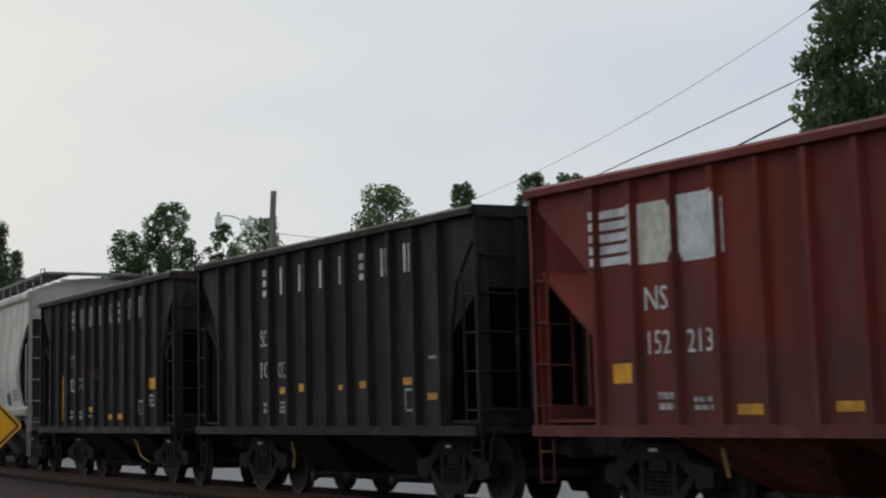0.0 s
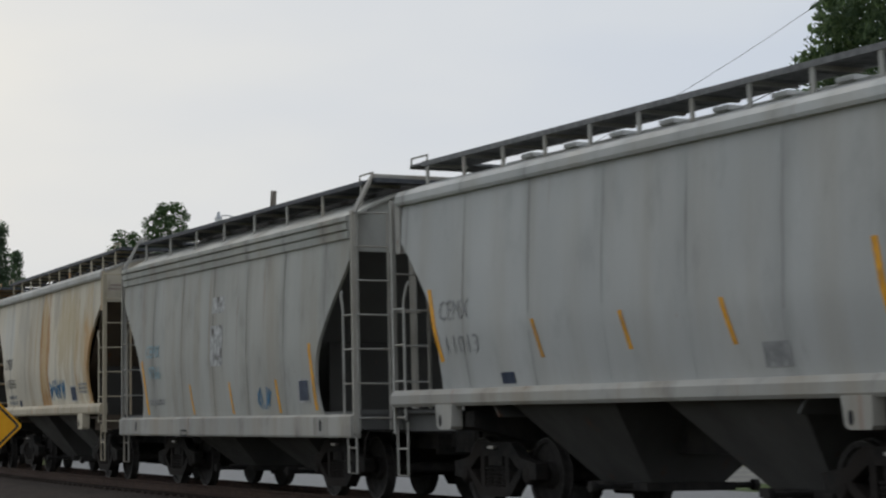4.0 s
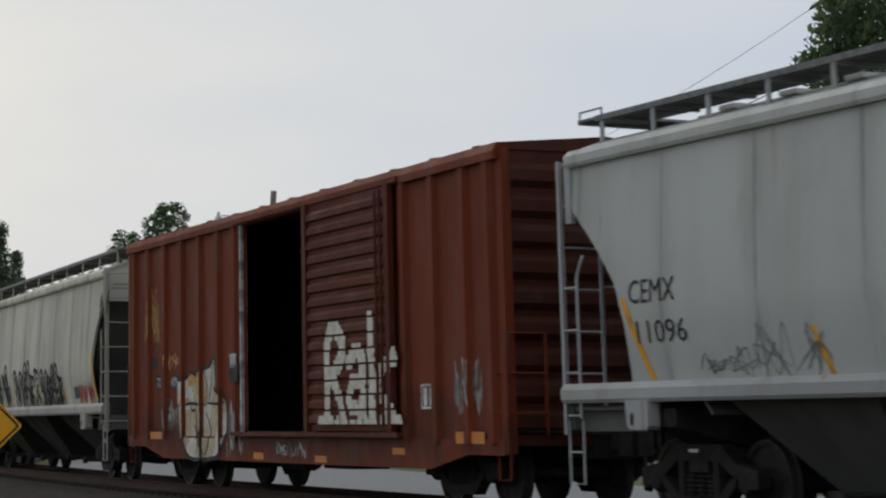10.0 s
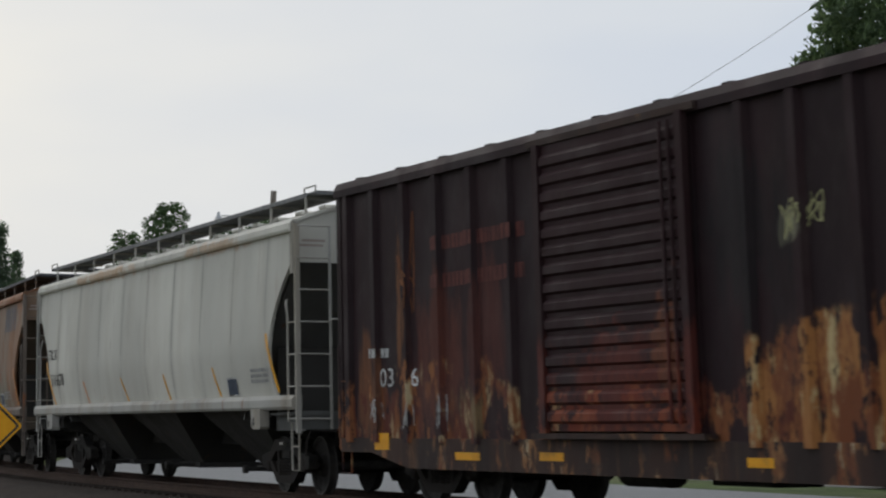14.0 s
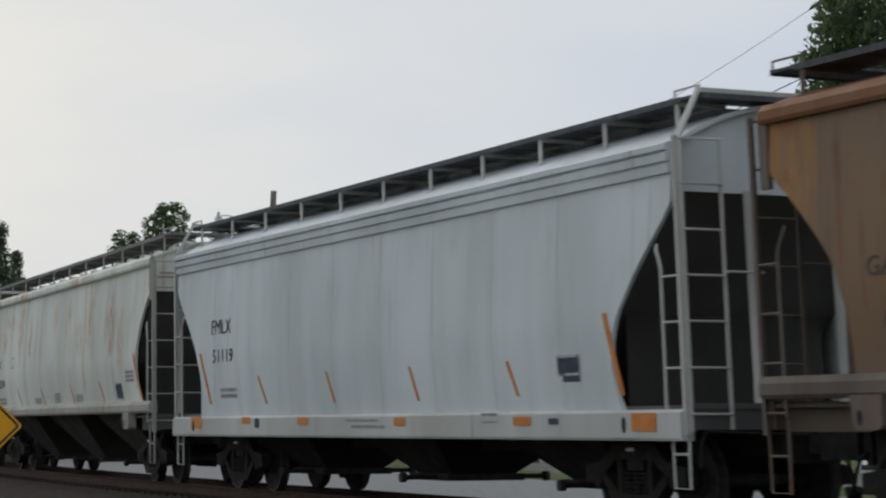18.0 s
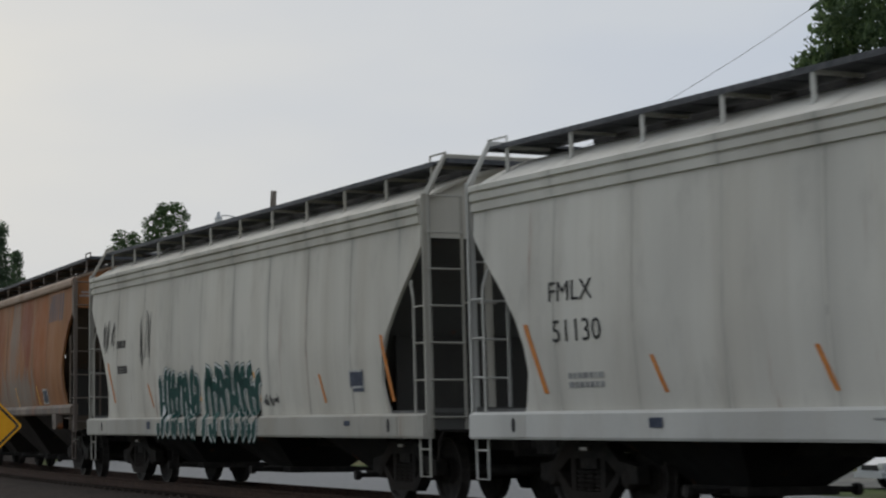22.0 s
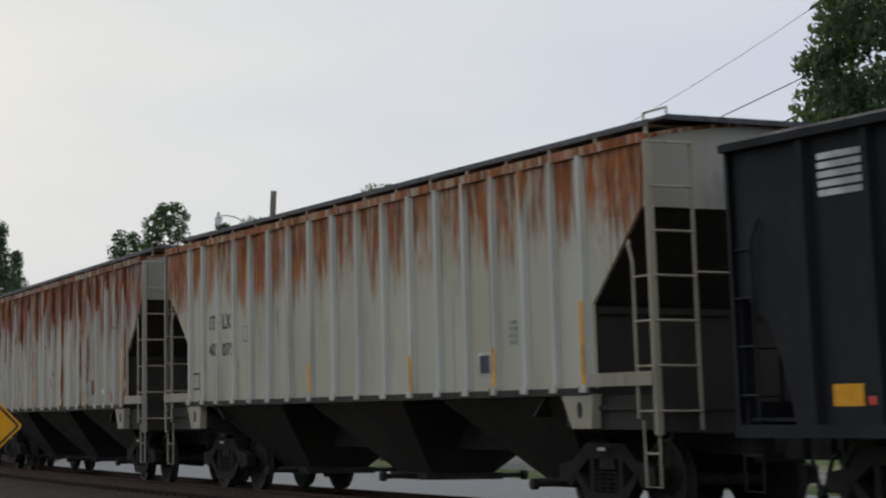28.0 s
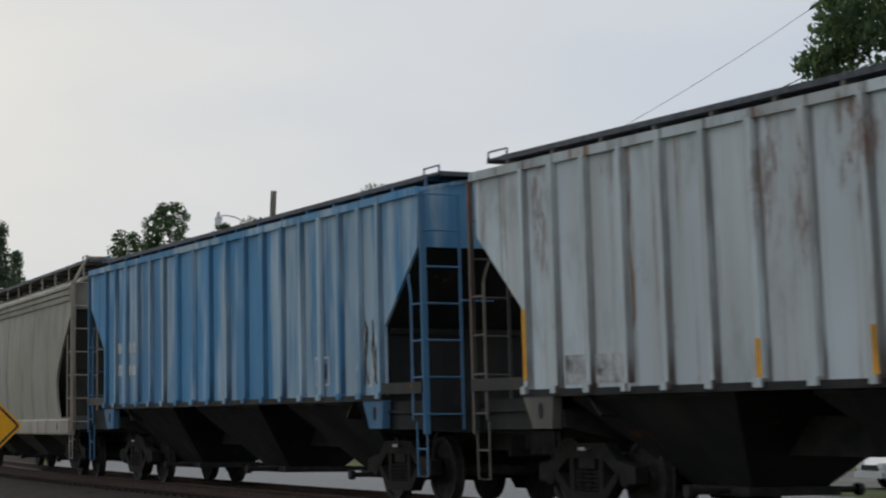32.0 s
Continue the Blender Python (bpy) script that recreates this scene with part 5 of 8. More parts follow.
# parked car beyond the grass, its front corner just in view
def parked_car(x, y, turn):
    c = new("parked_car")
    c.matrix_basis = pose(x, y, GROUND_Z, 0, 0, turn)
    tagged(c, "silver-white saloon car parked beside the road", "car")
    white = mottled("silver_car_paint", (0.55, 0.56, 0.58), (0.62, 0.63, 0.65), 30.0, 0.3, bump=0.02)
    n = Net("dark_car_glass", 0.08)
    n.b.inputs["Specular IOR Level"].default_value = 0.5
    glass = n.done((0.03, 0.035, 0.045))
    prof = [(-2.25, 0.30), (-2.28, 0.62), (-2.05, 0.82), (-1.0, 0.92), (1.35, 0.98), (2.05, 0.96), (2.25, 0.80), (2.25, 0.30)]
    part("body", shape("car_body", lambda bm: prism(bm, prof, 1, -0.86, 0.86)), white, c)

    def cabin(bm):
        lo = [bm.verts.new((a, b, 0.93)) for a, b in ((-1.05, -0.80), (1.55, -0.80), (1.55, 0.80), (-1.05, 0.80))]
        hi = [bm.verts.new((a, b, 1.38)) for a, b in ((-0.30, -0.60), (0.95, -0.60), (0.95, 0.60), (-0.30, 0.60))]
        for k in range(4):
            bm.faces.new((lo[k], lo[(k + 1) % 4], hi[(k + 1) % 4], hi[k]))
        bm.faces.new(hi)
    part("windows", shape("car_cabin", cabin), glass, c, "dark window glass")
    part("roof", shape("car_roof", lambda bm: box(bm, -0.34, 0.99, -0.63, 0.63, 1.375, 1.42)), white, c)
    part("grille", shape("car_grille", lambda bm: box(bm, -2.31, -2.27, -0.5, 0.5, 0.50, 0.64)), M_DARK, c)
    part("bumper", shape("car_bumper", lambda bm: box(bm, -2.36, -2.2, -0.84, 0.84, 0.30, 0.46)), white, c)
    for s in (-1, 1):
        part("headlight", shape("car_headlight", lambda bm: box(bm, -2.30, -2.18, -0.17, 0.17, 0.56, 0.70)), M_GLASS, c, "", pose(0, s * 0.66, 0))
        for e in (-1, 1):
            wheel = part("wheel", shape("car_tyre", lambda bm: lathe_y(bm, [(0.2, -0.1), (0.29, -0.1), (0.315, -0.07), (0.315, 0.07), (0.29, 0.1), (0.2, 0.1)], 0, 0.315)), M_HOSE, c, "", pose(e * 1.38, s * 0.79, 0))
            part("wheel_rim", shape("car_rim", lambda bm: lathe_y(bm, [(0.05, -0.105), (0.19, -0.11), (0.2, -0.09), (0.2, 0.09), (0.19, 0.11), (0.05, 0.105)], 0, 0.315)), M_GALV, wheel)


parked_car(sight(1545, 60) + 2.1, 60.6, 14)

# ---------------------------------------------------------------- the train, from its head to its tail
RUST = (0.22, 0.085, 0.03)
OCHRE = (0.42, 0.21, 0.07)
W_TRIM = paint("white_trim", (0.39, 0.38, 0.35), dirt=0.8, streak=0.1, patch=0.06, seed=31)
G_TRIM = paint("grey_trim", (0.37, 0.38, 0.385), dirt=0.6, streak=0.1, patch=0.05, seed=32)
F_TRIM = paint("clean_white_trim", (0.55, 0.545, 0.515), dirt=0.3, streak=0.06, patch=0.02, seed=47)
D_TRIM = paint("dull_dark_grey_trim", (0.125, 0.115, 0.105), dirt=0.5, streak=0.2, patch=0.1, seed=50)
C_TRIM = paint("rust_tinged_cream_trim", (0.50, 0.445, 0.34), rust=(0.38, 0.19, 0.06), dirt=0.55, streak=0.3, patch=0.3, seed=53, film=(0.36, 0.27, 0.17))
R_TRIM = paint("rusted_trim", (0.36, 0.33, 0.28), dirt=0.6, streak=0.5, patch=0.45, seed=33)
T_TRIM = paint("tan_trim", (0.37, 0.33, 0.265), dirt=0.5, streak=0.35, patch=0.3, seed=34)
N_TRIM = paint("brown_trim", (0.14, 0.115, 0.10), dirt=0.5, streak=0.4, patch=0.4, seed=35)
B_DULL = paint("dusty_beige_trim", (0.43, 0.415, 0.37), dirt=0.6, streak=0.12, patch=0.06, seed=51, film=(0.30, 0.26, 0.20))
# bay grey that holds the shade under the cars as well as grime
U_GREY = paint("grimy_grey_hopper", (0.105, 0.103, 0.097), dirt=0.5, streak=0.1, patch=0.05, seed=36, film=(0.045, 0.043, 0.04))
# end recess tones, darkened for the shade between the cars
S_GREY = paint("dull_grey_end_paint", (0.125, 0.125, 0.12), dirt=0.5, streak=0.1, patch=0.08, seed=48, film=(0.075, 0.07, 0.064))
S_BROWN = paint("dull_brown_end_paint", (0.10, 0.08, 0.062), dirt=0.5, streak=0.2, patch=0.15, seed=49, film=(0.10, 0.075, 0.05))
# darker grey for bays and end parts, their shade put into the colour
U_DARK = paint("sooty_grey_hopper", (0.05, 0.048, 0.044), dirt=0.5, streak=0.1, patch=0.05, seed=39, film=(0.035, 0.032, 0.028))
U_RUST = paint("grimy_rusty_hopper", (0.034, 0.030, 0.027), dirt=0.5, streak=0.2, patch=0.2, seed=37, rust=(0.07, 0.045, 0.03), film=(0.05, 0.043, 0.037))
U_BLACK = paint("grimy_black_hopper", (0.02, 0.02, 0.02), dirt=0.3, streak=0.1, patch=0.1, seed=38, film=(0.09, 0.08, 0.07))

CUT_RED = [(1.04, 1.42), (2.75, 1.42), (3.62, 0.15), (4.2, 0.10)]
CUT_OLD = [(1.04, 1.05), (2.3, 0.95), (2.9, 0.75), (3.3, 0.35), (3.5, 0.10), (4.2, 0.08)]
CUT_NEW = [(1.04, 0.95), (1.6, 0.80), (2.0, 0.62), (2.25, 0.35), (2.4, 0.08), (4.2, 0.05)]

TRAIN = []          # (car, distance of its middle along the track at 16 s, its half length)


def couple(car, front, length):
    TRAIN.append((car, front - length / 2, length / 2))
    return car


P_RED = paint("oxide_red_paint", (0.165, 0.028, 0.018), rust=(0.10, 0.03, 0.02), dirt=0.55, streak=0.25, patch=0.12, low=0.2, seed=1, film=(0.075, 0.030, 0.026), stains=((0.0, 1.35, 7.0, 0.55, (0.075, 0.035, 0.03), 0.7), (-2.3, 2.2, 0.5, 0.9, (0.08, 0.05, 0.045), 0.6), (-0.2, 2.4, 0.3, 1.2, (0.085, 0.02, 0.016), 0.7), (2.4, 2.6, 0.35, 1.2, (0.085, 0.025, 0.02), 0.7)))
P_COAL = paint("faded_black_paint", (0.013, 0.0115, 0.0115), rust=(0.050, 0.026, 0.018), dirt=0.4, streak=0.35, patch=0.35, seed=2, film=(0.030, 0.023, 0.021))
P_COAL2 = paint("faded_brown_black_paint", (0.014, 0.012, 0.0115), rust=(0.060, 0.029, 0.019), dirt=0.45, streak=0.45, patch=0.4, seed=3, film=(0.034, 0.025, 0.022))
car_red = couple(open_hopper("red_open_hopper", 5.8, 3.80, P_RED, "oxide red ribbed open-top hopper car with worn white lettering", 11, CUT_RED, 4.24), 216.52, 11.6)
car_coal_a = couple(open_hopper("black_open_hopper", 5.75, 3.76, P_COAL, "faded black ribbed open-top coal hopper car, white spaced lettering", 12, CUT_OLD, 4.56), 203.46, 11.5)
car_coal_b = couple(open_hopper("black_open_hopper", 5.70, 3.76, P_COAL2, "brownish black ribbed coal hopper car with yellow tape marks", 12, CUT_OLD, 4.56), 190.51, 11.4)

FADED = (0.50, 0.35, 0.22)
P3 = paint("chalky_white_paint", (0.56, 0.55, 0.50), rust=OCHRE, dirt=0.35, streak=0.08, patch=0.0, seed=4, stains=((-4.61, 3.37, 0.16, 0.39, FADED, 0.75), (-4.25, 3.60, 0.43, 0.16, FADED, 0.6), (-2.37, 3.34, 0.16, 0.42, FADED, 0.75), (-2.08, 3.60, 0.36, 0.16, FADED, 0.6), (-0.33, 3.33, 0.16, 0.32, FADED, 0.75), (0.17, 3.50, 0.57, 0.16, FADED, 0.6), (1.89, 3.33, 0.16, 0.38, FADED, 0.75), (3.65, 3.31, 0.16, 0.42, FADED, 0.75), (4.17, 3.57, 0.59, 0.16, FADED, 0.6)), seams=(-3.97, 1.82, 1.0))
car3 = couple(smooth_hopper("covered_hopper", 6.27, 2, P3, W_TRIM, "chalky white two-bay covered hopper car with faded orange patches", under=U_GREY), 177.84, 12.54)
P4 = paint("light_grey_paint", (0.475, 0.48, 0.465), dirt=0.4, streak=0.06, patch=0.02, seed=5, seams=(-3.97, 1.82, 1.0))
car4 = couple(smooth_hopper("covered_hopper", 6.27, 2, P4, W_TRIM, "light grey two-bay covered hopper car with yellow stripes", slim=True, under=U_GREY), 163.90, 12.53)
P5 = paint("dusty_grey_paint", (0.40, 0.40, 0.37), dirt=0.55, streak=0.1, patch=0.05, seed=6, seams=(-3.96, 1.82, 1.2))
car5 = couple(smooth_hopper("covered_hopper", 6.26, 2, P5, W_TRIM, "dusty grey two-bay covered hopper car with a deep side sill", deep=True, under=U_GREY, posts=8), 150.0, 12.52)
P_ROOF = paint("chalky_roof_paint", (0.46, 0.455, 0.43), dirt=0.4, streak=0.1, patch=0.03, seed=40)
O_RUN = (0.36, 0.17, 0.045)
P6 = paint("rust_stained_cream_paint", (0.605, 0.555, 0.455), rust=(0.33, 0.155, 0.045), dirt=0.45, streak=0.12, patch=0.0, seed=7, film=(0.40, 0.32, 0.20), seams=(-3.90, 1.82, 0.9),
           stains=((0.25, 2.6, 0.62, 1.9, (0.47, 0.30, 0.12), 0.85), (-0.12, 2.7, 0.12, 1.7, O_RUN, 0.75), (0.62, 2.7, 0.13, 1.8, O_RUN, 0.85), (0.2, 1.5, 0.5, 0.35, O_RUN, 0.7),
                   (-0.75, 2.9, 0.14, 1.1, (0.45, 0.33, 0.17), 0.6), (2.6, 3.1, 1.5, 1.0, (0.46, 0.36, 0.20), 0.7), (4.6, 2.6, 0.9, 1.3, (0.45, 0.32, 0.15), 0.6), (-4.3, 3.2, 0.9, 0.7, (0.56, 0.56, 0.53), 0.6), (-2.2, 3.4, 0.8, 0.6, (0.40, 0.37, 0.32), 0.5), (-1.5, 2.4, 0.25, 1.3, (0.40, 0.33, 0.24), 0.6), (5.0, 2.3, 0.5, 1.0, (0.46, 0.24, 0.07), 0.8), (1.4, 3.7, 0.5, 0.4, (0.42, 0.38, 0.32), 0.6)))
car6 = couple(smooth_hopper("covered_hopper", 6.2, 2, P6, C_TRIM, "cream two-bay covered hopper car with tall orange rust stains", under=U_GREY, inner_mat=S_BROWN, cover=P_ROOF), 136.05, 12.4)
P7 = paint("orange_rust_stained_paint", (0.47, 0.305, 0.145), rust=(0.30, 0.105, 0.02), dirt=0.55, streak=0.15, patch=0.0, seed=8, film=(0.43, 0.225, 0.08), seams=(-3.94, 1.82, 1.0),
           stains=((0.8, 3.1, 0.55, 1.3, (0.56, 0.43, 0.29), 0.8), (-1.2, 3.5, 0.7, 0.9, (0.42, 0.36, 0.29), 0.65), (-1.0, 2.0, 0.5, 0.9, (0.50, 0.38, 0.22), 0.6),
                   (3.4, 2.4, 1.9, 1.5, (0.48, 0.20, 0.035), 0.9), (4.3, 1.9, 1.0, 0.8, (0.42, 0.125, 0.014), 0.95), (5.0, 2.6, 0.5, 1.3, (0.42, 0.14, 0.02), 0.85), (2.4, 1.9, 0.5, 0.8, (0.42, 0.19, 0.04), 0.6),
                   (-0.2, 2.2, 0.10, 1.1, (0.20, 0.085, 0.03), 0.85), (0.35, 1.9, 0.12, 0.6, (0.33, 0.13, 0.03), 0.7), (-5.2, 2.6, 0.7, 1.7, (0.44, 0.185, 0.04), 0.8)))
O_TRIM = paint("orange_stained_trim", (0.44, 0.31, 0.17), rust=(0.36, 0.15, 0.035), dirt=0.5, streak=0.6, patch=0.55, seed=42)
car7 = couple(smooth_hopper("covered_hopper", 6.24, 2, P7, O_TRIM, "two-bay covered hopper car stained orange all over by rust", under=U_GREY, inner_mat=S_BROWN, cover=P_ROOF), 122.33, 12.48)
P8 = paint("pale_grey_paint", (0.47, 0.495, 0.52), dirt=0.25, streak=0.04, patch=0.02, seed=9, seams=(-3.94, 1.82, 0.5))
car8 = couple(smooth_hopper("covered_hopper", 6.24, 2, P8, G_TRIM, "pale grey two-bay covered hopper car with black lettering", under=U_GREY), 108.51, 12.48)
P9 = paint("pale_cement_grey_paint", (0.44, 0.447, 0.425), dirt=0.3, streak=0.05, patch=0.02, seed=10, seams=(-3.97, 1.82, 1.0))
car9 = couple(smooth_hopper("covered_hopper", 6.27, 2, P9, G_TRIM, "pale grey two-bay covered hopper car with yellow edge stripes", slim=True, under=U_GREY), 94.63, 12.55)

P10 = paint("brown_red_boxcar_paint", (0.165, 0.030, 0.0085), rust=(0.07, 0.020, 0.011), dirt=0.5, streak=0.35, patch=0.2, seed=11, film=(0.085, 0.022, 0.011), stains=((0.0, 0.85, 9.5, 0.30, (0.06, 0.018, 0.011), 0.7), (6.0, 1.2, 1.6, 0.4, (0.07, 0.02, 0.012), 0.6), (-6.3, 1.1, 1.2, 0.4, (0.07, 0.02, 0.012), 0.6)))
P10D = paint("brown_red_door_paint", (0.098, 0.0185, 0.0075), rust=(0.07, 0.02, 0.012), dirt=0.4, streak=0.25, patch=0.15, seed=12, film=(0.085, 0.028, 0.016))
# the end walls take a darker red than the sides
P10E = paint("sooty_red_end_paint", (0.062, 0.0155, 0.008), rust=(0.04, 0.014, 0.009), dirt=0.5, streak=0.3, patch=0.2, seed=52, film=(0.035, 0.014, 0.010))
POSTS_RED = [-8.0, -7.05, -6.0, -4.95, -3.9, -2.85, -1.95, 5.35, 6.35, 7.35, 8.1]
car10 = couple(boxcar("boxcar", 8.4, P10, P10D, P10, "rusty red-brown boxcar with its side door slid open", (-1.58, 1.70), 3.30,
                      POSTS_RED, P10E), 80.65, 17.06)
P11 = paint("grey_white_paint", (0.55, 0.53, 0.45), dirt=0.55, streak=0.06, patch=0.0, seed=13, seams=(-6.96, 1.82, 1.2))
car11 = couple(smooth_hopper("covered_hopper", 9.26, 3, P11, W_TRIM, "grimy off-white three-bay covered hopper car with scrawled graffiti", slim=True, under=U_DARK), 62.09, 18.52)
CHAR_REAR = ((-5.1, 1.9, 0.9, 1.1, (0.11, 0.034, 0.024), 0.8), (-6.3, 2.6, 0.18, 1.1, (0.24, 0.10, 0.04), 0.7),
                    (-3.6, 2.2, 0.5, 1.0, (0.10, 0.032, 0.025), 0.7), (-7.4, 1.5, 0.5, 0.7, (0.2, 0.08, 0.035), 0.7), (3.2, 3.05, 0.22, 0.2, (0.30, 0.29, 0.20), 0.8),
                    (-4.2, 1.2, 0.5, 0.4, (0.30, 0.2, 0.09), 0.6), (6.6, 1.2, 0.5, 0.3, (0.36, 0.26, 0.12), 0.7), (2.3, 3.0, 0.9, 0.9, (0.014, 0.012, 0.013), 0.8))
P12 = paint("charred_boxcar_paint", (0.019, 0.0095, 0.0115), rust=(0.19, 0.065, 0.028), dirt=0.35, streak=0.0, patch=0.0, seed=14,
            film=(0.030, 0.0135, 0.015), second=(0.027, 0.012, 0.014), stains=CHAR_REAR,
            flake=((-9.0, 9.0, 1.55, (0.10, 0.028, 0.018), (0.20, 0.075, 0.03), (0.36, 0.26, 0.14), 0.75), (2.3, 5.3, 2.0, (0.17, 0.055, 0.022), (0.34, 0.15, 0.05), (0.50, 0.38, 0.19), 0.9),
                   (5.2, 8.0, 1.9, (0.15, 0.045, 0.02), (0.33, 0.13, 0.04), (0.48, 0.36, 0.16), 0.85), (-7.6, -4.4, 1.75, (0.11, 0.032, 0.02), (0.26, 0.10, 0.035), (0.42, 0.34, 0.2), 0.6)))
P12E = paint("charred_end_paint", (0.012, 0.0075, 0.0085), rust=(0.04, 0.016, 0.013), dirt=0.3, streak=0.1, patch=0.1, seed=43, film=(0.035, 0.02, 0.02))
P12D = paint("charred_door_paint", (0.030, 0.0125, 0.0145), rust=(0.17, 0.045, 0.025), dirt=0.3, streak=0.0, patch=0.03, low=0.12, seed=15, film=(0.045, 0.022, 0.021), flake=((-2.2, 1.6, 1.5, (0.16, 0.035, 0.02), (0.22, 0.06, 0.028), (0.33, 0.2, 0.1), 0.7),), stains=((-0.2, 1.5, 1.3, 0.6, (0.12, 0.03, 0.022), 0.8), (0.9, 1.8, 0.3, 0.5, (0.2, 0.07, 0.035), 0.7)))
P12S = paint("peeled_sill_paint", (0.05, 0.028, 0.022), rust=(0.20, 0.10, 0.045), dirt=0.4, streak=0.2, patch=0.3, seed=16, film=(0.05, 0.03, 0.025), second=(0.03, 0.02, 0.018), flake=((-9, 9, 2.0, (0.14, 0.05, 0.025), (0.28, 0.14, 0.06), (0.45, 0.38, 0.25), 0.45),))
POSTS_CHARRED = [-8.1, -7.15, -6.1, -5.05, -4.0, -2.95, 2.4, 3.35, 4.35, 5.35, 6.4, 7.4, 8.15]
car12 = couple(boxcar("boxcar", 8.45, P12, P12D, P12S, "nearly black scorched boxcar, rusted and peeling along the bottom", (-1.95, 1.35), 0.0,
                      POSTS_CHARRED, P12E), 42.03, 17.1)
P13 = paint("clean_white_paint", (0.585, 0.57, 0.51), dirt=0.25, streak=0.08, patch=0.03, seed=17, stains=((-3.0, 4.12, 2.5, 0.12, OCHRE, 0.6), (5.0, 4.1, 2.0, 0.12, OCHRE, 0.5)), seams=(-6.85, 1.82, 0.8))
car13 = couple(smooth_hopper("covered_hopper", 9.15, 3, P13, W_TRIM, "white three-bay covered hopper car with slim yellow stripes", slim=True, under=U_DARK), 23.39, 18.3)
MAROON, UMBER = (0.125, 0.028, 0.016), (0.26, 0.10, 0.038)
P14 = paint("rust_browned_grey_paint", (0.235, 0.165, 0.118), rust=(0.21, 0.078, 0.032), dirt=0.6, streak=0.45, patch=0.55, seed=18, film=(0.22, 0.135, 0.08), seams=(-6.80, 1.82, 0.8),
            stains=((2.5, 1.9, 5.5, 0.55, (0.235, 0.225, 0.175), 0.75), (2.4, 2.75, 3.0, 0.6, UMBER, 0.5), (-3.65, 2.8, 1.05, 2.3, MAROON, 1.0), (-1.05, 3.1, 0.62, 1.5, (0.16, 0.036, 0.02), 1.0), (-1.3, 1.8, 0.5, 0.7, (0.15, 0.07, 0.04), 0.6),
                    (-8.5, 3.2, 0.6, 1.2, (0.36, 0.19, 0.07), 0.8), (-7.2, 2.7, 0.8, 1.0, (0.25, 0.15, 0.08), 0.6), (-2.2, 2.2, 0.35, 1.6, (0.26, 0.225, 0.165), 0.7), (-5.6, 2.2, 0.6, 0.9, (0.23, 0.21, 0.16), 0.5),
                    (4.6, 2.9, 0.7, 0.6, (0.26, 0.12, 0.05), 0.6), (7.6, 2.8, 0.9, 1.2, UMBER, 0.5)))
P14R = paint("rusted_roof_paint", (0.24, 0.10, 0.05), rust=(0.15, 0.055, 0.028), dirt=0.5, streak=0.4, patch=0.3, seed=44)
car14 = couple(smooth_hopper("covered_hopper", 9.1, 3, P14, N_TRIM, "rust-browned three-bay covered hopper car with dark red streaks", slim=True, under=U_RUST, inner_mat=S_BROWN, cover=P14R), 3.56, 18.2)
P15 = paint("cool_grey_paint", (0.645, 0.69, 0.70), dirt=0.18, streak=0.03, patch=0.0, seed=19, seams=(-6.62, 1.82, 0.25))
car15 = couple(smooth_hopper("covered_hopper", 8.92, 3, P15, F_TRIM, "clean cool grey three-bay covered hopper car with orange stripes", deep=True, under=U_BLACK), -16.01, 17.84)
ORG = (0.44, 0.20, 0.055)
P16 = paint("rust_spotted_cream_paint", (0.69, 0.71, 0.665), rust=(0.42, 0.21, 0.08), dirt=0.30, streak=0.12, patch=0.10, seed=20, mottle=True, film=(0.46, 0.38, 0.24), seams=(-6.82, 1.82, 0.5),
            stains=((-7.9, 3.4, 0.18, 0.35, ORG, 0.6), (-7.0, 3.25, 0.35, 0.3, ORG, 0.65), (-6.0, 3.1, 0.28, 0.22, (0.48, 0.22, 0.06), 0.8), (-3.95, 3.35, 0.16, 0.55, ORG, 0.85), (-3.6, 3.5, 0.08, 0.4, ORG, 0.7), (-2.65, 3.1, 0.13, 0.4, ORG, 0.8), (-1.95, 3.1, 0.12, 0.45, ORG, 0.8),
                    (-7.0, 2.4, 0.35, 0.25, ORG, 0.45), (1.55, 3.3, 0.22, 0.45, ORG, 0.75), (3.75, 3.35, 0.2, 0.5, ORG, 0.75), (5.7, 3.2, 0.35, 0.5, (0.42, 0.18, 0.05), 0.9), (-5.2, 3.6, 0.5, 0.15, ORG, 0.5), (0.2, 3.4, 0.3, 0.4, ORG, 0.5),
                    (2.6, 2.9, 0.6, 0.3, (0.5, 0.36, 0.2), 0.5), (6.6, 2.6, 0.2, 0.6, ORG, 0.6), (-3.4, 4.15, 0.8, 0.1, ORG, 0.8), (-6.6, 4.15, 0.6, 0.1, ORG, 0.8), (2.9, 4.15, 1.0, 0.1, ORG, 0.7)))
car16 = couple(smooth_hopper("covered_hopper", 9.12, 3, P16, W_TRIM, "cream three-bay covered hopper car with orange rust blotches", slim=True, under=U_DARK), -35.21, 18.24)
P17 = paint("plain_white_grey_paint", (0.625, 0.605, 0.55), dirt=0.3, streak=0.04, patch=0.0, seed=21, seams=(-6.58, 1.82, 0.7))
car17 = couple(smooth_hopper("covered_hopper", 8.88, 3, P17, F_TRIM, "off-white three-bay covered hopper car with slim orange stripes", deep=True, under=U_BLACK), -54.90, 17.76)
P18 = paint("warm_grey_paint", (0.595, 0.57, 0.505), dirt=0.35, streak=0.06, patch=0.02, seed=22, seams=(-6.58, 1.82, 0.9))
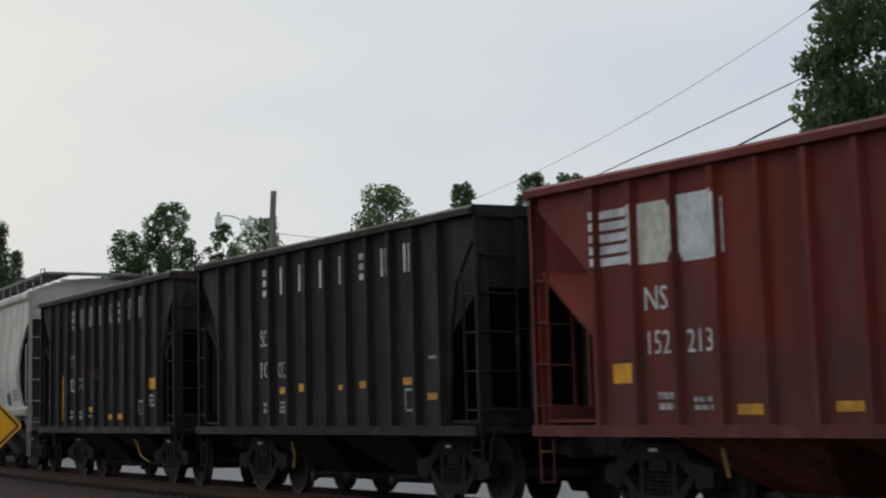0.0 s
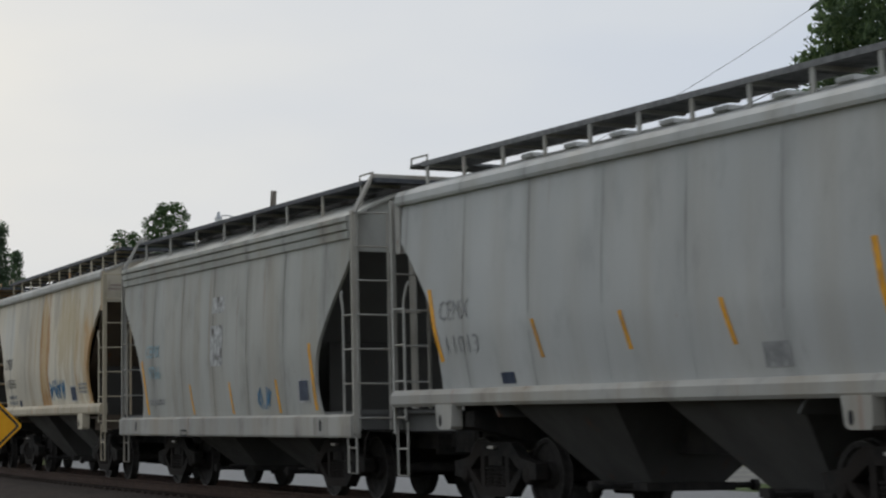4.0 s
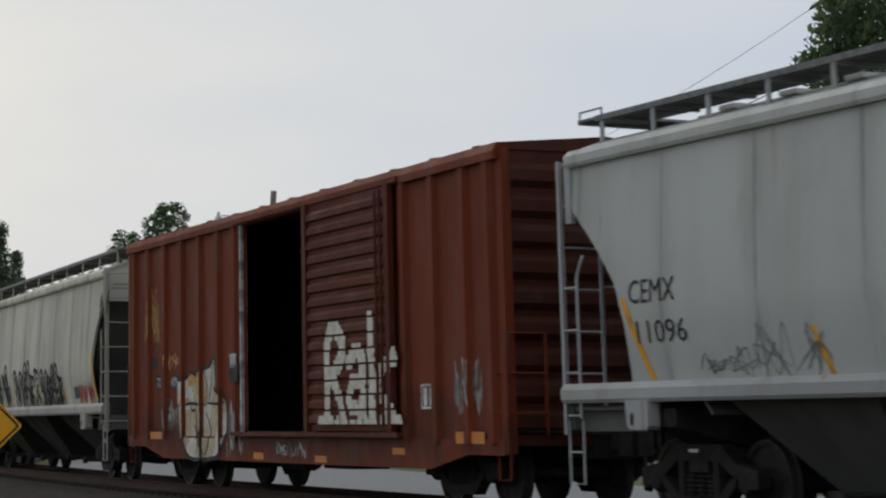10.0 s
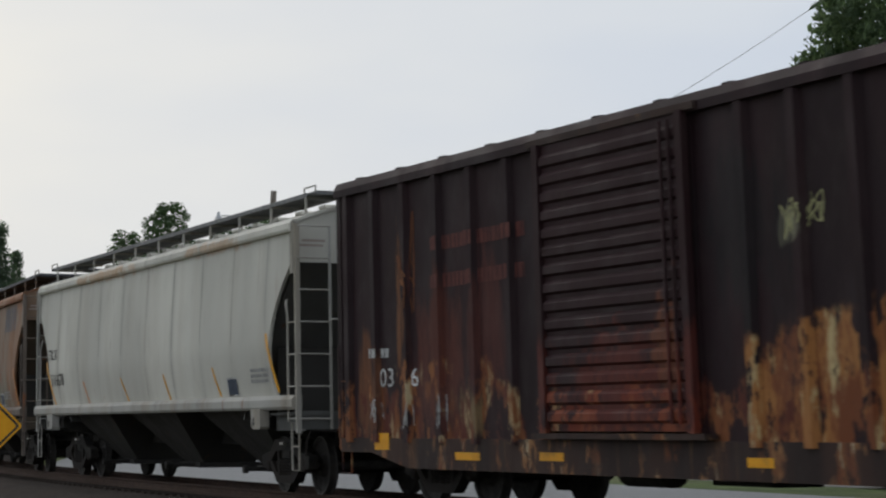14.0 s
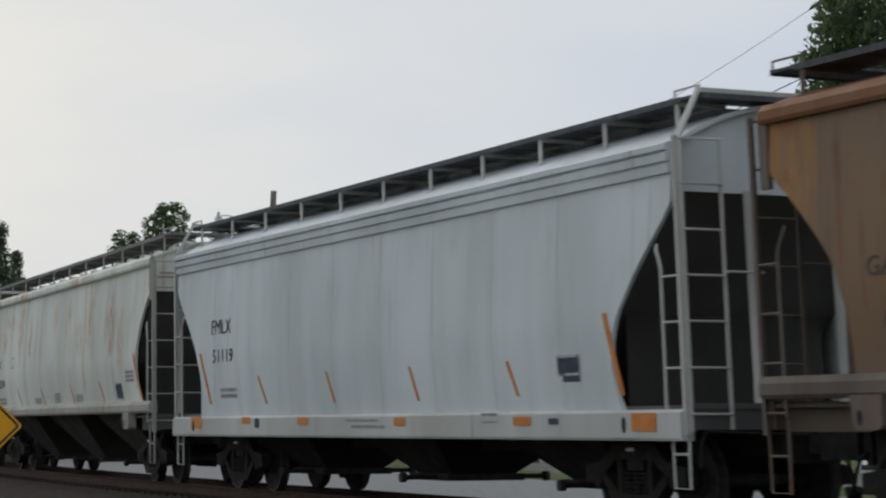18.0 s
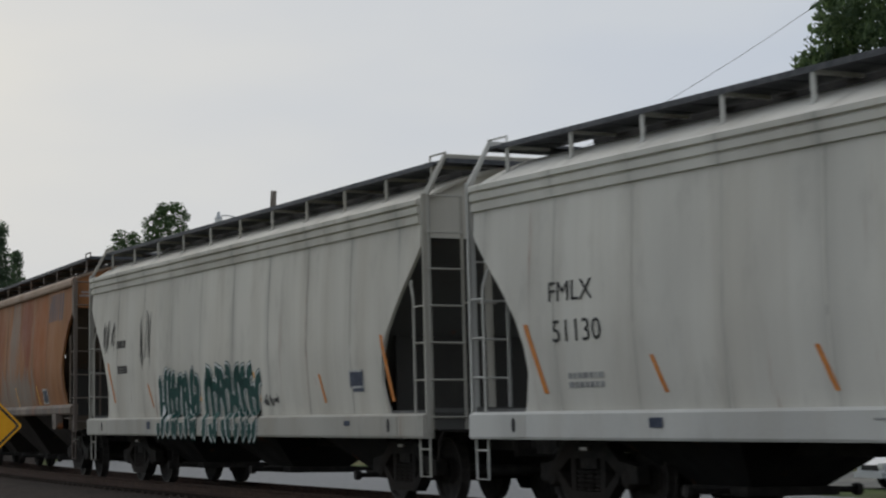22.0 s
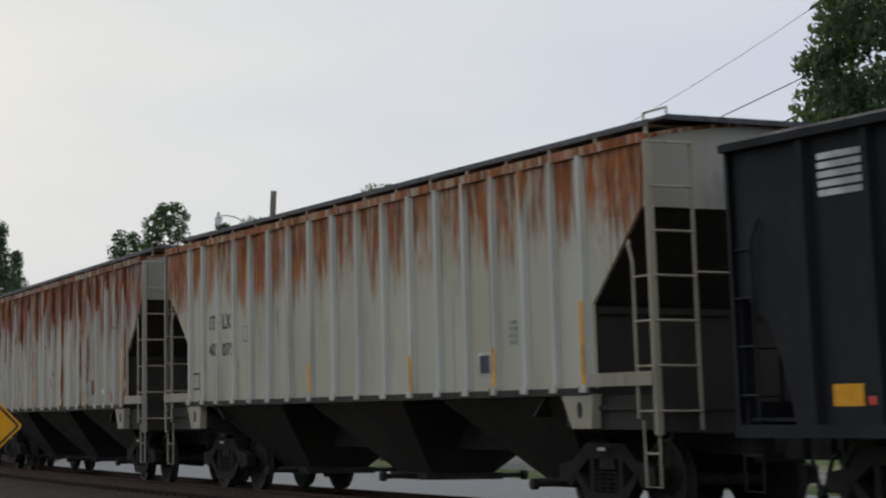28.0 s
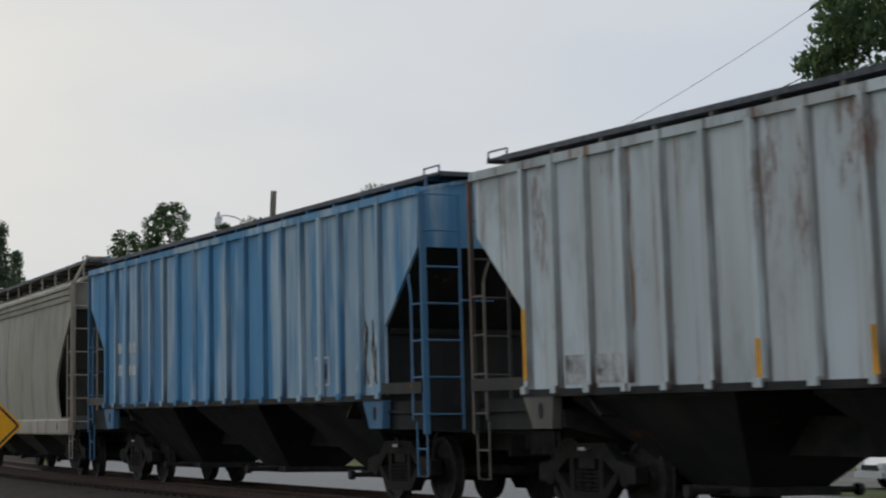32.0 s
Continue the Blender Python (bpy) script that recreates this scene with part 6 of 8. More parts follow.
car18 = couple(smooth_hopper("covered_hopper", 8.88, 3, P18, B_DULL, "warm grey three-bay covered hopper car with green graffiti", deep=True, under=U_BLACK), -73.93, 17.76)
BURNT, GREYED, BRICKY = (0.33, 0.115, 0.038), (0.225, 0.21, 0.185), (0.20, 0.058, 0.032)
P19 = paint("orange_brown_rusted_paint", (0.31, 0.135, 0.055), rust=(0.21, 0.065, 0.025), dirt=0.4, streak=0.35, patch=0.08, seed=23, film=(0.27, 0.15, 0.075), seams=(-6.81, 1.82, 0.8),
            stains=((2.0, 1.8, 3.2, 0.6, GREYED, 0.8), (-4.3, 1.7, 1.6, 0.35, GREYED, 0.5), (1.4, 3.2, 0.7, 1.4, GREYED, 0.7), (-2.7, 2.9, 0.4, 1.5, GREYED, 0.65), (-6.4, 3.0, 0.8, 1.1, BURNT, 0.75), (-4.8, 2.9, 0.9, 1.2, BURNT, 0.75), (-3.9, 2.6, 0.12, 1.5, BRICKY, 0.7),
                    (-0.7, 3.0, 0.7, 1.2, (0.24, 0.085, 0.035), 0.8), (3.2, 3.3, 0.7, 1.0, BRICKY, 0.85), (5.2, 3.0, 1.2, 1.1, BURNT, 0.8), (7.2, 2.8, 1.0, 1.1, (0.33, 0.15, 0.06), 0.7), (0.5, 2.6, 0.10, 1.2, (0.15, 0.07, 0.045), 0.6)))
P19R = paint("dusty_rusted_roof_paint", (0.33, 0.24, 0.18), rust=(0.24, 0.10, 0.05), dirt=0.5, streak=0.4, patch=0.2, seed=45)
car19 = couple(smooth_hopper("covered_hopper", 9.11, 3, P19, N_TRIM, "orange-brown rusted three-bay covered hopper car", slim=True, under=U_RUST, inner_mat=S_BROWN, cover=P19R), -92.99, 18.22)

P20 = paint("black_car_paint", (0.0115, 0.012, 0.0155), rust=(0.035, 0.022, 0.018), dirt=0.2, streak=0.05, patch=0.03, seed=24, film=(0.020, 0.0195, 0.021))
car20 = couple(open_hopper("black_coal_hopper", 7.62, 3.86, P20, "black ribbed open-top hopper car with white stripes and yellow tape", 13, CUT_NEW, 6.25), -112.63, 15.24)
car21 = couple(open_hopper("black_coal_hopper", 7.60, 3.86, P20, "black ribbed open-top hopper car with white stripes and yellow tape", 13, CUT_NEW, 6.25), -129.36, 15.2)

RUN = (0.24, 0.070, 0.017)
P22 = paint("rust_topped_white_paint", (0.475, 0.455, 0.375), rust=RUN, dirt=0.4, streak=0.15, patch=0.05, top=3.25, solid=0.05, mottle=True, seed=25, ribs=0.95, film=(0.40, 0.33, 0.22), joint=(0.10, 0.055, 0.032),
            stains=((8.2, 3.7, 0.5, 0.9, RUN, 0.9), (0.0, 3.75, 9.0, 0.55, (0.34, 0.17, 0.07), 0.7), (-1.9, 3.9, 1.4, 0.4, (0.22, 0.06, 0.025), 0.75), (-8.0, 3.6, 0.5, 0.7, RUN, 0.6), (-5.0, 1.85, 0.15, 0.3, RUN, 0.8), (-3.0, 3.0, 0.08, 1.0, (0.2, 0.07, 0.03), 0.6)))
P22R = paint("rust_tinged_rib_paint", (0.54, 0.535, 0.49), rust=(0.27, 0.095, 0.026), dirt=0.3, streak=0.2, patch=0.05, top=4.1, solid=0.1, seed=41, ribs=0.9, joint=(0.10, 0.055, 0.032))
car22 = couple(ribbed_hopper("ribbed_covered_hopper", 8.98, P22, T_TRIM, "off-white ribbed covered hopper car, rust running from the roofline", U_RUST, rib_mat=P22R, end_mat=W_TRIM), -146.11, 17.96)
P23 = paint("rust_run_white_paint", (0.46, 0.435, 0.37), rust=(0.165, 0.044, 0.014), dirt=0.4, streak=0.75, patch=0.45, top=2.95, solid=0.06, mottle=True, seed=26, film=(0.42, 0.34, 0.22), ribs=0.95, joint=(0.085, 0.032, 0.02))
P23R = paint("rust_run_rib_paint", (0.52, 0.50, 0.45), rust=(0.17, 0.050, 0.018), dirt=0.4, streak=0.6, patch=0.3, top=3.3, solid=0.1, crisp=True, seed=46, ribs=0.95, joint=(0.085, 0.032, 0.02))
car23 = couple(ribbed_hopper("ribbed_covered_hopper", 8.97, P23, R_TRIM, "ribbed covered hopper car with heavy dark red rust runs", U_RUST, rib_mat=P23R, end_mat=W_TRIM), -165.47, 17.94)
BROWNED = (0.17, 0.085, 0.055)
P24 = paint("blue_grey_paint", (0.55, 0.605, 0.625), rust=(0.21, 0.11, 0.065), film=(0.38, 0.33, 0.27), dirt=0.6, streak=0.45, patch=0.22, seed=27, mottle=True, ribs=1.0, lee=0.585,
            stains=((2.39, 3.70, 0.16, 0.77, BROWNED, 0.74), (0.35, 3.36, 0.30, 0.70, BROWNED, 0.87), (-0.65, 3.81, 0.30, 0.48, BROWNED, 0.95), (3.19, 3.72, 0.22, 0.75, BROWNED, 0.76), (5.01, 3.43, 0.30, 0.70, BROWNED, 0.95), (5.83, 3.10, 0.22, 0.67, BROWNED, 0.95), (6.61, 3.51, 0.16, 0.78, BROWNED, 0.95), (-2.21, 3.66, 0.30, 0.67, BROWNED, 0.70), (-1.57, 3.22, 0.16, 0.56, BROWNED, 0.95), (-7.05, 3.55, 0.16, 0.62, BROWNED, 0.71), (2.95, 1.93, 0.22, 0.70, BROWNED, 0.92), (1.85, 3.14, 0.22, 0.82, BROWNED, 0.95)), joint=(0.075, 0.055, 0.045))
car24 = couple(ribbed_hopper("ribbed_covered_hopper", 8.95, P24, D_TRIM, "blue-grey ribbed covered hopper car with rust stains and yellow tape", U_BLACK, sill_mat=U_DARK), -184.95, 17.9)
P25 = paint("sky_blue_paint", (0.085, 0.255, 0.45), rust=(0.16, 0.09, 0.07), dirt=0.25, streak=0.12, patch=0.08, seed=28, second=(0.37, 0.48, 0.56), film=(0.34, 0.41, 0.45), ribs=0.95, lee=0.585, joint=(0.03, 0.06, 0.10))
B_TRIM = paint("blue_trim", (0.07, 0.18, 0.31), dirt=0.3, streak=0.2, patch=0.1, seed=29)
car25 = couple(ribbed_hopper("ribbed_covered_hopper", 8.93, P25, B_TRIM, "sky blue ribbed covered hopper car with faded panels", U_BLACK, sill_mat=U_DARK), -204.25, 17.86)
P26 = paint("dusty_taupe_paint", (0.33, 0.315, 0.265), dirt=0.6, streak=0.1, patch=0.03, seed=30, seams=(-6.60, 1.82, 1.0))
car26 = couple(smooth_hopper("covered_hopper", 8.9, 3, P26, R_TRIM, "dusty taupe three-bay covered hopper car", deep=True, under=U_GREY), -223.43, 17.8)

# frayed yellow straps that hang from the hoppers of the two old coal cars and the red one
M_STRAP = mottled("frayed_yellow_strap", (0.30, 0.18, 0.06), (0.46, 0.30, 0.12), 9.0, 0.9)


def strap(car, pts):
    part("strap", shape(("strap", car.name), lambda bm: path_rod(bm, pts, 0.022, 5)), M_STRAP, car, "frayed yellow strap hanging from the hopper")


strap(car_coal_b, [(1.35, -1.22, 1.00), (1.43, -1.22, 0.86), (1.72, -1.20, 0.74), (1.95, -1.20, 0.52), (2.15, -1.18, 0.46), (2.45, -1.16, 0.40)])
strap(car_coal_a, [(-2.02, -1.22, 1.00), (-2.00, -1.22, 0.82), (-1.93, -1.20, 0.62), (-2.03, -1.18, 0.42)])
strap(car_red, [(-2.26, -1.22, 1.00), (-2.24, -1.22, 0.78), (-2.18, -1.20, 0.52)])

# ---------------------------------------------------------------- lettering, tape and graffiti
def ink(name, a, b, rough=0.65):
    return mottled(name, a, b, 7.0, rough, bump=0.05)


INKS = {"K": M_BLACKINK, "K2": ink("worn_black_stencil", (0.045, 0.042, 0.04), (0.10, 0.094, 0.088)), "G": M_GREYINK, "N": M_NAVY,
        "N2": ink("blue_decal", (0.025, 0.04, 0.075), (0.07, 0.09, 0.13)), "W": M_WHITEINK, "W3": ink("yellowed_white_stencil", (0.50, 0.46, 0.38), (0.68, 0.65, 0.58)), "W2": M_PALEINK, "Y": M_YELLOW, "O": M_ORANGE,
        "Z": ink("faded_orange_paint", (0.44, 0.33, 0.22), (0.52, 0.40, 0.28)), "R": ink("red_spray_paint", (0.40, 0.06, 0.04), (0.50, 0.13, 0.09)),
        "G3": ink("thin_grey_spray", (0.16, 0.165, 0.165), (0.30, 0.30, 0.29)), "B2": ink("faded_teal_stencil", (0.22, 0.36, 0.42), (0.30, 0.42, 0.47)), "R2": M_RED, "R3": ink("faded_maroon_paint", (0.09, 0.028, 0.025), (0.13, 0.04, 0.033)), "B": ink("blue_spray_paint", (0.05, 0.16, 0.30), (0.10, 0.24, 0.38)),
        "E": ink("dark_green_spray_paint", (0.006, 0.045, 0.04), (0.012, 0.075, 0.062)), "C": ink("cream_spray_paint", (0.40, 0.32, 0.20), (0.56, 0.48, 0.34)),
        "C2": ink("ochre_spray_paint", (0.48, 0.25, 0.08), (0.60, 0.36, 0.15)), "C3": ink("bare_rust", (0.17, 0.06, 0.025), (0.28, 0.11, 0.045)),
        "C4": ink("pale_yellow_spray_paint", (0.28, 0.27, 0.13), (0.40, 0.38, 0.2)), "C5": ink("brown_primer", (0.11, 0.045, 0.03), (0.16, 0.07, 0.045))}


class Wall:
    """The near side of a car, on which paint lies: y at each height."""

    def __init__(self, smooth, deep=False, lift=0.006):
        self.smooth, self.deep, self.lift = smooth, deep, lift

    def y(self, z):
        if not self.smooth:
            return -1.50 - self.lift
        if self.deep and z < 1.21:
            return -1.615 - self.lift
        return -side_y(max(z, 1.23), self.deep) - self.lift

    def at(self, x, z):
        return self.y(z)


class PostWall(Wall):
    """A boxcar's side, whose upright posts carry the paint too."""

    def __init__(self, posts):
        self.smooth, self.deep, self.lift, self.posts = False, False, 0.006, posts

    def at(self, x, z):
        d = min(abs(x - p) for p in self.posts)
        return -1.506 - (0.075 if d < 0.085 else 0.031 if z < 0.91 else 0.0)


class RibWall(PostWall):
    """An open hopper's side, whose ribs carry the broad paint marks."""

    def at(self, x, z):
        d = min(abs(x - p) for p in self.posts)
        return -1.506 - (0.085 if d < 0.05 else 0.0)


def filled(outlines, step=0.055):
    """Small square cells that fill closed outlines."""
    cells = []
    for o in outlines:
        xs, zs = [p[0] for p in o], [p[1] for p in o]
        x = min(xs)
        while x < max(xs):
            z = min(zs)
            while z < max(zs):
                cx, cz, hit = x + step / 2, z + step / 2, False
                for (ax, az), (bx, bz) in zip(o, o[1:] + o[:1]):
                    if (az > cz) != (bz > cz) and cx < ax + (cz - az) / (bz - az) * (bx - ax):
                        hit = not hit
                if hit:
                    cells.append([(x, z), (x + step, z), (x + step, z + step), (x, z + step)])
                z += step
            x += step
    return cells


def sheet_ink(name, cells, wall, mat, car, label="", lift=0.0):
    """cells: lists of (x, z) outlines, laid on the wall."""
    verts, faces = [], []
    for o in cells:
        k = len(verts)
        xm = sum(p[0] for p in o) / len(o)
        verts += [(x, wall.at(xm, z) - lift, z) for x, z in o]
        faces.append(tuple(range(k, k + len(o))))
    me = bpy.data.meshes.new(name)
    me.from_pydata(verts, [], faces)
    me.materials.append(mat)
    return part(name, me, mat, car, label)


def rect(x0, x1, z0, z1, n=4):
    zs = [z0 + (z1 - z0) * k / n for k in range(n + 1)]
    return [[(x0, a), (x1, a), (x1, b), (x0, b)] for a, b in zip(zs, zs[1:])]


def outline(x0, x1, z0, z1, t):
    return rect(x0, x0 + t, z0, z1, 2) + rect(x1 - t, x1, z0, z1, 2) + rect(x0 + t, x1 - t, z0, z0 + t, 1) + rect(x0 + t, x1 - t, z1 - t, z1, 1)


def spline(pts, n=7):
    out = []
    p = [pts[0]] + list(pts) + [pts[-1]]
    for i in range(1, len(p) - 2):
        for k in range(n):
            u = k / n
            out.append(tuple(0.5 * (2 * b + (c - a) * u + (2 * a - 5 * b + 4 * c - d) * u * u + (3 * b - a - 3 * c + d) * u ** 3)
                             for a, b, c, d in zip(p[i - 1], p[i], p[i + 1], p[i + 2])))
    out.append(tuple(pts[-1]))
    return out


def ribbon_cells(line, w, even=False):
    """A stroke along a line in (x, z); even: of one width, else tapering to its ends."""
    left, right = [], []
    for i, (x, z) in enumerate(line):
        a, b = line[max(0, i - 1)], line[min(len(line) - 1, i + 1)]
        dx, dz = b[0] - a[0], b[1] - a[1]
        d = math.hypot(dx, dz) or 1.0
        ww = w if even else w * (0.55 + 0.45 * math.sin(math.pi * (i + 0.6) / len(line)))
        left.append((x - dz / d * ww, z + dx / d * ww))
        right.append((x + dz / d * ww, z - dx / d * ww))
    return [[left[i], right[i], right[i + 1], left[i + 1]] for i in range(len(line) - 1)]


def scrawl(x0, x1, z0, z1, n, rng, w, loops=2):
    """Looping hand strokes in n letter cells; no readable letters."""
    cells = []
    cw = (x1 - x0) / n
    for k in range(n):
        for _ in range(loops):
            pts = []
            m = rng.integers(5, 8)
            for j in range(m):
                low = (j % 2 == 0)
                pts.append((x0 + cw * (k + rng.uniform(-0.05, 1.05)), z0 + (z1 - z0) * (rng.uniform(0.0, 0.35) if low else rng.uniform(0.55, 1.0))))
            cells += ribbon_cells(spline(pts), w)
    return cells


def piece_strokes(x0, x1, z0, z1, n, rng):
    """The centre lines of a dense sprayed piece: leaning uprights with spiked heads and kicked feet, tied by slanting bars."""
    m, hh = 2 * n + 1, z1 - z0
    cw, out, heads = (x1 - x0) / m, [], []
    for k in range(m):
        x, zt = x0 + cw * (k + 0.5), z1 - hh * (rng.uniform(0.02, 0.16) + (0.12 if k in (0, m - 1) else 0.0))
        lean, kick = rng.uniform(-0.35, 0.35) * cw, rng.choice((-1, 1)) * rng.uniform(0.45, 0.8) * cw
        zm = z0 + hh * rng.uniform(0.30, 0.45)
        line = [(x + lean + kick, zt - 0.02 * hh), (x + lean + 0.25 * kick, zt - 0.06 * hh), (x + lean * 0.6, zm + 0.25 * hh), (x - lean * 0.2, zm), (x - lean, z0 + 0.08 * hh), (x - lean - 0.5 * kick, z0)]
        out.append(spline(line, 4))
        heads.append((x + lean * 0.6, zm))
    for (ax, az), (bx, bz) in zip(heads, heads[1:]):
        if rng.uniform() < 0.75:
            d = hh * rng.uniform(-0.12, 0.35)
            out.append([(ax, az + d + 0.06 * hh), ((ax + bx) / 2, (az + bz) / 2 + d + 0.10 * hh), (bx, bz + d)])
    return out


# the big pale tag beside the boxcar's doorway, in a unit square: its edge and the lines inside it
SHIELD = [(0, .80), (.13, .82), (.25, .88), (.40, .82), (.50, .90), (.66, .93), (.75, 1.0), (.80, .74), (1.0, .58), (1.02, .30), (.93, .12), (.85, .02), (.28, 0), (.12, .12), (.05, .30), (.03, .55)]
SHIELD_LINES = [[(.04, .54), (.25, .56), (.58, .54)], [(.60, .56), (.95, .56), (.82, .74)], [(.44, .50), (.46, .30), (.52, .05)], [(.32, .34), (.42, .20), (.50, .27), (.44, .06)],
                [(.58, .46), (.68, .28), (.62, .10), (.56, .03)], [(.52, .92), (.60, .72), (.58, .54)], [(.25, .60), (.25, .50), (.34, .50), (.34, .60)], [(.72, .98), (.70, .78), (.64, .58)]]
# the fat white tag on its door
DOOR_TAG = [[(.08, .02), (.09, .45), (.10, .84), (.20, .93), (.30, .78), (.24, .58), (.12, .50)], [(.14, .50), (.24, .30), (.31, .02)], [(.38, .60), (.48, .70), (.55, .60), (.55, .24)],
            [(.55, .44), (.42, .40), (.38, .22), (.55, .14)], [(.66, .02), (.665, .50), (.65, .99)], [(.93, .62), (.72, .40), (.95, .06)], [(0.0, .05), (.5, .03), (.98, .05)]]


def blob(cx, cz, rx, rz, rng, n=22):
    ph = rng.uniform(0, 6, 4)
    o = []
    for k in range(n):
        a = k * math.tau / n
        r = 1 + 0.16 * math.sin(3 * a + ph[0]) + 0.10 * math.sin(5 * a + ph[1]) + 0.06 * math.sin(8 * a + ph[2])
        sq = max(abs(math.cos(a)), abs(math.sin(a))) ** -0.55
        o.append((cx + rx * r * sq * math.cos(a), cz + rz * r * sq * math.sin(a)))
    return o


def letters(text, x0, x1, z0, z1, wall, mat, car):
    """The text in the built-in font, fitted to its place."""
    cu = bpy.data.curves.new("lettering", "FONT")
    cu.body, cu.offset, cu.resolution_u = text, 0.0, 2
    ob = new("lettering", cu)
    bpy.context.view_layer.update()
    me = bpy.data.meshes.new_from_object(ob.evaluated_get(bpy.context.evaluated_depsgraph_get()))
    bpy.data.objects.remove(ob)
    xs, zs = [v.co.x for v in me.vertices], [v.co.y for v in me.vertices]
    ax, bx, az, bz = min(xs), max(xs), min(zs), max(zs)
    for v in me.vertices:
        z = z0 + (v.co.y - az) / (bz - az) * (z1 - z0)
        x = x0 + (v.co.x - ax) / (bx - ax) * (x1 - x0)
        v.co = (x, wall.y(z) - 0.005, z)
    me.materials.clear()
    me.materials.append(mat)
    return part("lettering", me, mat, car)


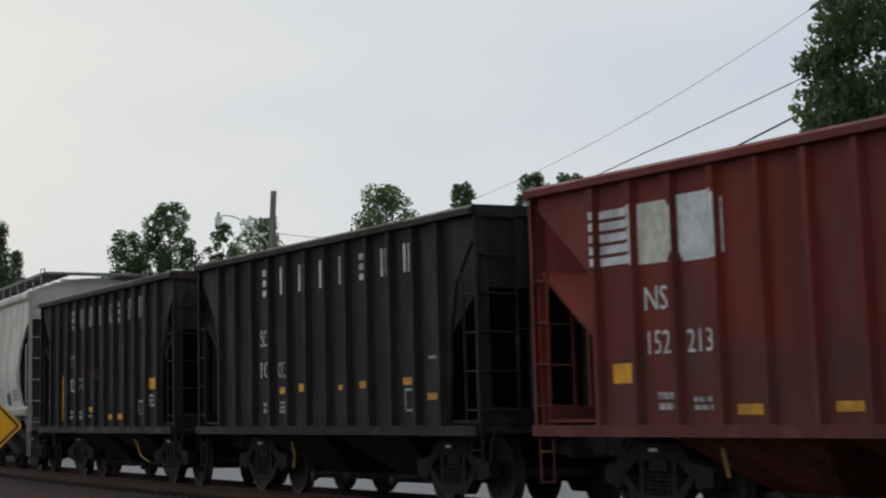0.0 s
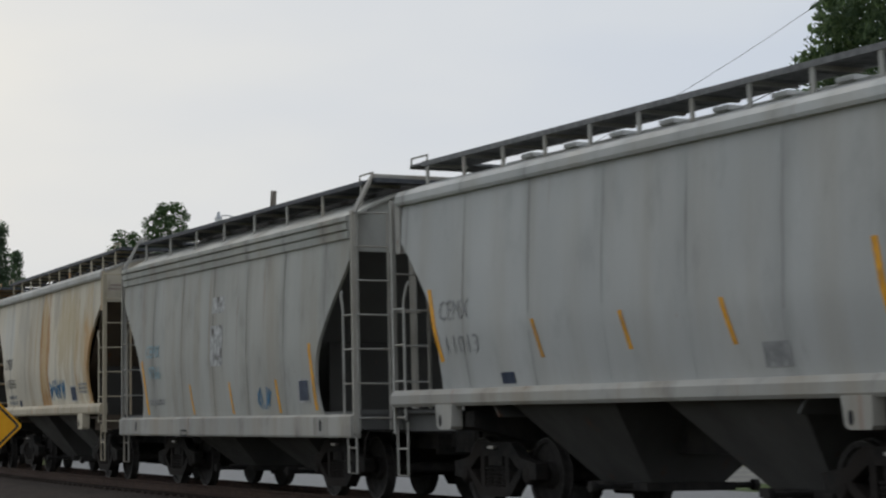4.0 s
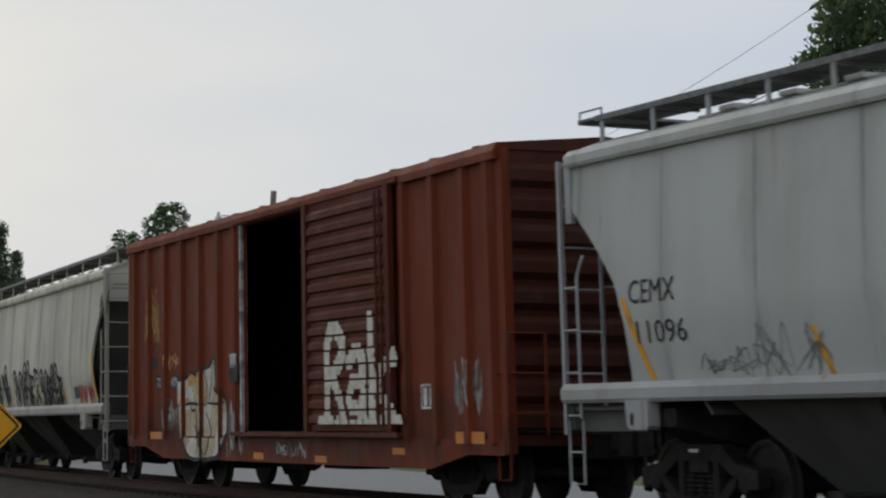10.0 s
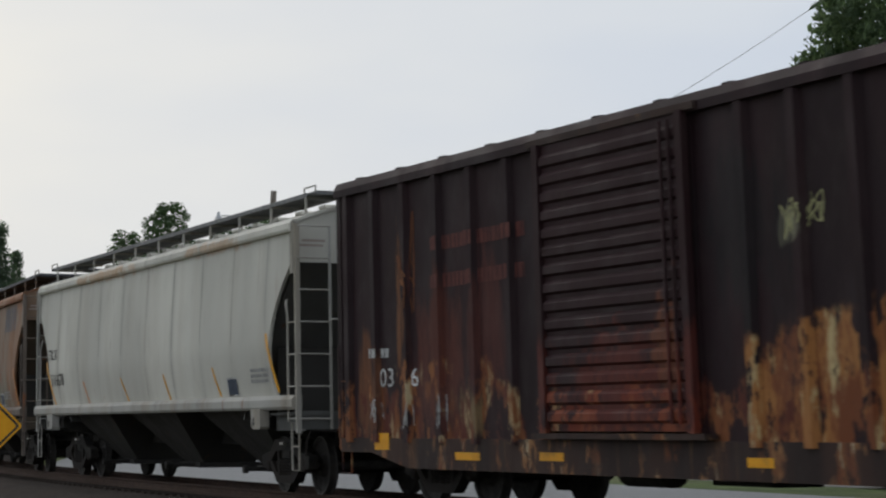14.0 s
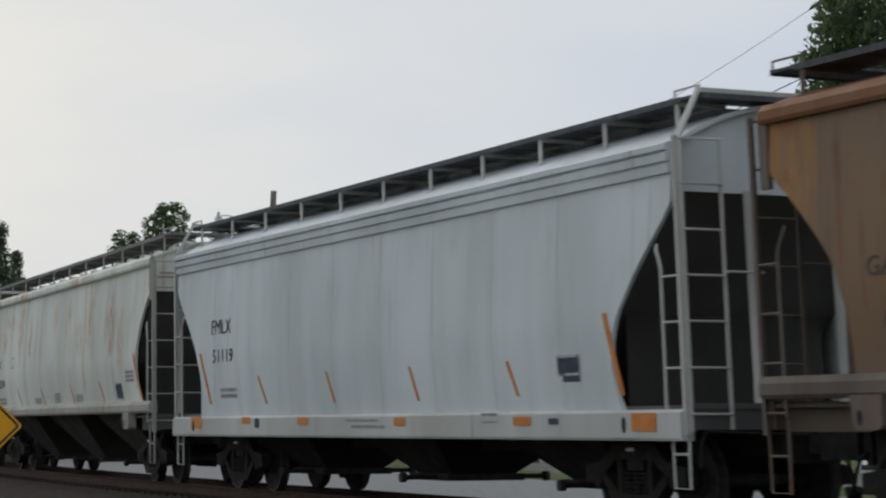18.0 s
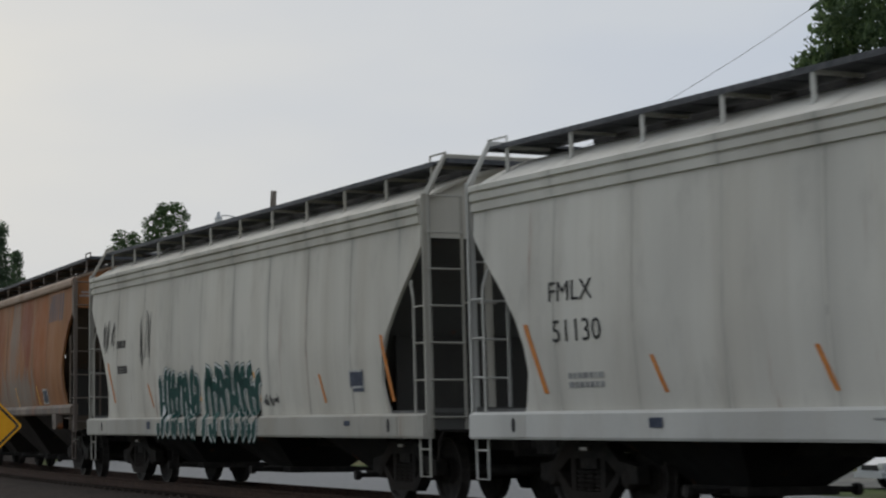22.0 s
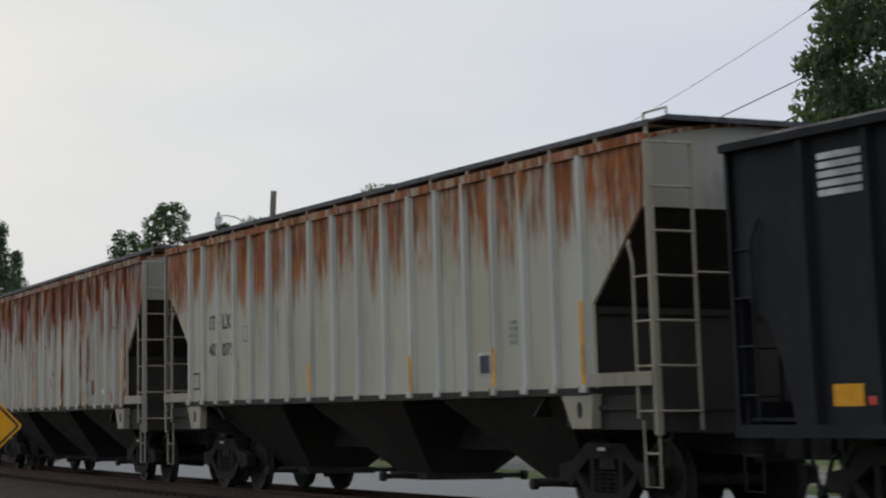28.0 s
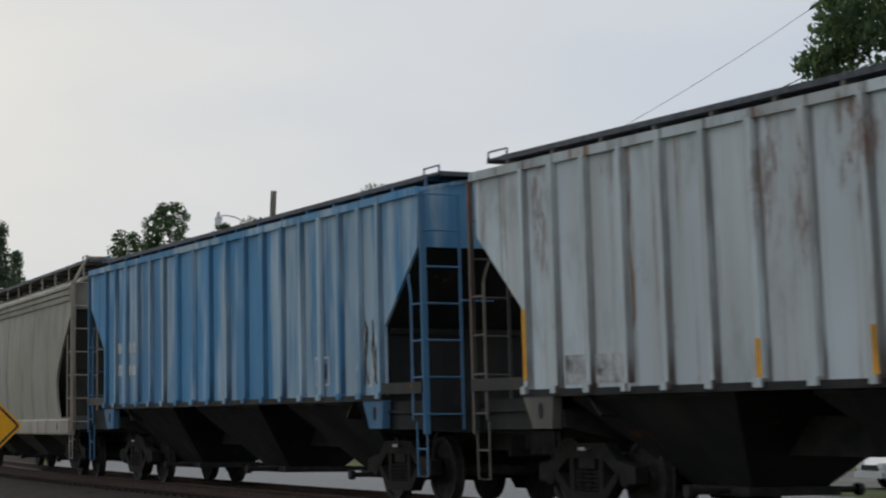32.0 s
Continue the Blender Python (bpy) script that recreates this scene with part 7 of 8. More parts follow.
def mark_car(car, rows, wall, seed, bold=False, tape_on_ribs=False):
    rng = np.random.default_rng(seed)
    for kind, arg, x0, x1, z0, z1, code in rows:
        mat = INKS[code]
        if kind == "T":
            letters(arg, x0, x1, z0, z1, wall, mat, car)
        elif kind == "P":
            w = 0.042 if abs(z1 - z0) < 0.55 else 0.055
            n = 8
            on = wall
            if tape_on_ribs:
                x0 = x1 = min(RIBS_AT, key=lambda v: abs(v - (x0 + x1) / 2))
                on, w = Wall(False, False, 0.070), 0.046
            line = [(x0 + (x1 - x0) * k / n, z1 + (z0 - z1) * k / n) for k in range(n + 1)]
            cells = [[(a[0] - w, a[1]), (a[0] + w, a[1]), (b[0] + w, b[1]), (b[0] - w, b[1])] for a, b in zip(line, line[1:])]
            sheet_ink("tape_stripe", cells, on, mat, car, "upright strip of yellow tape" if tape_on_ribs else "slanting strip of coloured tape")
        elif kind == "D" and (wall.smooth or z0 >= 0.9):
            sheet_ink("decal", rect(x0, x1, z0, z1), wall, mat, car, "", 0.002)
            if code in ("N", "N2") and x1 - x0 > 0.36 and z1 - z0 > 0.17:
                sheet_ink("panel_outline", outline(x0 - 0.03, x1 + 0.03, z0 - 0.03, z1 + 0.03, 0.03), wall, INKS["W2"], car, "", 0.004)
        elif kind == "S" or (kind == "D" and not wall.smooth and z0 < 0.9):
            flat = Wall(False, False, (0.122 if wall.deep else 0.137) if wall.smooth else 0.036)
            sheet_ink("sill_mark", rect(x0, x1, z0, z1, 1), flat, mat, car, "", 0.002)
        elif kind == "F":
            sheet_ink("panel_outline", outline(x0, x1, z0, z1, 0.03), wall, mat, car, "", 0.001)
        elif kind in ("BAR1", "BAR2", "BAR3"):
            # plain bars: one upright, two uprights, or three level ones
            w, h = x1 - x0, z1 - z0
            if kind == "BAR3":
                cells = [c for k in range(3) for c in rect(x0, x1, z0 + h * (0.38 * k), z0 + h * (0.38 * k + 0.24), 1)]
            elif kind == "BAR2":
                cells = rect(x0, x0 + 0.32 * w, z0, z1) + rect(x1 - 0.32 * w, x1, z0, z1)
            else:
                cells = rect(x0 + 0.34 * w, x1 - 0.34 * w, z0, z1)
            sheet_ink("letter_block", cells, wall, mat, car, "plain bars of paint")
        elif kind == "SLAB":
            # a broad block of paint with cut corners, carried over the ribs
            h, e = z1 - z0, 0.10
            o = [(x0 + e * arg, z0), (x1 - e, z0), (x1, z0 + e), (x1, z1 - e), (x1 - e, z1), (x0, z1), (x0, z0 + e * arg)]
            cells = [c for c in filled([o], 0.045) if noise.noise((c[0][0] * 2.1 + seed, c[0][1] * 2.6, 0.2)) < 0.62]
            sheet_ink("letter_block", cells, wall, mat, car, "broad worn block of white paint")
        elif kind == "B5":
            h = (z1 - z0) / 5
            for k in range(5):
                row = [x0 + (x1 - x0) * i / 24 for i in range(25)]
                sheet_ink("white_bar", [c for a, b in zip(row, row[1:]) for c in rect(a, b, z0 + h * k + h * 0.2, z0 + h * (k + 1) - h * 0.12, 1)], wall, mat, car)
        elif kind == "L":
            h = (z1 - z0) / arg
            cells = []
            for k in range(arg):
                x = x0
                while x < x1 - 0.02:
                    w = min(rng.uniform(0.05, 0.14), x1 - x)
                    cells += rect(x, x + w, z0 + h * (k + 0.18), z0 + h * (k + 0.82), 1)
                    x += w + 0.03
            tagged(sheet_ink("small_stencil", cells, wall, mat, car, "rows of small stencilled bars", 0.001), kind="stuff")
        elif kind in ("G", "GO"):
            cells = []
            if arg >= 3 and z1 - z0 > 0.45 and code == "K" and x1 - x0 > 1.2 and bold:
                # swollen outlines: tall arches above, fat lobes below, hooks inside them
                m = arg + 2
                cw, hh = (x1 - x0) / m, z1 - z0
                wide = 0.048 if hh > 0.9 else 0.036
                for k in range(m):
                    cx = x0 + cw * (k + 0.5 + rng.uniform(-0.28, 0.28))
                    zm = z0 + hh * rng.uniform(0.34, 0.58)
                    zt = z1 - hh * rng.uniform(0.0, 0.34)
                    lean = rng.uniform(-0.35, 0.4) * cw
                    cells += ribbon_cells(spline([(cx - 0.50 * cw, zm - 0.08 * hh), (cx - 0.46 * cw + lean, zm + 0.25 * hh), (cx - 0.16 * cw + lean, zt), (cx + 0.20 * cw + lean, zt - 0.03 * hh),
                                                  (cx + 0.46 * cw + lean, zm + 0.22 * hh), (cx + 0.44 * cw, zm)]), wide)
                    cells += ribbon_cells(spline([(cx - 0.14 * cw, zm + 0.02 * hh), (cx - 0.10 * cw + lean, zm + 0.22 * hh), (cx + 0.08 * cw + lean, zt - 0.16 * hh), (cx + 0.16 * cw, zm + 0.1 * hh)]), wide * 0.7)
                    cells += scrawl(cx - cw * 0.5, cx + cw * 0.5, z0, z0 + hh * 0.8, 1, rng, wide * 0.5, 1)
                    if rng.uniform() < 0.8:
                        o = blob(cx + 0.1 * cw, z0 + 0.25 * hh, cw * 0.52, 0.22 * hh, rng, 30)
                        g = int(rng.integers(0, 30))
                        cells += ribbon_cells((o + o)[g:g + 27], wide * 1.1)
                        cells += ribbon_cells(spline([(cx - 0.1 * cw, z0 + 0.12 * hh), (cx + 0.02 * cw, z0 + 0.3 * hh), (cx + 0.22 * cw, z0 + 0.32 * hh), (cx + 0.24 * cw, z0 + 0.14 * hh)]), wide * 0.8)
            else:
                cells = scrawl(x0, x1, z0, z1, max(1, arg), rng, 0.020 if z1 - z0 > 0.45 else 0.016, 2 if z1 - z0 > 0.4 else 1)
            tagged(sheet_ink("graffiti", cells, wall, mat, car, "sprayed graffiti strokes"), kind="stuff")
        elif kind == "W":
            # figures in one colour, edged in white and again in a thin dark line
            lines = piece_strokes(x0, x1, z0, z1, arg, rng)
            for nm, w, code_k, lift in (("graffiti_shadow", 0.150, code, 0.0), ("graffiti_edge", 0.128, "W", 0.003), ("graffiti_fill", 0.094, code, 0.006)):
                tagged(sheet_ink(nm, [c for o in lines for c in ribbon_cells(o, w, True)], wall, INKS[code_k], car, "sprayed green graffiti figures edged in white", lift), kind="stuff")
        elif kind == "GF":
            tagged(sheet_ink("graffiti", scrawl(x0, x1, z0, z1, arg, rng, 0.0105, 2), wall, mat, car, "thin scrawled graffiti lines"), kind="stuff")
        elif kind == "SH":
            at = lambda pts: [(x0 + (x1 - x0) * u, z0 + (z1 - z0) * v) for u, v in pts]
            body, cap = filled([at(SHIELD)], 0.05), filled([at([(.02, .56), (.0, .80), (.25, .87), (.40, .81), (.52, .88), (.58, .56)])], 0.05)
            tagged(sheet_ink("graffiti_fill", body, wall, mat, car, "large cream sprayed graffiti figure"), kind="stuff")
            tagged(sheet_ink("graffiti_patch", [c for c in body if noise.noise((c[0][0] * 1.3 + 3, c[0][1] * 1.5, 0.1)) > 0.08], wall, INKS["W3"], car, "paler worn patches", 0.0015), kind="stuff")
            tagged(sheet_ink("graffiti_cap", [c for c in cap if noise.noise((c[0][0] * 1.7, c[0][1] * 2.2, 0.7)) > -0.18], wall, INKS["C2"], car, "ochre sprayed top", 0.003), kind="stuff")
            lines = [ribbon_cells(spline(at(o), 6), 0.024) for o in SHIELD_LINES] + [ribbon_cells(spline(at(SHIELD + SHIELD[:1]), 5), 0.034, True)]
            tagged(sheet_ink("graffiti_outline", [c for o in lines for c in o], wall, INKS["K"], car, "black sprayed outline", 0.006), kind="stuff")
        elif kind == "HD":
            flat = Wall(False, False, 0.158)
            pts = [(x0 + (x1 - x0) * u, z0 + (z1 - z0) * v) for o in DOOR_TAG for u, v in spline(o, 6)]
            fills = []
            for r in range(15):
                zk = 0.98 + 0.12 + r * (4.42 - 0.98 - 0.2) / 15
                if not z0 - 0.1 < zk < z1 + 0.1:
                    continue
                for i in range(76):
                    xa = x0 + (x1 - x0) * (i - 3) / 70
                    for u, v in ((-0.008, 0.055), (0.055, 0.118), (0.118, 0.178)):
                        near = min(math.hypot(xa - px, zk + (u + v) / 2 - pz) for px, pz in pts)
                        if near < 0.125 + 0.04 * noise.noise((xa * 3, zk * 3, 0.4)):
                            fills.append([(xa, zk + u), (xa + (x1 - x0) / 70 * 1.02, zk + u), (xa + (x1 - x0) / 70 * 1.02, zk + v), (xa, zk + v)])
            # paint holds on the crests of the pressed ribs
            tagged(sheet_ink("graffiti", fills, flat, mat, car, "white sprayed graffiti letters across the door ribs"), kind="stuff")


# ---------------------------------------------------------------- paint marks on the near sides
# kind, (text or count), rear x, front x, low z, high z, ink; for stripes: top x, foot x, low z, high z
MARKS_0 = [('B5', 5, -4.40, -3.40, 2.83, 3.50, 'W'),
    ('SLAB', 0, -3.40, -2.52, 2.82, 3.50, 'W3'),
    ('SLAB', 1, -2.49, -1.58, 2.80, 3.50, 'W'),
    ('T', 'NS', -3.22, -2.74, 2.31, 2.57, 'W'),
    ('T', '152', -3.18, -2.72, 1.83, 2.09, 'W'),
    ('T', '213', -2.38, -1.88, 1.83, 2.08, 'W'),
    ('L', 2, -3.02, -2.68, 1.21, 1.44, 'W2'),
    ('L', 2, -2.30, -1.94, 1.21, 1.38, 'W2'),
    ('D', 0, -3.98, -3.52, 1.53, 1.75, 'Y'),
    ('D', 0, -1.48, -1.02, 1.17, 1.28, 'Y'),
    ('D', 0, 0.22, 0.66, 1.19, 1.29, 'Y')]
MARKS_1 = [('BAR3', 1, -2.50, -2.22, 3.12, 3.55, 'W'),
    ('BAR2', 1, -1.68, -1.42, 3.12, 3.55, 'W'),
    ('BAR2', 1, -0.84, -0.60, 3.12, 3.53, 'W'),
    ('BAR1', 1, -0.02, 0.22, 3.12, 3.53, 'W'),
    ('BAR2', 1, 0.86, 1.10, 3.13, 3.54, 'W'),
    ('BAR3', 1, 1.66, 1.86, 3.14, 3.52, 'W'),
    ('BAR2', 1, 2.48, 2.72, 3.14, 3.53, 'W'),
    ('BAR2', 1, 3.30, 3.54, 3.15, 3.54, 'W'),
    ('T', 'SOU', -2.60, -2.06, 2.32, 2.59, 'W'),
    ('T', '10', -2.60, -2.24, 1.83, 2.08, 'W'),
    ('T', '02', -1.80, -1.38, 1.81, 2.07, 'W'),
    ('D', 0, -1.74, -1.36, 1.57, 1.67, 'Y'),
    ('D', 0, -0.88, -0.52, 1.59, 1.71, 'Y'),
    ('D', 0, 0.78, 0.94, 1.59, 1.66, 'Y')]
MARKS_1 += [('D', 0, 1.60, 2.00, 1.60, 1.70, 'Y'),
    ('D', 0, 3.20, 3.62, 1.62, 1.72, 'Y'),
    ('D', 0, 4.02, 4.44, 1.41, 1.50, 'Y'),
    ('F', 0, 3.26, 3.66, 1.26, 1.57, 'W2'),
    ('D', 0, -4.84, -4.56, 1.02, 1.12, 'Y'),
    ('L', 2, -2.50, -2.18, 1.26, 1.46, 'W2'),
    ('L', 3, -1.74, -1.38, 1.26, 1.46, 'W2'),
    ('D', 0, 4.08, 4.44, 1.95, 1.99, 'W2')]
MARKS_2 = [('BAR3', 1, -2.71, -2.49, 3.12, 3.52, 'W2'),
    ('BAR2', 1, -1.93, -1.67, 3.13, 3.53, 'W2'),
    ('BAR2', 1, -1.11, -0.85, 3.13, 3.54, 'W2'),
    ('BAR1', 1, -0.29, -0.01, 3.12, 3.52, 'W2'),
    ('BAR2', 1, 0.65, 0.85, 3.12, 3.51, 'W2'),
    ('BAR3', 1, 1.37, 1.55, 3.12, 3.52, 'W2'),
    ('BAR2', 1, 2.19, 2.37, 3.13, 3.53, 'W2'),
    ('BAR2', 1, 3.03, 3.29, 3.13, 3.53, 'W2'),
    ('T', 'SOU', -2.83, -2.28, 2.33, 2.58, 'W2'),
    ('P', 0, -3.55, -3.57, 1.19, 2.17, 'Y'),
    ('D', 0, -1.11, -0.73, 1.37, 1.47, 'Y'),
    ('D', 0, 0.57, 0.95, 1.21, 1.31, 'Y'),
    ('D', 0, 1.35, 1.73, 1.21, 1.32, 'Y'),
    ('D', 0, 3.79, 4.23, 1.76, 1.97, 'Y')]
MARKS_2 += [('F', 0, 3.01, 3.33, 1.30, 1.56, 'W2'),
    ('L', 3, 3.77, 4.19, 1.43, 1.68, 'W2'),
    ('D', 0, 7.67, 7.67, 1.04, 1.14, 'Y')]
MARKS_3 = [('T', 'CMEX', -4.65, -3.67, 2.46, 2.71, 'K'),
    ('T', '110636', -4.53, -3.27, 2.03, 2.25, 'K'),
    ('L', 2, -4.27, -3.45, 1.57, 1.79, 'G'),
    ('D', 0, -3.03, -2.75, 1.50, 1.66, 'K'),
    ('F', 0, -3.01, -2.67, 2.23, 2.48, 'G'),
    ('GF', 7, -1.55, 1.75, 1.53, 2.29, 'G3'),
    ('P', 0, -4.75, -4.35, 1.60, 2.53, 'O'),
    ('P', 0, -1.93, -1.71, 1.64, 1.99, 'O'),
    ('P', 0, 2.07, 2.27, 1.57, 2.05, 'O'),
    ('P', 0, 4.59, 4.89, 1.58, 2.53, 'O'),
    ('D', 0, 2.95, 3.47, 1.60, 1.87, 'N'),
    ('L', 3, 3.81, 4.59, 1.68, 1.97, 'G')]
MARKS_4 = [('T', 'CEMX', -4.66, -3.78, 2.42, 2.68, 'G'),
    ('T', '11013', -4.48, -3.54, 1.99, 2.22, 'G'),
    ('P', 0, -4.98, -4.66, 1.89, 2.85, 'Y'),
    ('P', 0, -2.04, -1.86, 1.87, 2.34, 'Y'),
    ('P', 0, 0.08, 0.24, 1.90, 2.34, 'Y'),
    ('P', 0, 2.18, 2.36, 1.88, 2.37, 'Y'),
    ('P', 0, 4.84, 5.06, 1.86, 2.80, 'Y'),
    ('D', 0, 2.84, 3.32, 1.64, 1.89, 'G'),
    ('D', 0, -3.04, -2.68, 1.58, 1.72, 'N')]
MARKS_5 = [('P', 0, 0.55, 0.70, 1.27, 1.79, 'Y'),
    ('P', 0, 2.90, 3.05, 1.27, 1.79, 'Y'),
    ('P', 0, 4.50, 4.68, 1.30, 2.30, 'Y'),
    ('D', 0, 3.98, 4.38, 1.45, 1.75, 'N'),
    ('GF', 2, 1.90, 2.70, 1.30, 1.75, 'B'),
    ('T', 'CEMX', -4.40, -3.50, 2.32, 2.55, 'B2'),
    ('T', '9766', -4.22, -3.48, 1.93, 2.16, 'B2'),
    ('P', 0, -4.66, -4.36, 1.28, 2.28, 'Y'),
    ('P', 0, -1.68, -1.50, 1.27, 1.79, 'Y'),
    ('F', 0, -2.12, -1.76, 0.89, 1.01, 'K'),
    ('L', 2, -4.20, -3.26, 1.45, 1.57, 'G'),
    ('D', 0, -0.34, 0.32, 2.97, 3.24, 'W2'),
    ('D', 0, -0.42, 0.24, 2.08, 2.76, 'W2')]
MARKS_6 = [('T', 'CMEX', -4.52, -3.58, 2.44, 2.70, 'K'),
    ('T', '110566', -4.44, -3.22, 1.98, 2.20, 'K'),
    ('L', 2, -4.28, -3.28, 1.57, 1.84, 'G'),
    ('D', 0, -3.04, -2.74, 1.54, 1.69, 'N'),
    ('G', 4, 0.84, 2.44, 1.65, 2.10, 'B'),
    ('D', 0, 3.02, 3.52, 1.63, 1.90, 'N2'),
    ('L', 3, 3.82, 4.64, 1.75, 1.99, 'G')]
MARKS_7 = [('T', 'CMEX', -4.62, -3.66, 2.44, 2.65, 'K'),
    ('T', '110595', -4.48, -3.28, 1.98, 2.22, 'K'),
    ('D', 0, 2.96, 3.50, 1.60, 1.89, 'N2'),
    ('D', 0, 2.58, 2.86, 1.61, 1.76, 'W'),
    ('D', 0, -3.06, -2.74, 1.56, 1.69, 'N'),
    ('L', 2, -1.40, -0.84, 1.62, 1.78, 'G')]
MARKS_8 = [('T', 'CMEX', -4.55, -3.57, 2.43, 2.67, 'G'),
    ('T', '140392', -4.39, -3.17, 1.97, 2.20, 'K2'),
    ('D', 0, 3.03, 3.51, 1.60, 1.90, 'N2'),
    ('L', 3, 3.83, 4.67, 1.72, 1.99, 'G'),
    ('P', 0, -2.09, -1.65, 1.58, 2.31, 'Z'),
    ('P', 0, 0.79, 0.95, 1.54, 1.99, 'Z'),
    ('P', 0, 2.15, 2.33, 1.52, 2.06, 'Z'),
    ('P', 0, 4.67, 5.07, 1.64, 2.37, 'Z'),
    ('D', 0, 2.51, 2.79, 1.59, 1.71, 'W'),
    ('D', 0, -3.01, -2.75, 1.58, 1.72, 'N')]
MARKS_9 = [('T', 'CEMX', -4.64, -3.68, 2.39, 2.65, 'K'),
    ('T', '11096', -4.52, -3.50, 1.95, 2.20, 'K'),
    ('P', 0, -4.78, -4.32, 1.55, 2.47, 'Y'),
    ('P', 0, -1.24, -1.02, 1.52, 2.02, 'Y'),
    ('P', 0, 1.76, 2.00, 1.52, 1.99, 'Y'),
    ('P', 0, 5.00, 5.34, 1.51, 2.50, 'Y'),
    ('D', 0, 2.88, 3.40, 1.64, 1.89, 'N'),
    ('L', 3, 3.94, 4.44, 1.70, 1.98, 'G'),
    ('GF', 2, -3.36, -2.28, 1.53, 1.88, 'G3'),
    ('GF', 2, -2.26, -1.02, 1.51, 2.13, 'G3')]
MARKS_10 = [('F', 0, 5.79, 6.27, 1.29, 1.62, 'W'),
    ('D', 0, 5.87, 5.99, 1.33, 1.57, 'W'),
    ('D', 0, 6.07, 6.17, 1.33, 1.57, 'W'),
    ('GF', 4, 6.83, 7.75, 1.18, 1.95, 'W2'),
    ('S', 0, 6.95, 7.83, 0.84, 0.99, 'O'),
    ('S', 0, 4.81, 5.25, 0.68, 0.77, 'O'),
    ('S', 0, 1.77, 2.27, 0.53, 0.63, 'O'),
    ('S', 0, -1.05, -0.57, 0.54, 0.65, 'O'),
    ('S', 0, -7.01, -6.11, 0.84, 0.97, 'O'),
    ('D', 0, -6.97, -6.59, 2.12, 2.34, 'K'),
    ('D', 0, -6.65, -6.27, 1.74, 2.01, 'K'),
    ('D', 0, -5.75, -5.29, 1.74, 1.99, 'K'),
    ('D', 0, -2.09, -1.77, 2.03, 2.26, 'W'),
    ('D', 0, -2.13, -1.69, 1.79, 2.08, 'K')]
MARKS_10 += [('T', '72', -6.58, -6.34, 1.78, 1.95, 'W'),
    ('T', '409', -5.70, -5.34, 1.78, 1.95, 'W'),
    ('GF', 3, -6.2, -5.3, 0.95, 1.6, 'W2'),
    ('GF', 3, 0.1, 1.4, 0.58, 0.84, 'W2'),
    ('GF', 2, -7.15, -6.35, 2.54, 3.44, 'C2'),
    ('GF', 1, -6.95, -6.55, 2.7, 3.7, 'C2'),
    ('SH', 0, -5.11, -2.53, 0.51, 2.22, 'C'),
    ('HD', 3, 2.37, 5.39, 1.03, 2.59, 'W3'),
    ('GO', 2, -5.95, -5.23, 2.08, 2.39, 'C2'),
    ('GO', 2, -2.43, -1.61, 0.55, 1.57, 'W2')]
MARKS_11 = [('T', 'TILX', -7.75, -7.05, 2.60, 2.82, 'K'),
    ('T', '55492', -7.67, -6.69, 2.09, 2.35, 'K'),
    ('P', 0, -7.73, -7.45, 1.61, 2.50, 'O'),
    ('G', 4, -6.71, -4.51, 1.54, 2.38, 'R'),
    ('G', 3, -4.39, -1.69, 1.51, 2.54, 'K'),
    ('G', 4, -0.89, 2.19, 1.38, 2.61, 'K'),
    ('G', 4, 2.37, 5.01, 1.35, 2.46, 'K'),
    ('P', 0, -1.39, -1.09, 1.60, 1.96, 'Y'),
    ('P', 0, 1.85, 1.99, 1.59, 2.06, 'Y'),
    ('P', 0, 4.95, 5.13, 1.63, 2.05, 'Y'),
    ('P', 0, 7.99, 8.31, 1.60, 2.58, 'Y'),
    ('D', 0, 6.11, 6.63, 1.66, 1.90, 'N'),
    ('G', 5, 6.53, 8.11, 1.50, 2.01, 'R'),
    ('G', 2, 8.59, 9.47, 3.27, 3.81, 'K')]
MARKS_12 = [('GO', 1, -6.39, -5.75, 2.56, 3.97, 'C3'),
    ('L', 1, -5.31, -2.57, 3.32, 3.61, 'R3'),
    ('L', 1, -5.33, -2.59, 2.82, 3.11, 'R3'),
    ('L', 1, -7.27, -6.75, 1.97, 2.17, 'W2'),
    ('T', '303', -7.31, -6.59, 1.60, 1.86, 'W'),
    ('T', '26', -6.31, -5.77, 1.59, 1.85, 'W'),
    ('D', 0, -7.23, -6.73, 0.74, 0.97, 'Y'),
    ('S', 0, -4.63, -3.91, 0.63, 0.73, 'Y'),
    ('S', 0, -2.29, -1.69, 0.65, 0.75, 'Y'),
    ('S', 0, 2.21, 2.69, 0.64, 0.74, 'Y'),
    ('S', 0, 4.75, 5.15, 0.65, 0.77, 'Y'),
    ('D', 0, 7.11, 7.65, 0.76, 0.99, 'Y'),
    ('GF', 2, 2.99, 3.77, 2.89, 3.37, 'C4'),
    ('F', 0, 7.03, 7.31, 1.57, 1.86, 'G'),
    ('D', 0, -2.32, -2.16, 2.55, 2.70, 'W2'),
    ('GF', 1, -7.25, -6.9, 1.1, 1.45, 'W2'),
    ('GF', 1, -6.2, -5.95, 1.0, 1.5, 'W2'),
    ('GF', 1, -5.1, -4.9, 0.98, 1.55, 'W2')]
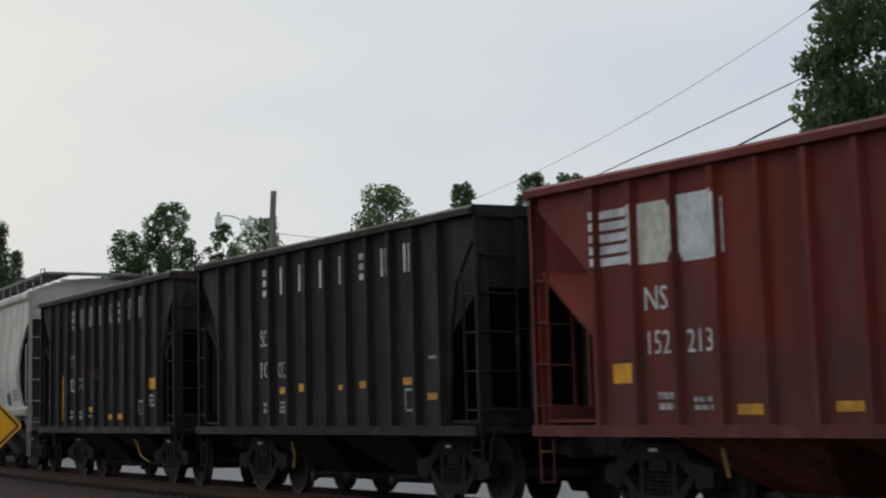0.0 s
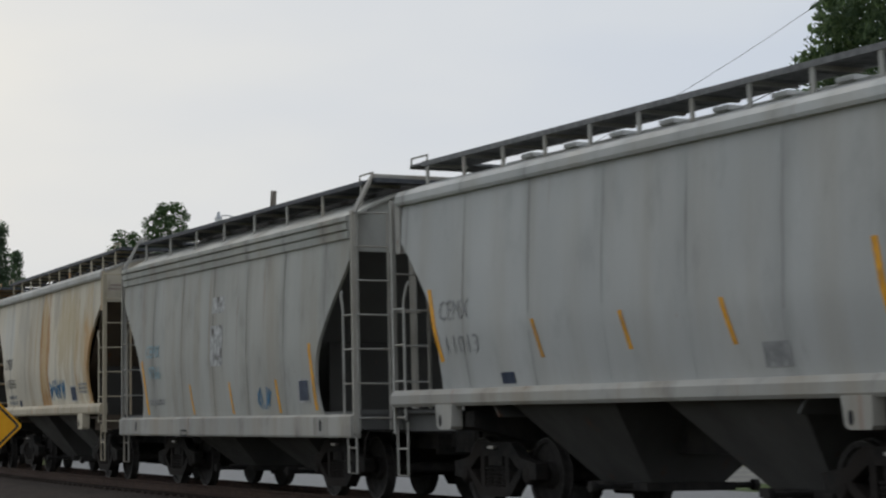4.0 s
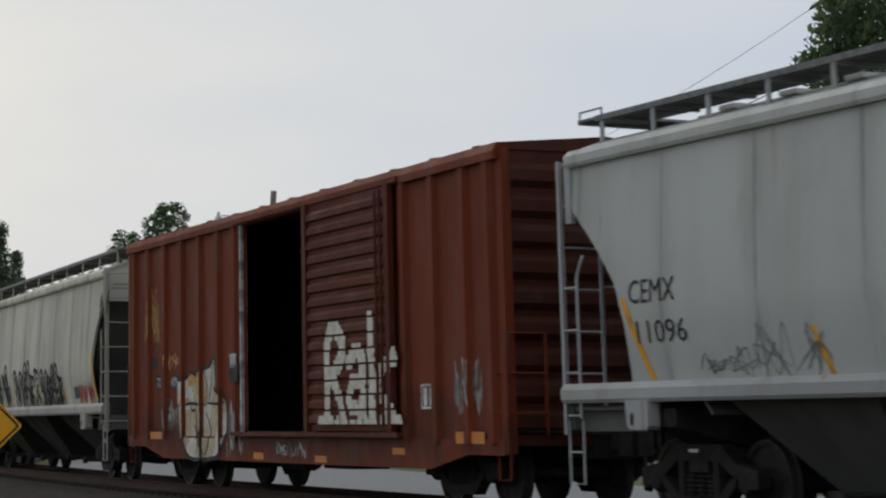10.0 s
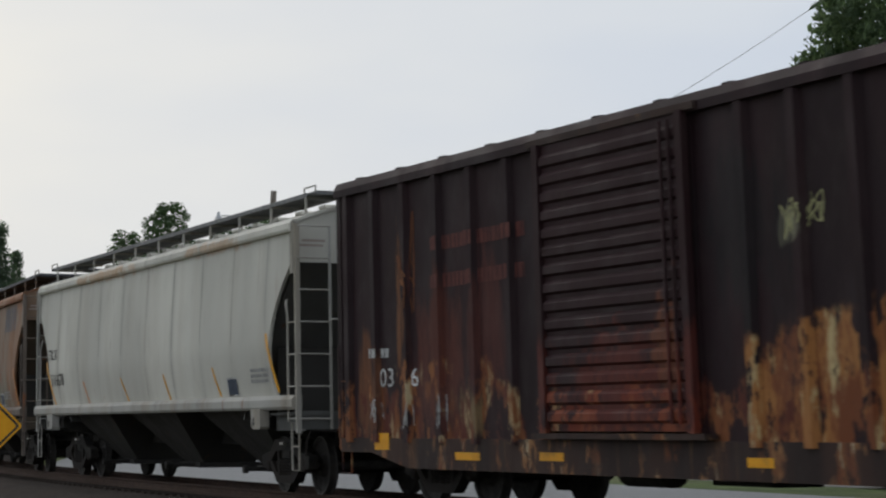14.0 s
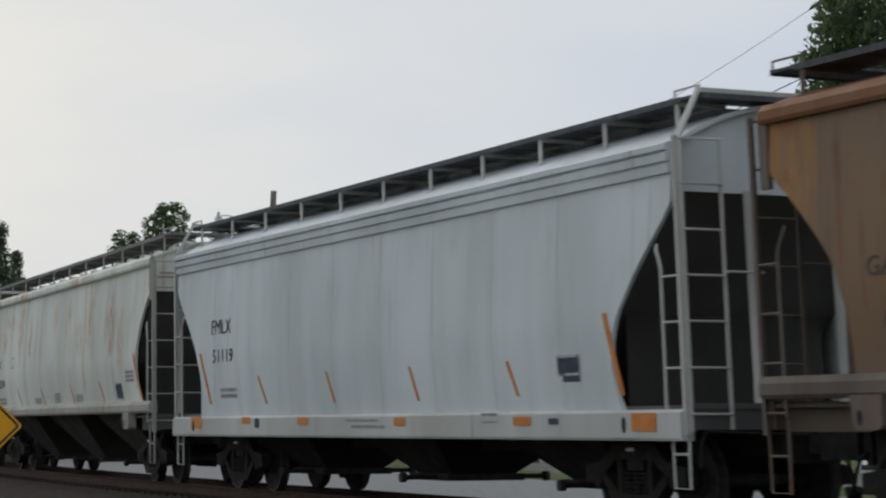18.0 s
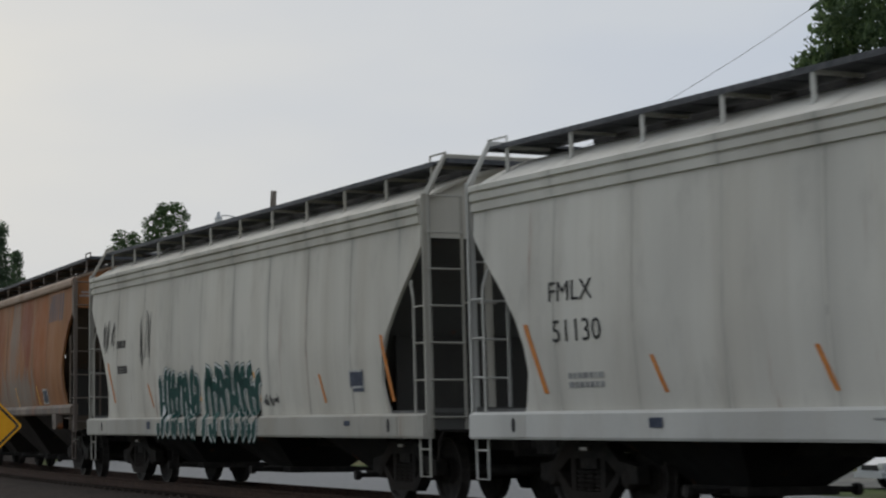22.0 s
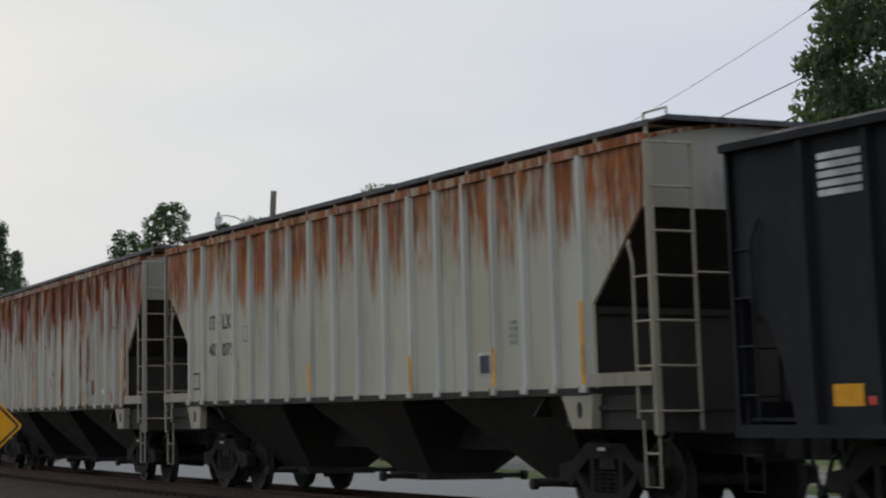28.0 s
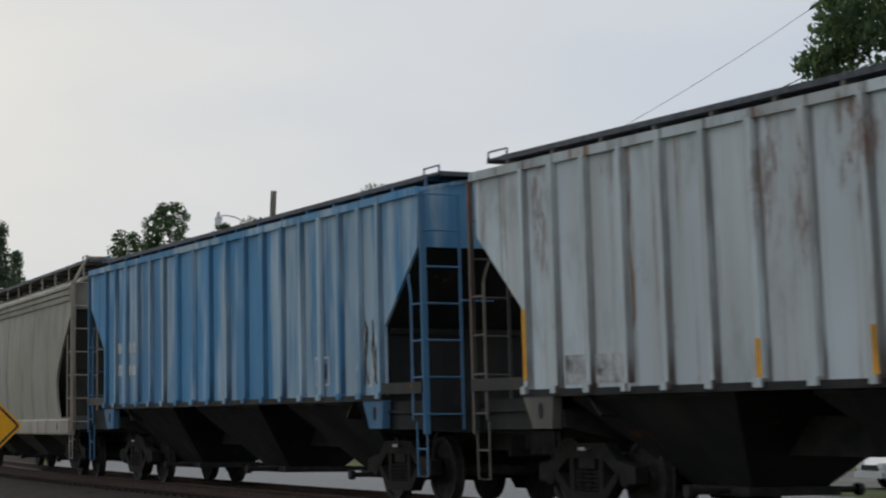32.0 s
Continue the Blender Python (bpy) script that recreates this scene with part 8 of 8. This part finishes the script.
MARKS_13 = [('T', 'TILX', -7.75, -6.93, 2.53, 2.75, 'K'),
    ('T', '516678', -7.53, -6.33, 1.95, 2.21, 'K'),
    ('P', 0, -7.91, -7.41, 1.55, 2.49, 'Y'),
    ('P', 0, -4.59, -4.27, 1.54, 2.01, 'O'),
    ('P', 0, -1.47, -1.07, 1.55, 2.01, 'Y'),
    ('P', 0, 1.63, 1.91, 1.54, 2.01, 'Y'),
    ('P', 0, 4.75, 5.05, 1.56, 2.05, 'Y'),
    ('P', 0, 7.77, 8.15, 1.59, 2.52, 'Y'),
    ('D', 0, 5.55, 6.05, 1.59, 1.84, 'N'),
    ('L', 3, 6.85, 7.75, 1.74, 2.00, 'G')]
MARKS_14 = [('S', 0, -4.45, -4.2, 1.36, 1.46, 'C'),
    ('S', 0, -2.05, -1.8, 1.36, 1.46, 'C'),
    ('S', 0, -6.3, -5.8, 1.36, 1.46, 'G'),
    ('T', 'GACX', -7.24, -6.34, 2.43, 2.62, 'K2'),
    ('T', '6331', -7.04, -6.28, 1.95, 2.14, 'K2'),
    ('BAR2', 1, 6.02, 6.38, 3.38, 3.96, 'N'),
    ('BAR2', 1, 6.45, 6.80, 3.38, 3.97, 'N'),
    ('BAR1', 1, 6.82, 7.20, 3.38, 3.98, 'N'),
    ('BAR2', 1, 7.24, 7.66, 3.38, 3.98, 'N'),
    ('F', 0, 5.34, 5.94, 1.58, 1.89, 'W'),
    ('D', 0, 5.40, 5.88, 1.62, 1.85, 'N'),
    ('G', 3, -4.14, -2.34, 1.53, 2.03, 'W'),
    ('G', 2, 0.50, 1.30, 1.33, 2.06, 'W'),
    ('P', 0, 2.02, 2.22, 1.58, 1.99, 'O'),
    ('P', 0, 4.70, 4.98, 1.55, 1.95, 'O'),
    ('P', 0, 7.74, 8.10, 1.51, 2.47, 'O'),
    ('L', 3, 6.10, 6.98, 1.73, 1.94, 'G')]
MARKS_15 = [('T', 'FMLX', -6.72, -5.72, 2.61, 2.85, 'K'),
    ('T', '51119', -6.64, -5.60, 2.13, 2.35, 'K'),
    ('P', 0, -7.32, -6.86, 1.44, 2.31, 'O'),
    ('P', 0, -4.42, -4.08, 1.42, 1.87, 'O'),
    ('P', 0, -1.42, -1.14, 1.41, 1.87, 'O'),
    ('P', 0, 1.68, 1.92, 1.40, 1.86, 'O'),
    ('P', 0, 4.70, 4.94, 1.42, 1.85, 'O'),
    ('P', 0, 7.28, 7.56, 1.40, 2.32, 'O'),
    ('D', 0, 6.06, 6.58, 1.67, 1.85, 'N'),
    ('D', 0, 6.16, 6.58, 1.57, 1.64, 'N'),
    ('S', 0, -7.80, -7.20, 1.03, 1.23, 'O'),
    ('S', 0, -5.12, -4.70, 1.11, 1.21, 'O'),
    ('S', 0, -2.56, -2.10, 1.09, 1.20, 'O'),
    ('S', 0, 1.20, 1.60, 1.07, 1.18, 'O')]
MARKS_15 += [('S', 0, 4.90, 5.38, 1.07, 1.17, 'O'),
    ('S', 0, 7.84, 8.38, 1.00, 1.20, 'O'),
    ('S', 0, -4.50, -4.30, 1.04, 1.19, 'N'),
    ('S', 0, -0.56, 0.66, 1.13, 1.16, 'G'),
    ('S', 0, -0.36, 0.86, 1.04, 1.08, 'G'),
    ('S', 0, 4.00, 4.46, 1.19, 1.22, 'G'),
    ('S', 0, 4.00, 4.46, 1.10, 1.12, 'G'),
    ('S', 0, 5.84, 6.10, 1.08, 1.15, 'N'),
    ('L', 2, -6.32, -5.50, 1.52, 1.72, 'G')]
MARKS_16 = [('T', 'NAHX', -7.27, -6.19, 2.47, 2.69, 'K2'),
    ('T', '516304', -7.09, -5.79, 2.01, 2.23, 'K'),
    ('P', 0, -7.77, -7.27, 1.69, 2.40, 'O'),
    ('P', 0, -4.21, -3.91, 1.53, 1.97, 'O'),
    ('P', 0, -1.41, -1.13, 1.54, 1.96, 'O'),
    ('P', 0, 1.81, 2.09, 1.53, 1.96, 'O'),
    ('P', 0, 4.67, 4.93, 1.52, 1.96, 'O'),
    ('P', 0, 7.75, 8.15, 1.52, 2.45, 'O'),
    ('D', 0, 6.09, 6.59, 1.62, 1.89, 'N2'),
    ('F', 0, -4.85, -4.55, 2.47, 2.73, 'G'),
    ('L', 3, 7.01, 7.65, 1.91, 2.15, 'G'),
    ('L', 3, -2.25, -1.47, 1.59, 1.73, 'G'),
    ('L', 4, 0.03, 0.67, 1.59, 1.81, 'G'),
    ('L', 4, 2.25, 2.93, 1.58, 1.75, 'G')]
MARKS_16 += [('L', 2, -6.81, -5.85, 1.60, 1.79, 'G')]
MARKS_17 = [('T', 'FMLX', -6.68, -5.64, 2.51, 2.74, 'K'),
    ('T', '51130', -6.60, -5.46, 2.03, 2.29, 'K'),
    ('P', 0, -7.28, -6.86, 1.44, 2.27, 'O'),
    ('P', 0, -4.42, -4.16, 1.42, 1.83, 'O'),
    ('P', 0, -1.34, -1.08, 1.39, 1.84, 'O'),
    ('P', 0, 1.68, 1.94, 1.40, 1.83, 'O'),
    ('P', 0, 4.76, 5.02, 1.40, 1.84, 'O'),
    ('P', 0, 7.34, 7.68, 1.42, 2.32, 'O'),
    ('D', 0, 6.16, 6.62, 1.64, 1.82, 'N'),
    ('D', 0, 6.24, 6.68, 1.55, 1.61, 'N'),
    ('S', 0, -4.46, -4.18, 1.04, 1.15, 'N'),
    ('S', 0, -0.46, 0.72, 1.11, 1.13, 'G'),
    ('S', 0, -0.28, 0.94, 1.02, 1.04, 'G'),
    ('S', 0, 3.18, 3.70, 1.10, 1.13, 'G')]
MARKS_17 += [('S', 0, 4.10, 4.56, 1.19, 1.22, 'G'),
    ('S', 0, 4.10, 4.56, 1.08, 1.10, 'G'),
    ('S', 0, 5.94, 6.16, 1.07, 1.12, 'N'),
    ('S', 0, 7.04, 7.78, 1.10, 1.12, 'G'),
    ('L', 2, -6.30, -5.48, 1.48, 1.69, 'G')]
MARKS_18 = [('L', 1, -6.61, -5.97, 2.54, 2.77, 'K2'),
    ('L', 1, -6.53, -5.79, 2.04, 2.28, 'K2'),
    ('GF', 3, -7.69, -6.77, 2.46, 3.18, 'K2'),
    ('GF', 2, -4.95, -4.25, 2.10, 3.26, 'K2'),
    ('W', 4, -3.71, -1.17, 0.95, 2.06, 'E'),
    ('W', 4, -0.97, 2.09, 0.91, 2.14, 'E'),
    ('P', 0, -7.23, -6.79, 1.53, 2.31, 'O'),
    ('P', 0, -4.41, -4.09, 1.42, 1.85, 'O'),
    ('P', 0, -1.47, -1.11, 1.51, 1.89, 'Y'),
    ('P', 0, 1.77, 2.09, 1.47, 1.93, 'Y'),
    ('P', 0, 4.83, 5.05, 1.41, 1.83, 'O'),
    ('P', 0, 7.37, 7.71, 1.40, 2.32, 'O'),
    ('D', 0, 6.11, 6.61, 1.63, 1.83, 'N'),
    ('D', 0, 6.21, 6.63, 1.55, 1.61, 'N')]
MARKS_18 += [('G', 3, 2.21, 2.93, 1.38, 1.58, 'K'),
    ('S', 0, -4.39, -4.15, 1.02, 1.16, 'N'),
    ('S', 0, 5.93, 6.17, 1.07, 1.14, 'N')]
MARKS_19 = [('T', 'GACX', -7.17, -6.19, 2.41, 2.61, 'K2'),
    ('T', '6324', -6.99, -6.17, 1.96, 2.15, 'K2'),
    ('P', 0, 1.79, 2.01, 1.53, 2.00, 'Y'),
    ('P', 0, 4.63, 4.85, 1.52, 1.99, 'Y'),
    ('L', 2, -6.93, -5.83, 1.65, 1.81, 'G'),
    ('F', 0, -4.15, -3.91, 2.24, 2.50, 'G')]
MARKS_21 = [('B5', 5, -6.06, -5.32, 3.23, 3.68, 'W'),
    ('B5', 5, -4.90, -4.26, 3.22, 3.66, 'W'),
    ('BAR2', 1, -3.76, -3.24, 3.25, 3.66, 'W'),
    ('BAR3', 1, -2.74, -2.26, 3.24, 3.64, 'W'),
    ('T', 'NS', -3.74, -3.36, 2.58, 2.79, 'W'),
    ('T', '148', -3.76, -3.30, 2.12, 2.34, 'W'),
    ('T', '098', -2.78, -2.22, 2.12, 2.34, 'W'),
    ('D', 0, -6.02, -5.54, 1.24, 1.45, 'Y'),
    ('D', 0, -2.64, -2.24, 1.25, 1.35, 'Y'),
    ('D', 0, -0.68, -0.22, 1.25, 1.35, 'Y'),
    ('D', 0, 2.30, 2.80, 1.25, 1.35, 'Y'),
    ('D', 0, 5.64, 6.10, 1.24, 1.45, 'Y'),
    ('D', 0, 5.46, 5.60, 1.25, 1.36, 'R2'),
    ('D', 0, -5.48, -5.34, 1.25, 1.33, 'R2')]
MARKS_21 += [('L', 4, 0.40, 0.78, 1.26, 1.41, 'W2'),
    ('L', 3, 1.40, 1.72, 1.25, 1.37, 'W2'),
    ('D', 0, -1.62, -1.38, 1.25, 1.37, 'W'),
    ('F', 0, 3.38, 3.82, 1.26, 1.55, 'W'),
    ('L', 2, 5.42, 5.94, 1.87, 2.03, 'W'),
    ('L', 2, 5.46, 5.74, 1.56, 1.74, 'W2'),
    ('L', 2, 3.26, 3.88, 1.64, 1.80, 'W2'),
    ('L', 2, -3.48, -3.18, 1.55, 1.79, 'W2'),
    ('L', 2, -2.76, -2.38, 1.55, 1.79, 'W2'),
    ('D', 0, 5.38, 6.08, 1.18, 1.22, 'W')]
MARKS_22 = [('F', 0, 4.45, 4.81, 1.68, 1.98, 'W'),
    ('D', 0, 4.51, 4.77, 1.72, 1.94, 'N'),
    ('P', 0, -1.89, -1.89, 1.56, 2.02, 'Y'),
    ('P', 0, 1.97, 1.99, 1.51, 2.00, 'Y'),
    ('P', 0, 4.91, 4.95, 1.55, 2.02, 'Y'),
    ('P', 0, 7.33, 7.37, 1.53, 2.49, 'Y'),
    ('L', 4, 5.37, 5.61, 2.04, 2.37, 'G'),
    ('F', 0, -7.39, -6.99, 1.70, 1.99, 'K')]
MARKS_23 = [('T', 'IT', -6.37, -6.07, 2.68, 2.92, 'K2'),
    ('T', 'LX', -5.69, -5.27, 2.68, 2.92, 'K2'),
    ('T', '40', -6.43, -6.09, 2.22, 2.45, 'K2'),
    ('L', 2, -6.40, -6.02, 1.78, 2.0, 'G'),
    ('L', 2, -5.65, -5.2, 1.78, 2.0, 'G'),
    ('P', 0, 4.88, 4.92, 1.76, 2.16, 'Y'),
    ('P', 0, 7.30, 7.28, 1.67, 2.59, 'Y'),
    ('P', 0, -1.90, -1.90, 1.70, 2.17, 'Y'),
    ('D', 0, 4.40, 4.78, 1.71, 2.01, 'N'),
    ('F', 0, 4.40, 4.80, 1.70, 2.02, 'W'),
    ('D', 0, 5.38, 5.58, 1.72, 1.83, 'W'),
    ('F', 0, -7.28, -6.96, 1.69, 1.93, 'K')]
MARKS_24 = [('P', 0, -7.53, -7.51, 1.60, 2.46, 'Y'),
    ('P', 0, -2.57, -2.59, 1.54, 1.93, 'Y'),
    ('P', 0, -0.61, -0.63, 1.51, 1.99, 'Y'),
    ('P', 0, 0.37, 0.35, 1.50, 1.94, 'Y'),
    ('P', 0, 2.33, 2.35, 1.44, 1.96, 'Y'),
    ('P', 0, 4.97, 5.03, 1.41, 1.91, 'Y'),
    ('P', 0, 7.37, 7.39, 1.41, 2.40, 'Y'),
    ('F', 0, 4.47, 4.93, 1.57, 1.88, 'W'),
    ('D', 0, 4.57, 4.83, 1.63, 1.82, 'K'),
    ('D', 0, -6.51, -5.17, 1.55, 1.88, 'W2'),
    ('D', 0, 5.39, 5.75, 1.65, 1.94, 'W2'),
    ('D', 0, 6.89, 7.27, 1.63, 1.80, 'W2')]
MARKS_25 = [('L', 1, -6.86, -6.32, 2.44, 2.75, 'W'),
    ('L', 1, -5.98, -5.32, 2.43, 2.74, 'W'),
    ('L', 1, -6.82, -6.32, 2.00, 2.33, 'W'),
    ('L', 1, -5.90, -5.32, 2.00, 2.30, 'W'),
    ('F', 0, 4.70, 5.30, 1.66, 2.09, 'W'),
    ('D', 0, 4.82, 5.20, 1.77, 1.98, 'K'),
    ('G', 2, 6.44, 7.44, 1.57, 2.60, 'W'),
    ('G', 2, 6.48, 7.40, 1.59, 2.68, 'K')]
MARKS_122 = [('T', 'IT', -6.37, -6.07, 2.70, 2.94, 'K'),
    ('T', 'LX', -5.69, -5.27, 2.70, 2.94, 'K'),
    ('T', '40', -6.43, -6.09, 2.25, 2.48, 'K'),
    ('T', '075', -5.71, -5.13, 2.24, 2.46, 'K'),
    ('F', 0, -4.69, -4.41, 2.44, 2.71, 'G')]
MARKS_123 = [('BAR2', 1, 6.15, 6.48, 3.38, 3.96, 'N'),
    ('BAR2', 1, 6.55, 6.88, 3.38, 3.97, 'N'),
    ('BAR1', 1, 6.90, 7.26, 3.38, 3.98, 'N'),
    ('BAR2', 1, 7.30, 7.71, 3.38, 3.98, 'N'),
    ('F', 0, 5.33, 5.97, 1.58, 1.91, 'W'),
    ('D', 0, 5.41, 5.89, 1.62, 1.87, 'N')]
MARKS_124 = [('T', '102', -3.01, -2.49, 1.80, 2.08, 'W'),
    ('T', '071', -2.23, -1.65, 1.81, 2.08, 'W'),
    ('L', 2, -2.91, -2.55, 1.22, 1.43, 'W2'),
    ('L', 2, -2.15, -1.71, 1.21, 1.42, 'W2'),
    ('D', 0, -1.37, -1.21, 1.58, 1.66, 'W'),
    ('L', 1, -1.37, -0.87, 1.25, 1.32, 'W2')]
MARKS_20 = MARKS_21

FLAT, ROUND, DEEP = Wall(False), Wall(True), Wall(True, True)
RED_RIBS, OLD_RIBS, NEW_RIBS = (RibWall([-r + 2 * r * k / (n - 1) for k in range(n)]) for r, n in ((4.24, 11), (4.56, 12), (6.25, 13)))
for k, (car, rows, wall) in enumerate((
        (car_red, MARKS_0, RED_RIBS), (car_coal_a, MARKS_1, OLD_RIBS), (car_coal_b, MARKS_2, OLD_RIBS), (car3, MARKS_3, ROUND), (car4, MARKS_4, ROUND),
        (car5, MARKS_5, DEEP), (car6, MARKS_6, ROUND), (car7, MARKS_7, ROUND), (car8, MARKS_8, ROUND), (car9, MARKS_9, ROUND),
        (car10, MARKS_10, PostWall(POSTS_RED)), (car11, MARKS_11, ROUND), (car12, MARKS_12, PostWall(POSTS_CHARRED)), (car13, MARKS_13, ROUND), (car14, MARKS_14, ROUND),
        (car15, MARKS_15, DEEP), (car16, MARKS_16, ROUND), (car17, MARKS_17, DEEP), (car18, MARKS_18, DEEP), (car19, MARKS_19, ROUND),
        (car20, MARKS_20, NEW_RIBS), (car21, MARKS_21, NEW_RIBS), (car22, MARKS_22, FLAT), (car23, MARKS_23, FLAT), (car24, MARKS_24, FLAT), (car25, MARKS_25, FLAT),
        (car_coal_b, MARKS_124, FLAT), (car22, MARKS_122, FLAT), (car19, MARKS_123, ROUND))):
    mark_car(car, rows, wall, 100 + k, car is car11, car in (car22, car23, car24, car25))


# sleepers of the stretch that shows, each a piece of the track bed
bed = bpy.data.objects["ballast"]
me = shape("sleeper", lambda bm: box(bm, -0.115, 0.115, -1.30, 1.30, -0.33, -0.168))
for k in range(250):
    s = -78 + k * 0.5
    x, y, a = on_line(s)
    ob = part("sleeper", me, M_TIE, bed)
    ob.matrix_basis = pose(x, y, 0, 0, 0, math.degrees(a) + random.uniform(-1.2, 1.2))


# ---------------------------------------------------------------- what moves
def motions():
    for car, mid, half in TRAIN:
        rows = []
        reach = half - 2.05
        for k in range(33):
            s = mid + travelled(k)
            x1, y1, _ = on_line(s - reach)
            x2, y2, _ = on_line(s + reach)
            rows.append((float(k), pose((x1 + x2) / 2, (y1 + y2) / 2, 0, 0, 0, math.degrees(math.atan2(y2 - y1, x2 - x1)))))
        walk(car, rows)


motions()
